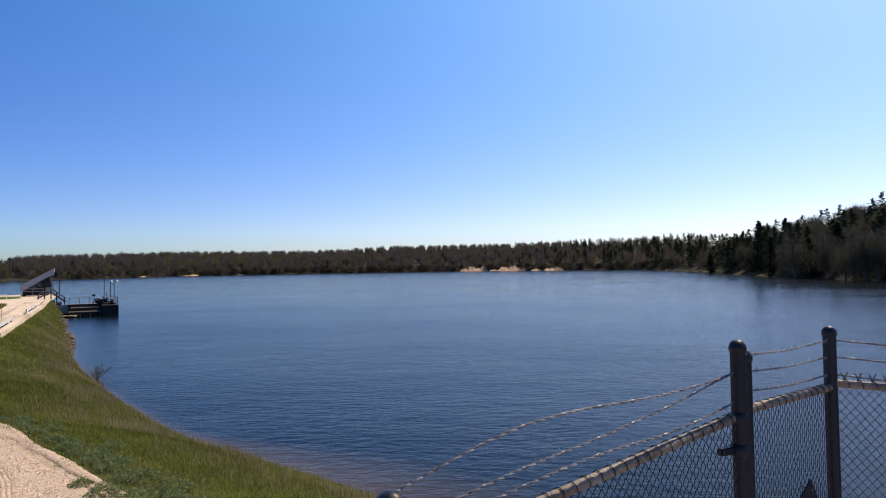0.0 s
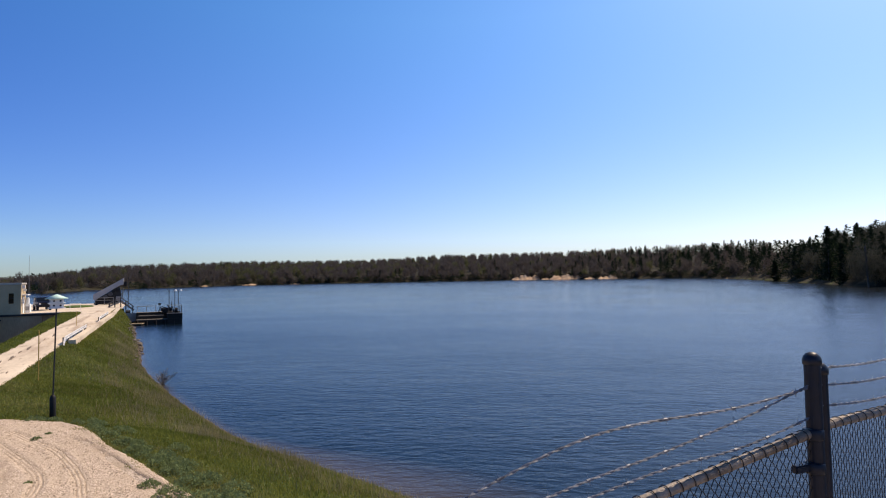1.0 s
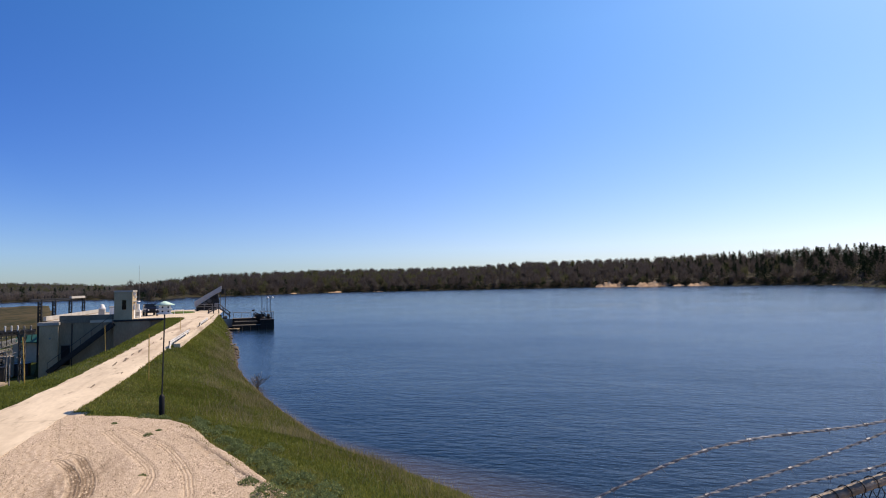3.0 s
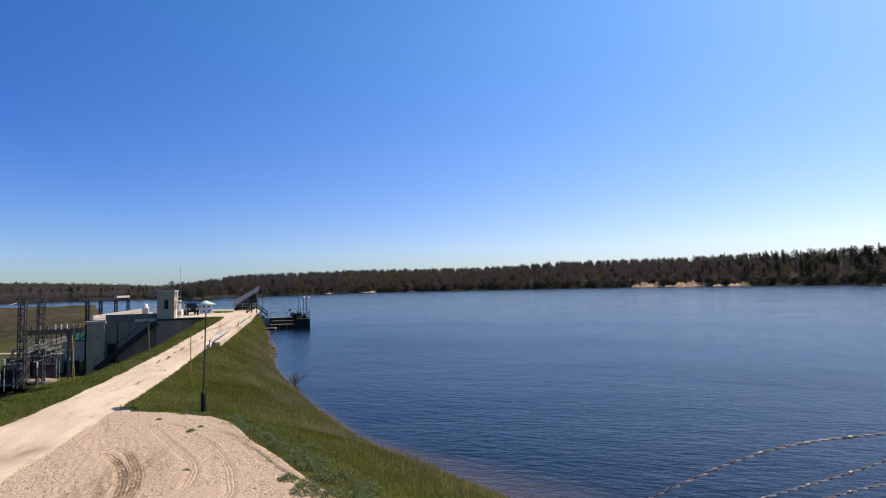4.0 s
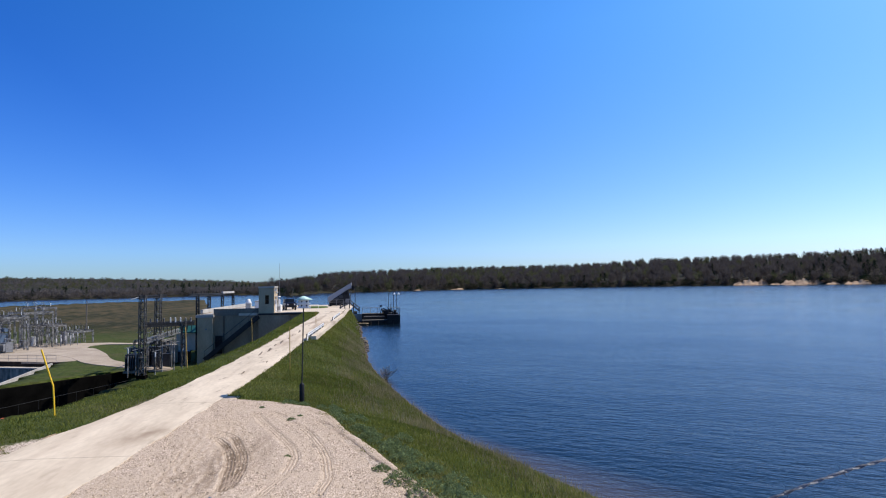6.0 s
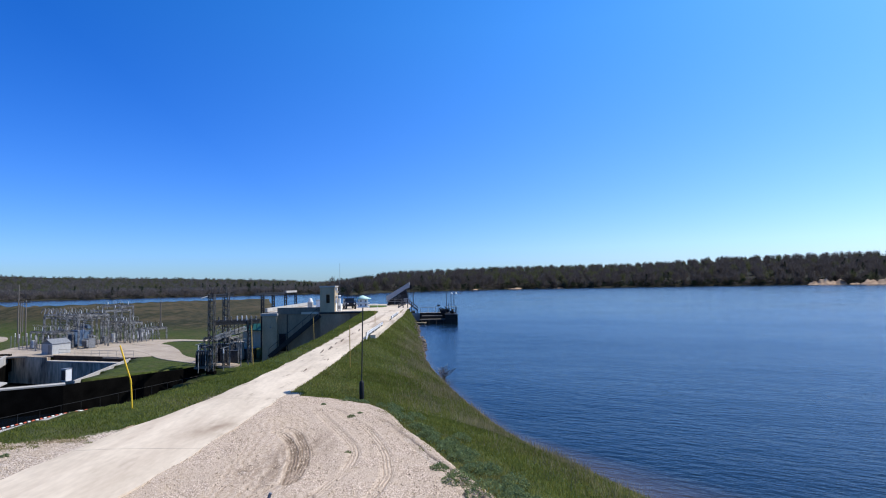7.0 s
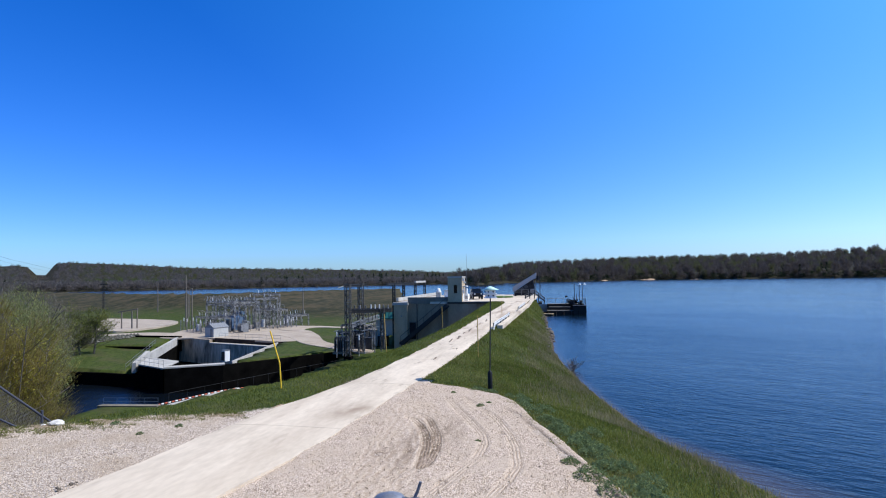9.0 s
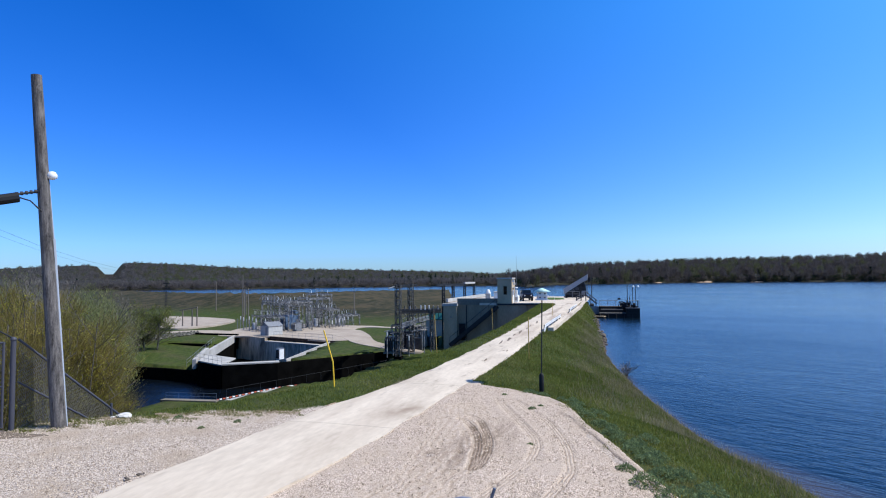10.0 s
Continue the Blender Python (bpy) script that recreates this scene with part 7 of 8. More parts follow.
STRAW = leafy("straw_green_grass", (0.12, 0.118, 0.036), (0.30, 0.285, 0.105), 0.4)
grass, straw = [], []
for n, s0, s1, keep, hh in ((160000, 9, 30, bank_keep, 0.065), (80000, 30, 60, bank_keep, 0.085), (30000, 60, 92, bank_keep, 0.11)):
    s, w, x, y, z = scatter(n, s0, s1, -5.2, 7, keep)
    clump = 0.6 + 0.5 * (waves(x, y, 0.35) + 1) / 2 + 0.5 * (waves(x, y, 1.3, 4) + 1) / 2
    h = hh * clump * (0.5 + rng.random(len(x)))
    b = blade_tris(x, y, z - 0.01, h, h * 0.5, 0.006 + 0.00035 * s)
    faded = rng.random(len(x)) < np.clip(0.3 + 0.5 * waves(x, y, 0.9, 7) + 0.35 * waves(x, y, 2.6, 3), 0.03, 0.85)
    grass.append(b[~faded])
    straw.append(b[faded])
tagged(new("bank_grass", soup("bank_grass", np.concatenate(grass), GRASS)), "short green spring grass on the lake bank", "grass", kind="stuff")
tagged(new("faded_grass", soup("faded_grass", np.concatenate(straw), STRAW)), "straw-tinted patches of grass on the lake bank", "grass", kind="stuff")
grass = []
for n, s0, s1, hh in ((60000, 10, 30, 0.07), (35000, 30, 62, 0.09), (16000, 62, 88, 0.12)):
    s, w, x, y, z = scatter(n, s0, s1, -16, -6.8, verge_keep)
    h = hh * (0.5 + rng.random(len(x))) * (0.7 + 0.6 * (waves(x, y, 0.5) + 1) / 2)
    grass.append(blade_tris(x, y, z - 0.01, h, h * 0.5, 0.006 + 0.00035 * s))
tagged(new("verge_grass", soup("verge_grass", np.concatenate(grass), GRASS)), "short green grass on the road verge", "grass", kind="stuff")
s, w, x, y, z = scatter(300000, 8, 62, -4.5, 8, lambda s, w: bank_keep(s, w) & (rng.random(len(s)) < np.clip((w - curve_at(APRON_W, s)) / (curve_at(SHORE_W, s) - curve_at(APRON_W, s)) * 1.15 - 0.36, 0, 0.8) * (0.22 + 0.6 * (np.sin(s * 0.9 + w * 0.7) + np.sin(w * 2.3 - s * 0.4) > 0.1))))
h = 0.08 + 0.28 * rng.random(len(x)) ** 2
tagged(new("dry_weeds", soup("dry_weeds", blade_tris(x, y, z, h, h * 0.35, 0.004 + 0.0002 * s), DRY)), "dry brown weed stalks on the lake bank", "weeds", kind="stuff")


def lip(s):
    """The w at which the gravel beside the road gives way to the verge."""
    return np.interp(s, [8, 11.5, 13.2, 13.9, 14.8, 15.1, 15.5], [-19, -16.5, -14.0, -12.3, -11.3, -10.0, -9.0])


# ragged tufts where the verge thins out onto the gravel
tufts = []
for n, spread, tall in ((150, 0.05, 0.05), (60, 0.10, 0.08)):
    s0 = 11.5 + 4.0 * rng.random(n)
    w0 = lip(s0) + 2.2 * rng.random(n) ** 2 - 0.15
    s = np.repeat(s0, 60) + rng.normal(0, spread, n * 60)
    w = np.repeat(w0, 60) + rng.normal(0, spread * 1.6, n * 60)
    x, y = s * US[0] + w * UW[0], s * US[1] + w * UW[1]
    h = tall * (0.4 + rng.random(n * 60))
    tufts.append(blade_tris(x, y, ground_z(x, y) - 0.005, h, h * 0.7, 0.007))
half = [t[: len(t) // 3] for t in tufts]
tagged(new("verge_tufts", soup("verge_tufts", np.concatenate([t[len(t) // 3:] for t in tufts]), GRASS)), "sparse green grass tufts at the gravel edge", "grass", kind="stuff")
tagged(new("dead_tufts", soup("dead_tufts", np.concatenate(half), DRY)), "dry straw-coloured tufts at the gravel edge", "grass", kind="stuff")


def weed_clump(s, w, size, mat=None, name="weed", label="low grey-green weed on the gravel"):
    """A low leafy plant."""
    x, y, _ = P(s, w)
    z = float(ground_z(x, y))
    n = int(120 + 1500 * size)
    a, r = rng.random(n) * math.tau, size * np.sqrt(rng.random(n))
    h = size * 0.55 * (1.1 - (r / size) ** 2) * (0.4 + 0.8 * rng.random(n))
    c = np.stack([r * np.cos(a), r * np.sin(a), h], 1)
    t = c[:, None, :] + rng.normal(0, 1, (n, 3, 3)) * (0.012 + 0.018 * size)
    ob = thing(name, label, "plant", (x, y, z), 0, "gravel weeds")
    part("leaves", soup("leaves", t, mat or SAGE), None, ob)
    m = 14
    q = rng.random(m) * math.tau
    ends = np.stack([np.cos(q) * size * 0.6, np.sin(q) * size * 0.6, np.full(m, size * 0.4)], 1)
    base = rng.normal(0, 0.01, (m, 2, 3)) * np.array((1, 1, 0.2))
    part("stems", soup("stems", np.concatenate([base, ends[:, None, :]], 1), OLIVE), None, ob)
    return ob


for s, w, k in ((13.4, -2.0, 0.08), (17.2, -2.4, 0.13), (17.6, -2.2, 0.09), (12.2, 0.0, 0.2), (11.4, 0.35, 0.34), (10.7, 0.8, 0.4), (10.2, 1.25, 0.42), (9.7, 1.6, 0.35), (18.7, -1.7, 0.2), (13.0, 0.45, 0.32), (14.0, 0.2, 0.3), (15.0, -0.2, 0.28), (15.9, -0.55, 0.26), (16.8, -0.9, 0.3), (17.6, -1.2, 0.24), (13.6, 0.7, 0.26), (12.4, 1.0, 0.3), (11.6, 1.4, 0.34), (15.6, 0.6, 0.3), (19.6, -2.4, 0.16), (20.3, -3.2, 0.14), (19.0, -3.5, 0.1),
               (13.9, -11.6, 0.13), (13.0, -10.2, 0.08), (14.0, -13.6, 0.16), (13.8, -9.7, 0.1)):
    weed_clump(s, w, k)


for k in range(46):
    s = 9.5 + 10.5 * rng.random()
    weed_clump(s, float(curve_at(APRON_W, s)) + 0.2 + 0.75 * rng.random(), 0.12 + 0.16 * rng.random(), label="low grey-green weed along the gravel edge")


def bare_bush(s, w, size, label, name="bush", twigs=60):
    x, y, _ = P(s, w)
    z = max(float(ground_z(x, y)), LAKE - 0.3)
    ob = thing(name, label, "bush", (x, y, z), 0)
    bm = bmesh.new()
    r = random.Random(int(s * 10))
    for k in range(twigs):
        a, e = r.random() * math.tau, 0.5 + r.random() * 0.9
        d = Vector((math.cos(a) * math.cos(e), math.sin(a) * math.cos(e), math.sin(e))) * size * (0.5 + 0.6 * r.random())
        m = d * 0.5 + Vector((r.gauss(0, 0.06), r.gauss(0, 0.06), 0.05)) * size
        tube([(0, 0, 0), m, d], 0.006 * size + 0.003, 3, bm)
        for _ in range(2):
            tube([m, m + (d - m) * 0.6 + Vector((r.gauss(0, 0.15), r.gauss(0, 0.15), r.gauss(0, 0.1))) * size], 0.004 * size + 0.003, 3, bm)
    part("branches", bm, TWIG_BARK, ob)
    return ob


TWIG_BARK = material("pale_twig_bark", (0.12, 0.10, 0.08), (0.26, 0.22, 0.18), 2, 25, 0.9, 0.3)
bare_bush(38.0, 0.75, 0.95, "bare twiggy bush at the water's edge", twigs=34)

# stones along the waterline
ROCK = material("shore_rock", (0.045, 0.037, 0.029), (0.14, 0.117, 0.092), 2, 14, 0.9, 0.5, spread=0.5)


def rock_mesh(seed):
    bm = bmesh.new()
    bmesh.ops.create_icosphere(bm, subdivisions=2, radius=1)
    r = random.Random(seed)
    for v in bm.verts:
        q = 0.8 + 0.35 * noise.noise(v.co * 1.3 + Vector((seed * 3.1, 0, 0)))
        v.co = Vector((v.co.x * q * 1.2, v.co.y * q * 0.9, v.co.z * q * 0.6))
    me = bpy.data.meshes.new("rock")
    bm.to_mesh(me)
    bm.free()
    me.materials.append(ROCK)
    return me


ROCKS = [rock_mesh(k) for k in range(6)]
for k in range(110):
    s = 44 + 44 * rng.random() ** 0.8
    w = float(curve_at(SHORE_W, s)) + rng.normal(-0.15, 0.25)
    x, y, _ = P(s, w)
    ob = tagged(new("rock", ROCKS[k % 6]), "brown-grey stone at the lake edge", "rock", "shore stones")
    q = 0.07 + 0.2 * rng.random() ** 2
    ob.matrix_basis = Matrix.Translation((x, y, float(ground_z(x, y)) + q * 0.2)) @ Matrix.Rotation(rng.random() * 6, 4, 'Z') @ Matrix.Scale(q, 4)
for s, w, q in ((62, -0.8, 0.5), (59, -0.65, 0.4)):
    x, y, _ = P(s, w)
    ob = tagged(new("rock", ROCKS[int(s) % 6]), "pale larger stone at the edge", "rock", "shore stones")
    ob.matrix_basis = Matrix.Translation((x, y, max(float(ground_z(x, y)), LAKE) + q * 0.15)) @ Matrix.Rotation(s, 4, 'Z') @ Matrix.Scale(q, 4)
# pale lumps of broken concrete at the lip of the gravel
LUMP = [m.copy() for m in ROCKS[:3]]
for m in LUMP:
    m.materials.clear()
    m.materials.append(material("pale_broken_concrete", (0.42, 0.39, 0.34), (0.78, 0.74, 0.68), 4, 30, 0.9, 0.3))
for k, (s, w, q) in enumerate(((13.62, -13.1, 0.2), (13.9, -13.55, 0.12), (13.5, -13.4, 0.08))):
    x, y, _ = P(s, w)
    ob = tagged(new("concrete_lump", LUMP[k]), "pale lump of broken concrete at the gravel edge", "rubble")
    ob.matrix_basis = Matrix.Translation((x, y, float(ground_z(x, y)) + q * 0.3)) @ Matrix.Rotation(s, 4, 'Z') @ Matrix.Scale(q, 4)


def rubble(n, s0, s1, w0, w1):
    """Loose broken stones, joined."""
    s, w, x, y, z = scatter(n, s0, s1, w0, w1, lambda s, w: s == s)
    k = 0.25 + 0.35 * rng.random(n) ** 2
    oct_v = np.array(((1, 0, 0), (0, 1, 0), (-1, 0, 0), (0, -1, 0), (0, 0, 0.7), (0, 0, -0.5)))
    v = oct_v[None] * (0.7 + 0.6 * rng.random((n, 6, 1))) * k[:, None, None] + np.stack([x, y, z + 0.1], 1)[:, None, :]
    f = np.array(((0, 1, 4), (1, 2, 4), (2, 3, 4), (3, 0, 4), (1, 0, 5), (2, 1, 5), (3, 2, 5), (0, 3, 5)))
    return v[:, f].reshape(-1, 3, 3)


STONES = material("pale_riprap", (0.035, 0.035, 0.026), (0.16, 0.15, 0.125), 2, 14, 0.9, 0.3, spread=0.8)
tagged(new("riprap", soup("riprap", rubble(300, 90, 106, -86, -80.5), STONES)), "pale broken riprap on the slope beside the terraces", "riprap", kind="stuff")


def tree(x, y, z, h, width, leaf_mat, label, name="tree", leaves=2600, leaf=0.11, base=0.1, limbs=26, upright=1.0, trunk_r=0.12, stems=1, twigs=0):
    """A trunk with limbs and a crown of loose small leaves along the twigs."""
    ob = thing(name, label, "tree" if name == "tree" else "shrub", (x, y, z), rng.random() * 360)
    bm = bmesh.new()
    r = random.Random(int(x * 31 + y * 17))
    tips = []
    for st in range(stems):
        off = Vector((r.gauss(0, 0.12 * width), r.gauss(0, 0.12 * width), 0)) if stems > 1 else Vector((0, 0, 0))
        lean = Vector((r.gauss(0, 0.12 * width), r.gauss(0, 0.12 * width), h * (0.8 + 0.2 * r.random())))
        tube([off, off + lean * 0.35 + Vector((r.gauss(0, 0.05 * h), r.gauss(0, 0.05 * h), 0)), off + lean * 0.7, off + lean], trunk_r / stems ** 0.5, 6, bm)
        for k in range(limbs // stems):
            f = base + (0.95 - base) * r.random()
            p = off + lean * f
            a = r.random() * math.tau
            ln = width * 0.55 * (1.15 - 0.7 * f) * (0.5 + 0.7 * r.random())
            q = p + Vector((math.cos(a) * ln, math.sin(a) * ln, ln * upright * (0.3 + 0.7 * r.random())))
            m = p.lerp(q, 0.5) + Vector((0, 0, -0.04 * ln))
            tube([p, m, q], 0.012 + trunk_r * 0.16 * (1 - f), 4, bm)
            tips.append((p, q))
            for _ in range(3):
                e = m.lerp(q, r.random()) 
                t = e + Vector((r.gauss(0, 0.3), r.gauss(0, 0.3), 0.15 + abs(r.gauss(0, 0.3)))) * ln * 0.7
                tube([e, t], 0.008 + trunk_r * 0.05, 3, bm)
                tips.append((e, t))
    part("trunk", bm, BARK, ob)
    a = np.array([p for p, _ in tips])
    b = np.array([q for _, q in tips])
    i = rng.integers(0, len(a), leaves)
    f = 0.25 + 0.8 * rng.random((leaves, 1))
    c = a[i] + (b[i] - a[i]) * f + rng.normal(0, 0.035 * width, (leaves, 3))
    t = c[:, None, :] + rng.normal(0, 1, (leaves, 3, 3)) * leaf * (0.6 + 0.8 * rng.random((leaves, 1, 1)))
    part("crown", soup("crown", t, leaf_mat), None, ob)
    if twigs:
        # fine upright shoots along every limb
        i = rng.integers(0, len(a), twigs)
        c = a[i] + (b[i] - a[i]) * rng.random((twigs, 1)) + rng.normal(0, 0.05 * width, (twigs, 3))
        way = np.stack([c[:, 0], c[:, 1], np.full(twigs, 0.55 * width)], 1) + rng.normal(0, 0.12 * width, (twigs, 3))
        way *= ((0.25 + 0.45 * rng.random(twigs)) / np.linalg.norm(way, axis=1))[:, None]
        q = rng.random(twigs) * math.tau
        side = np.stack([np.cos(q), np.sin(q), 0 * q], 1) * 0.009
        part("fine_growth", soup("fine_growth", np.stack([c - side, c + side, c + way], 1), SHOOT), None, ob)["kind"] = "stuff"
    return ob


def at_px(az, d):
    return -math.sin(radians(az)) * d, math.cos(radians(az)) * d


def thin_tree(azc, d, h, width, mat, label, n=7000):
    """A slim riverside tree: pale forked trunk, rising limbs, a haze of fine twigs."""
    x, y = at_px(azc, d)
    ob = thing("tree", label, "tree", (x, y, float(ground_z(x, y)) - 0.2), rng.random() * 360, "riverside trees")
    bm = bmesh.new()
    top = Vector((rng.normal(0, 0.3), rng.normal(0, 0.3), h * 0.92))
    tube([(0, 0, 0), top * 0.35 + Vector((0.12, 0, 0)), top * 0.7, top * 0.9], 0.06, 6, bm)
    for k in range(14):
        p = top * (0.25 + 0.6 * rng.random())
        a, ln = rng.random() * math.tau, width * (0.2 + 0.2 * rng.random())
        q = p + Vector((math.cos(a) * ln, math.sin(a) * ln, ln * (0.9 + 0.8 * rng.random())))
        tube([p, p.lerp(q, 0.5), q], 0.03, 4, bm)
    part("trunk", bm, OAK_BARK, ob)
    part("crown", soup("crown", twig_crown(n, h, width, h * 0.1, 0.4, 0.05, 0.5, 0.8), mat), None, ob)


GREY_TWIG = leafy("grey_riverside_twigs", (0.13, 0.115, 0.095), (0.30, 0.265, 0.21), 0.4)
PALE_BUD = leafy("pale_budding_twigs", (0.15, 0.165, 0.06), (0.32, 0.33, 0.13), 0.45)
for k in range(30):
    azz = 75.2 + 12.0 * (k + rng.random()) / 30
    d = 56 + 40 * rng.random()
    x, y = at_px(azz, d)
    topel = float(np.interp(azz, [75, 76, 78, 80, 84, 88], [-0.9, 0.0, 0.3, 0.8, 0.9, 0.6])) - 0.9 * rng.random()
    h = max(4.0, 3.7 + d * math.tan(radians(topel)) - float(ground_z(x, y)))
    pale = rng.random() < (0.75 if azz < 79 else 0.3)
    thin_tree(azz, d, h, 0.42 * h, PALE_BUD if pale else GREY_TWIG, "slim tree in pale green bud by the river" if pale else "slim bare grey tree by the river")


# willow scrub behind the sloping fence
for k in range(28):
    azz = 76.9 + 9.0 * rng.random()
    d = 27 + 17 * rng.random()
    x, y = at_px(azz, d)
    z = float(ground_z(x, y))
    top = 3.7 - d * math.tan(radians(np.interp(azz, [76.5, 77.2, 78.5, 80, 83, 89], [3.6, 2.6, 1.9, 1.4, 1.4, 1.8]))) - rng.random() * 0.9
    h = max(2.5, top - z)
    mat = (YELLOW_GREEN, OLIVE, OLIVE, YELLOW_GREEN)[k % 4]
    tree(x, y, z, h, 0.38 * h, mat, "yellow-green budding willow scrub below the bank", "willow_shrub", 12500, 0.026, 0.02, 72, 1.3, 0.05, 6, 8000)
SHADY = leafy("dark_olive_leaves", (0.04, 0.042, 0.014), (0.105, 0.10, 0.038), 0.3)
for s, w, h in ((72.5, -70.5, 3.2), (75.0, -73.0, 3.8), (78.5, -76.5, 4.2), (82.0, -78.5, 4.4), (86.0, -81.5, 4.6), (90.0, -84.0, 4.6), (94.5, -87.0, 4.4), (99.0, -90.0, 4.0), (84.0, -86.0, 5.6), (91.0, -92.0, 6.0)):
    x, y, _ = P(s, w)
    tree(x, y, float(ground_z(x, y)), h, 1.1 * h, SHADY, "dark olive riverside shrub on the far bank", "riverside_shrub", 6000, 0.06, 0.02, 60, 0.7, 0.07, 4)
for azz, d, topel, mat, n in ((70.0, 112, -2.7, GREEN_LEAF, 2600), (72.2, 108, -2.4, GREEN_LEAF, 2600), (72.0, 116, -2.9, BUD_MAT, 1800), (71.0, 112, -3.4, BUD_MAT, 1600), (86.0, 60, 0.3, PINE_MAT, 2600), (87.5, 72, 1.4, PINE_MAT, 2600), (70.2, 122, -2.9, BUD_MAT, 3200), (71.4, 118, -2.6, BUD_MAT, 3600)):
    x, y = at_px(azz + 2.4, d)
    z = float(ground_z(x, y))
    h = 3.7 + d * math.tan(radians(topel)) - z
    tree(x, y, z, max(h, 3), (0.55 if d < 100 else 1.0) * max(h, 3), mat, {"fresh_green_leaves": "tree in fresh green leaf by the river", "pine_needles": "dark green pine by the river"}.get(mat.name, "thin tree in first bud by the river"), "tree", int(n * 3.4), 0.055, 0.15, 60, 1.0, 0.14)
# ---- loose gravel turnout with tyre tracks ----
def smooth_line(pts, n=10):
    p = np.array(pts, float)
    q = np.vstack([2 * p[0] - p[1], p, 2 * p[-1] - p[-2]])
    out = []
    for i in range(1, len(q) - 2):
        for t in np.linspace(0, 1, n, endpoint=False):
            a, b, c, d = q[i - 1:i + 3]
            out.append(0.5 * (2 * b + (c - a) * t + (2 * a - 5 * b + 4 * c - d) * t * t + (3 * b - a - 3 * c + d) * t ** 3))
    return np.array(out + [p[-1]])


def line_offset(s, w, pts):
    """Distance across and along a line, in metres."""
    best, side, along = np.full(s.shape, 1e9), np.zeros(s.shape), np.zeros(s.shape)
    run = 0.0
    for a, b in zip(pts, pts[1:]):
        d = b - a
        ln = np.hypot(*d)
        t = np.clip(((s - a[0]) * d[0] + (w - a[1]) * d[1]) / ln ** 2, 0, 1)
        dx, dy = s - a[0] - t * d[0], w - a[1] - t * d[1]
        q = np.hypot(dx, dy)
        sg = np.sign(dx * d[1] - dy * d[0])
        k = q < best
        best, side, along = np.where(k, q, best), np.where(k, sg * q, side), np.where(k, run + t * ln, along)
        run += ln
    return best, side, along


TRACK_A = smooth_line([(18.0, -3.5), (16.2, -2.8), (13.9, -1.95), (12.5, -1.85), (11.2, -2.1), (9.2, -2.6)])
TRACK_B = smooth_line([(18.3, -3.1), (17.0, -2.45), (15.6, -1.8), (13.7, -1.27), (12.5, -1.08), (11.4, -1.07), (9.2, -1.6)])
RUT_A = smooth_line([(15.4, -4.06), (15.1, -3.83), (14.25, -3.43), (13.2, -3.13), (12.2, -2.97), (11.4, -2.87)])
RUT_B = smooth_line([(15.9, -3.95), (15.45, -3.58), (14.5, -3.23), (13.6, -2.96), (12.7, -2.81), (12.0, -2.78), (11.5, -2.8)])
TRACK_C = smooth_line([(10.6, -3.3), (11.5, -2.95), (11.66, -2.42), (11.88, -2.02), (12.3, -1.7)])
ARC = smooth_line([(16.8, -4.3), (15.5, -4.0), (13.76, -3.83), (12.1, -3.63), (10.3, -3.6), (8.6, -3.8)])
LIP = smooth_line([(18.8, -2.65), (17.2, -1.81), (16.3, -1.32), (15.06, -0.87), (14.0, -0.54), (13.0, -0.21), (12.24, 0.12), (10.8, 0.6), (9.0, 1.2)])
as_, aw_ = np.meshgrid(np.arange(8.0, 21.6, 0.037), np.arange(-6.9, 1.6, 0.037), indexing='ij')
ax, ay = as_ * US[0] + aw_ * UW[0], as_ * US[1] + aw_ * UW[1]
az_ = ground_z(ax, ay) + 0.025
grain = rng.random(ax.shape)
lump = 0.014 * waves(ax, ay, 0.45, 3) + 0.006 * waves(ax, ay, 0.16, 5) + 0.009 * (grain ** 3)
moist = np.zeros(ax.shape)
marks = {}
for nm, ln_, half in (("track_a", TRACK_A, 0.14), ("track_b", TRACK_B, 0.14), ("track_c", TRACK_C, 0.10), ("arc", ARC, 0.5), ("rut_a", RUT_A, 0.12), ("rut_b", RUT_B, 0.12)):
    q, sd, al = line_offset(as_, aw_, ln_)
    marks[nm] = np.clip(sd, -0.8, 0.8)
    if nm == "arc":
        continue
    m = np.clip((half - q) / 0.04, 0, 1)
    deep = 0.016 if nm.startswith("rut") else 0.008
    lump = lump * (1 - m) - deep * m + deep * 0.6 * np.exp(-((q - half - 0.04) / 0.04) ** 2)
    if nm.startswith("rut"):
        moist = np.maximum(moist, m * np.clip(0.62 + 0.5 * waves(as_ * 0.4, aw_, 0.12, 1), 0.0, 0.9) * np.clip((al - 0.3) / 0.5, 0, 1))
q, sd, al = line_offset(as_, aw_, LIP)
broken = np.clip((17.2 - as_) / 1.2, 0, 1)
lump += 0.012 * np.exp(-((sd - 0.14) / 0.09) ** 2) * (0.5 + 0.5 * waves(ax, ay, 0.3, 1)) - 0.10 * broken * np.exp(-((sd + 0.02) / 0.08) ** 2) * np.clip(0.6 + 0.6 * waves(as_, aw_, 0.6, 3), 0, 1)
moist = np.maximum(moist, 0.97 * broken * np.exp(-((sd + 0.02) / 0.085) ** 2) * np.clip(0.75 + 0.6 * waves(as_, aw_, 0.6, 3), 0, 1))
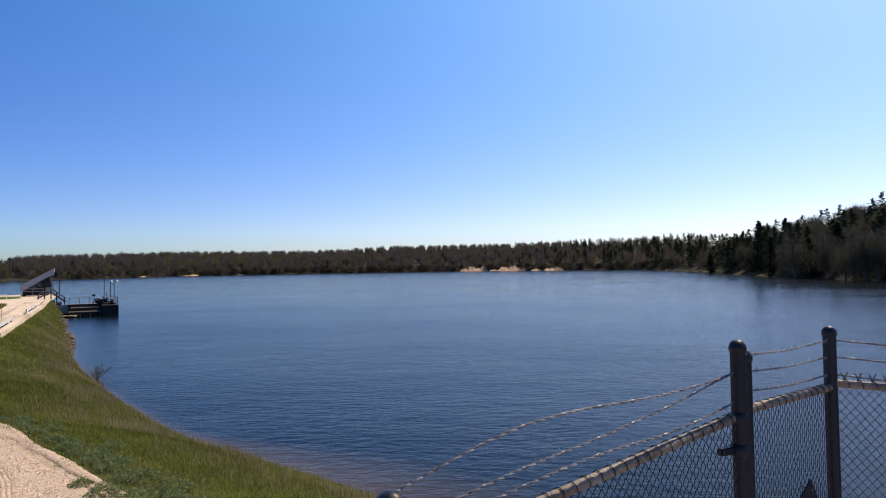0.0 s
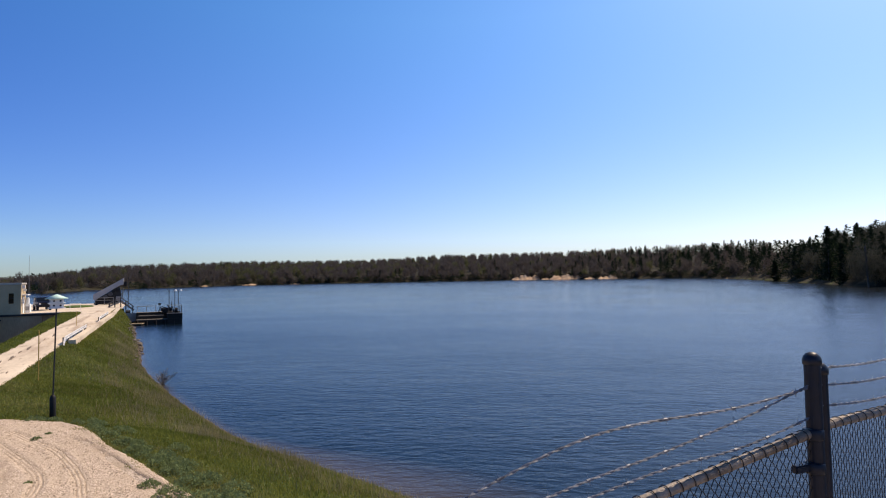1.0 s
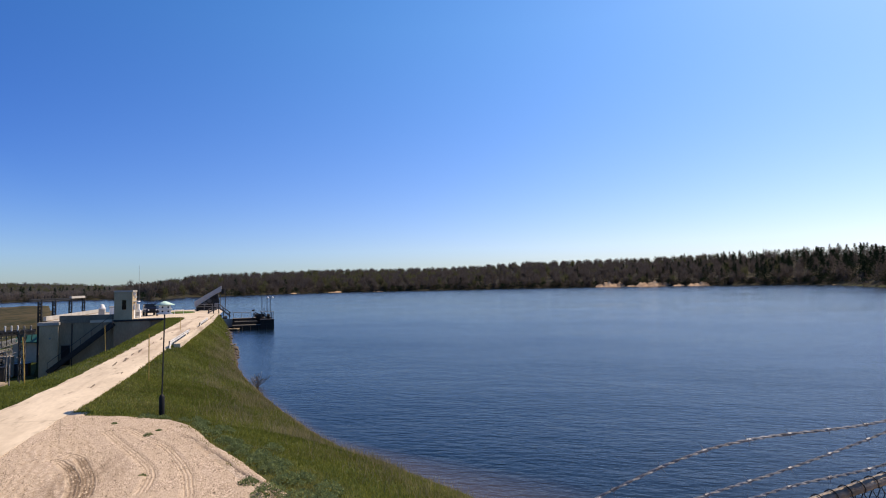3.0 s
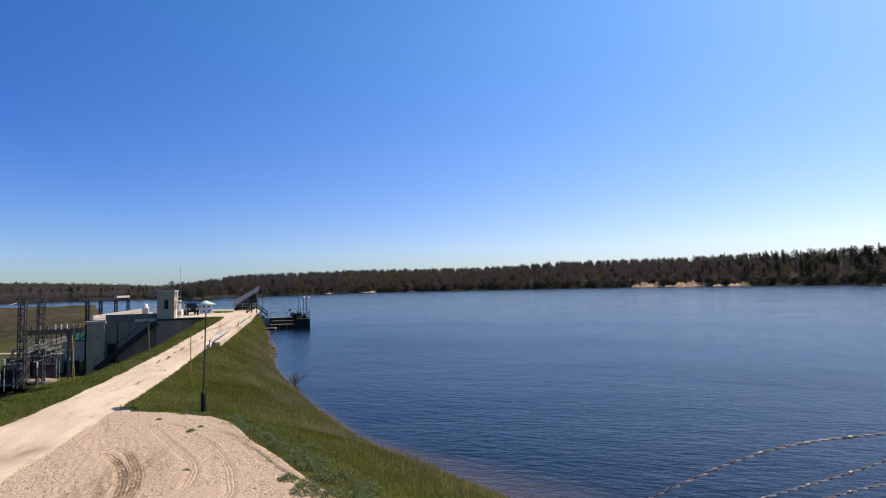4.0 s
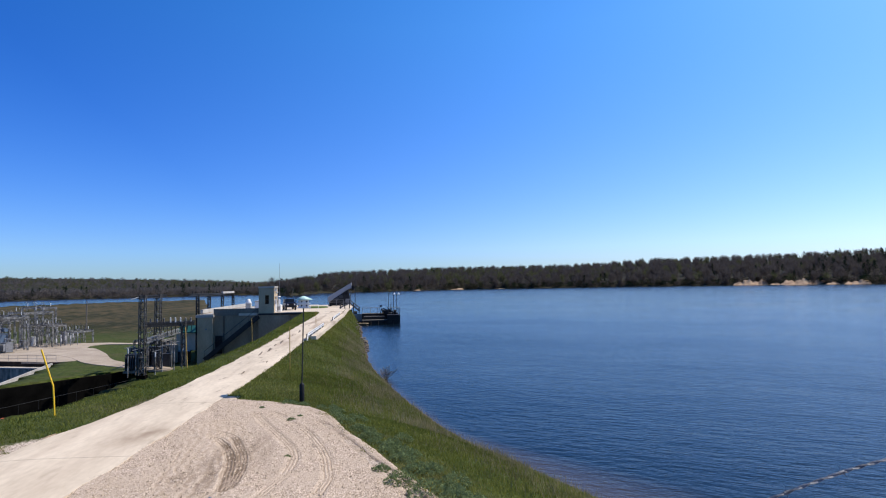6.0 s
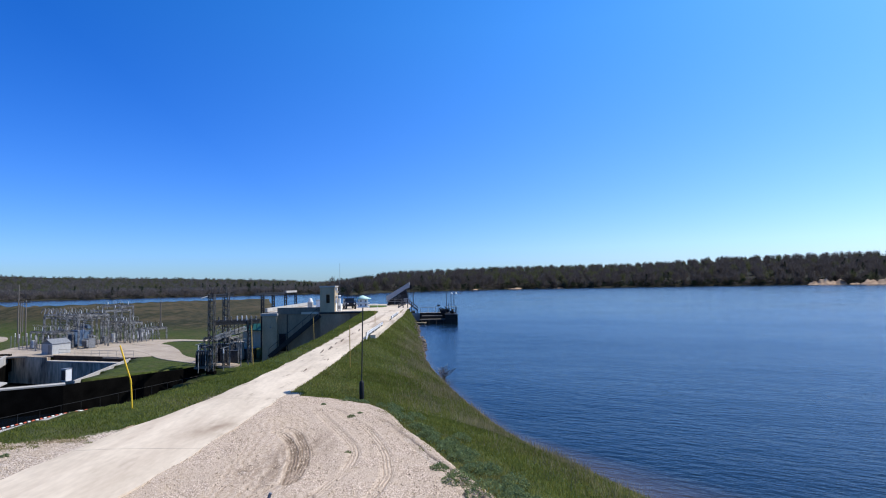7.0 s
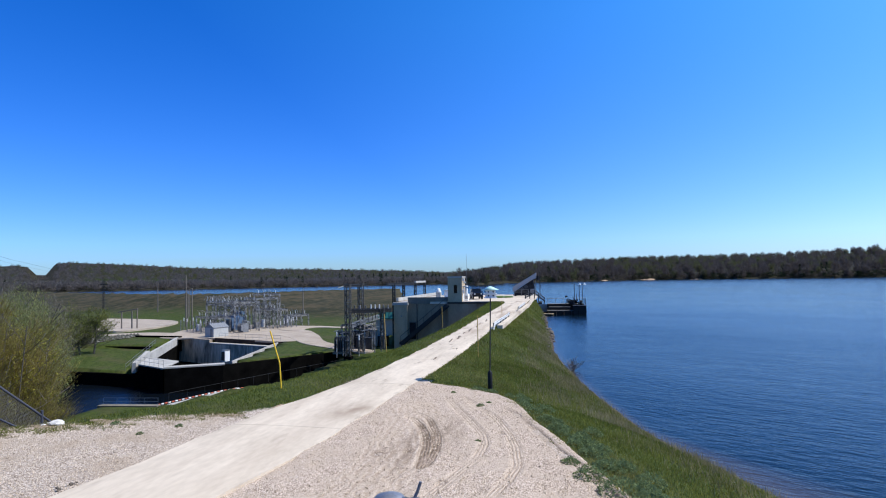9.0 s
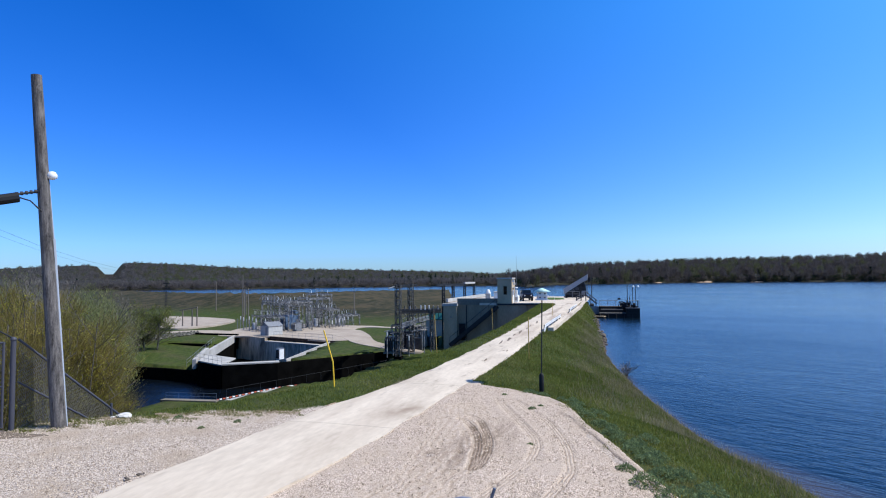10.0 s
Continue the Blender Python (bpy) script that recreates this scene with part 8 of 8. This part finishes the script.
# churned soil round the ruts
churn = np.exp(-(((as_ - 13.3) / 1.9) ** 2 + ((aw_ + 3.1 - 0.12 * (as_ - 13.3)) / 0.55) ** 2))
moist = np.maximum(moist, churn * np.clip(0.46 + 0.75 * waves(as_ * 0.35, aw_ * 2.2, 0.22, 4) + 0.35 * waves(ax, ay, 0.07, 2), 0, 0.75))
for s0, w0, r0 in ((12.4, -3.36, 0.16), (12.2, -3.95, 0.22), (10.7, -2.3, 0.12), (14.2, -1.5, 0.1)):
    g = np.exp(-(((as_ - s0) / r0) ** 2 + ((aw_ - w0) / (r0 * 0.6)) ** 2))
    moist, lump = np.maximum(moist, 0.8 * g), lump - 0.03 * g
edge = np.minimum.reduce([(curve_at(APRON_W, as_) + 0.3 + 0.05 * np.sin(as_ * 1.9) + 0.03 * waves(as_, aw_, 0.25, 6) - aw_) / 0.25, (aw_ + 6.8) / 0.3, (as_ - 8.0) / 0.3, (21.5 - as_) / 0.3])
edge = np.clip(edge, 0, 1)
az_ = az_ + lump * edge - 0.10 * (1 - edge)
keep = (edge[:-1, :-1] + edge[1:, 1:]) > 0
turn_mesh = sheet("turnout", ax, ay, az_, keep)
for nm, val in marks.items():
    attribute(turn_mesh, nm, val)
attribute(turn_mesh, "moist", moist)


def gravel_material():
    m = bpy.data.materials.new("loose_gravel")
    m.use_nodes = True
    n, l = m.node_tree.nodes, m.node_tree.links
    b = n["Principled BSDF"]
    b.inputs["Roughness"].default_value = 0.95
    b.inputs["Specular IOR Level"].default_value = 0.15
    tc = n.new("ShaderNodeTexCoord")
    vo = n.new("ShaderNodeTexVoronoi")
    vo.inputs["Scale"].default_value = 55
    l.new(tc.outputs["Object"], vo.inputs["Vector"])
    big = n.new("ShaderNodeTexNoise")
    big.inputs["Scale"].default_value, big.inputs["Detail"].default_value = 1.1, 5
    l.new(tc.outputs["Object"], big.inputs["Vector"])
    sep = n.new("ShaderNodeSeparateColor")
    l.new(vo.outputs["Color"], sep.inputs[0])

    def mix(f, a, c):
        t = n.new("ShaderNodeMix")
        t.data_type = 'RGBA'
        l.new(f, t.inputs[0])
        for v, k in ((a, 6), (c, 7)):
            if isinstance(v, tuple):
                t.inputs[k].default_value = (*v, 1)
            else:
                l.new(v, t.inputs[k])
        return t.outputs[2]

    def att(name):
        a = n.new("ShaderNodeAttribute")
        a.attribute_name = name
        return a.outputs["Fac"]

    def calc(op, a, c=None, d=None):
        t = n.new("ShaderNodeMath")
        t.operation = op
        for v, k in ((a, 0), (c, 1), (d, 2)):
            if v is None:
                continue
            if isinstance(v, (int, float)):
                t.inputs[k].default_value = v
            else:
                l.new(v, t.inputs[k])
        return t.outputs[0]

    def ramp(v, lo, hi):
        t = n.new("ShaderNodeMapRange")
        t.inputs[1].default_value, t.inputs[2].default_value = lo, hi
        l.new(v, t.inputs[0])
        return t.outputs[0]

    wear = n.new("ShaderNodeTexNoise")
    wear.inputs["Scale"].default_value, wear.inputs["Detail"].default_value = 2.6, 4
    l.new(tc.outputs["Object"], wear.inputs["Vector"])
    worn = ramp(wear.outputs[0], 0.3, 0.55)
    c = mix(sep.outputs[0], (0.20, 0.145, 0.105), (0.74, 0.60, 0.47))
    c = mix(ramp(big.outputs[0], 0.42, 0.62), c, mix(sep.outputs[1], (0.37, 0.285, 0.21), (0.57, 0.46, 0.355)))
    coarse = n.new("ShaderNodeTexVoronoi")
    coarse.inputs["Scale"].default_value = 21
    l.new(tc.outputs["Object"], coarse.inputs["Vector"])
    cs = n.new("ShaderNodeSeparateColor")
    l.new(coarse.outputs["Color"], cs.inputs[0])
    c = mix(calc('MULTIPLY', ramp(cs.outputs[0], 0.78, 0.8), ramp(coarse.outputs["Distance"], 0.4, 0.25)), c, mix(cs.outputs[1], (0.2, 0.15, 0.115), (0.8, 0.69, 0.57)))
    relief = None
    for nm, half, period, strength in (("arc", 0.75, 0.19, 0.45), ("track_c", 0.12, 0.09, 0.4), ("track_a", 0.14, 0.075, 0.45), ("track_b", 0.14, 0.075, 0.62), ("rut_a", 0.16, 0.07, 0.7), ("rut_b", 0.16, 0.07, 0.7)):
        d = att(nm)
        wob = calc('MULTIPLY_ADD', wear.outputs[0], 0.06 if nm != "arc" else 0.5, d)
        inside = calc('MULTIPLY', calc('MULTIPLY', ramp(calc('ABSOLUTE', d), half, half - 0.05), strength), worn)
        rib = calc('COSINE', calc('MULTIPLY', wob, math.tau / period))
        c = mix(calc('MULTIPLY', inside, 0.8), c, (0.60, 0.485, 0.37))
        c = mix(calc('MULTIPLY', inside, ramp(rib, 0.1, -0.8)), c, (0.33, 0.235, 0.155))
        h = calc('MULTIPLY', inside, rib)
        relief = h if relief is None else calc('ADD', relief, h)
    c = mix(att("moist"), c, (0.115, 0.072, 0.042))
    l.new(c, b.inputs["Base Color"])
    bp = n.new("ShaderNodeBump")
    bp.inputs["Strength"].default_value, bp.inputs["Distance"].default_value = 0.6, 0.012
    l.new(vo.outputs["Distance"], bp.inputs["Height"])
    b2 = n.new("ShaderNodeBump")
    b2.inputs["Strength"].default_value, b2.inputs["Distance"].default_value = 0.7, 0.010
    l.new(relief, b2.inputs["Height"])
    l.new(bp.outputs[0], b2.inputs["Normal"])
    l.new(b2.outputs[0], b.inputs["Normal"])
    return m


turn_mesh.materials.append(gravel_material())
tagged(new("pavement_turnout", turn_mesh), "pale loose gravel turnout marked with tyre tracks", "pavement", kind="structure")

PEBBLE = material("mixed_pebbles", (0.13, 0.096, 0.066), (0.66, 0.54, 0.41), 3, 20, 0.85, 0.0, spread=0.85)


def pebbles(n, s0, s1, w0, w1, keep):
    s, w, x, y, z = scatter(n, s0, s1, w0, w1, keep)
    m = len(x)
    base = np.array(((1, 0, -0.4), (-0.5, 0.87, -0.4), (-0.5, -0.87, -0.4), (0, 0, 0.75)))
    k = 0.007 + 0.016 * rng.random(m) ** 3
    v = base[None] * (1 + 0.5 * rng.normal(0, 0.5, (m, 4, 1))) * k[:, None, None]
    a = rng.random(m) * math.tau
    c_, s_ = np.cos(a)[:, None], np.sin(a)[:, None]
    v = np.stack([v[..., 0] * c_ - v[..., 1] * s_, v[..., 0] * s_ + v[..., 1] * c_, v[..., 2]], -1)
    v = v + np.stack([x, y, z + 0.03 + 0.35 * k], -1)[:, None, :]
    me = bpy.data.meshes.new("pebbles")
    f = np.array(((0, 1, 3), (1, 2, 3), (2, 0, 3)))
    faces = (np.arange(m)[:, None, None] * 4 + f[None]).reshape(-1, 3)
    me.vertices.add(m * 4)
    me.vertices.foreach_set("co", v.astype(np.float32).ravel())
    me.loops.add(len(faces) * 3)
    me.loops.foreach_set("vertex_index", faces.astype(np.int32).ravel())
    me.polygons.add(len(faces))
    me.polygons.foreach_set("loop_start", np.arange(0, len(faces) * 3, 3, dtype=np.int32))
    me.update(calc_edges=True)
    me.materials.append(PEBBLE)
    return me


tagged(new("pebbles", pebbles(26000, 8, 20.5, -5.6, 1.2, lambda s, w: (w < curve_at(APRON_W, s)) & (w > curve_at(ROAD_R, s) - 0.1))), "scattered pale and grey pebbles on the turnout", "pebbles", kind="stuff")
tagged(new("pebbles", pebbles(20000, 6, 15.5, -15, -8.6, lambda s, w: w > np.interp(s, [8, 11.5, 13.2, 13.9, 14.8, 15.1, 15.5], [-19, -16.5, -14.0, -12.3, -11.3, -10.0, -9.0]))), "scattered pale and grey pebbles beside the road", "pebbles", kind="stuff")
for k, (s, w, rs, rw) in enumerate(((33.6, -6.15, 2.2, 0.10), (35.8, -6.0, 1.6, 0.15), (38.4, -6.1, 1.2, 0.08), (40.4, -6.0, 2.0, 0.13), (43.5, -5.92, 1.5, 0.10), (46.0, -6.0, 1.8, 0.07), (49.5, -5.9, 2.6, 0.12), (26.5, -5.6, 0.7, 0.06), (30.0, -5.2, 0.6, 0.06))):
    ragged_patch("road_pothole", "dark broken patch in the concrete road", "pothole", s, w, rs, rw, CRACK, 0.075, 4, k + 3)
SOIL = material("bare_brown_soil", (0.19, 0.137, 0.086), (0.36, 0.275, 0.185), 2.2, 30, 0.95, 0.4)
for k, (s, w, rs, rw, turn) in enumerate(((14.7, -10.6, 0.35, 1.0, 0), (15.2, -9.3, 0.22, 0.6, 10), (14.1, -12.1, 0.3, 0.7, -10), (13.5, -13.3, 0.3, 0.6, 5), (16.4, -8.3, 0.5, 0.12, 4))):
    ragged_patch("soil_patch", "bare brown soil where the verge meets the gravel", "soil", s, w, rs, rw, SOIL, 0.006, turn, k + 40)
for k, (s, w, rs, rw, turn) in enumerate(((11.4, -14.4, 0.45, 1.1, 5), (12.5, -13.9, 0.3, 0.7, -5))):
    ragged_patch("soil_patch", "dark trodden soil at the foot of the wooden pole", "soil", s, w, rs, rw, CRACK, 0.012, turn, k + 60)
for k, (s, w, q) in enumerate(((9.35, -9.02, 0.055), (9.42, -9.12, 0.035), (9.64, -9.03, 0.05), (9.72, -8.98, 0.03))):
    x, y, _ = P(s, w)
    ob = tagged(new("rock", ROCKS[k]), "small dark clod beside the concrete road", "rock", "road-edge clods")
    ob.matrix_basis = Matrix.Translation((x, y, float(ground_z(x, y)) + 0.03)) @ Matrix.Rotation(k, 4, 'Z') @ Matrix.Scale(q, 4)
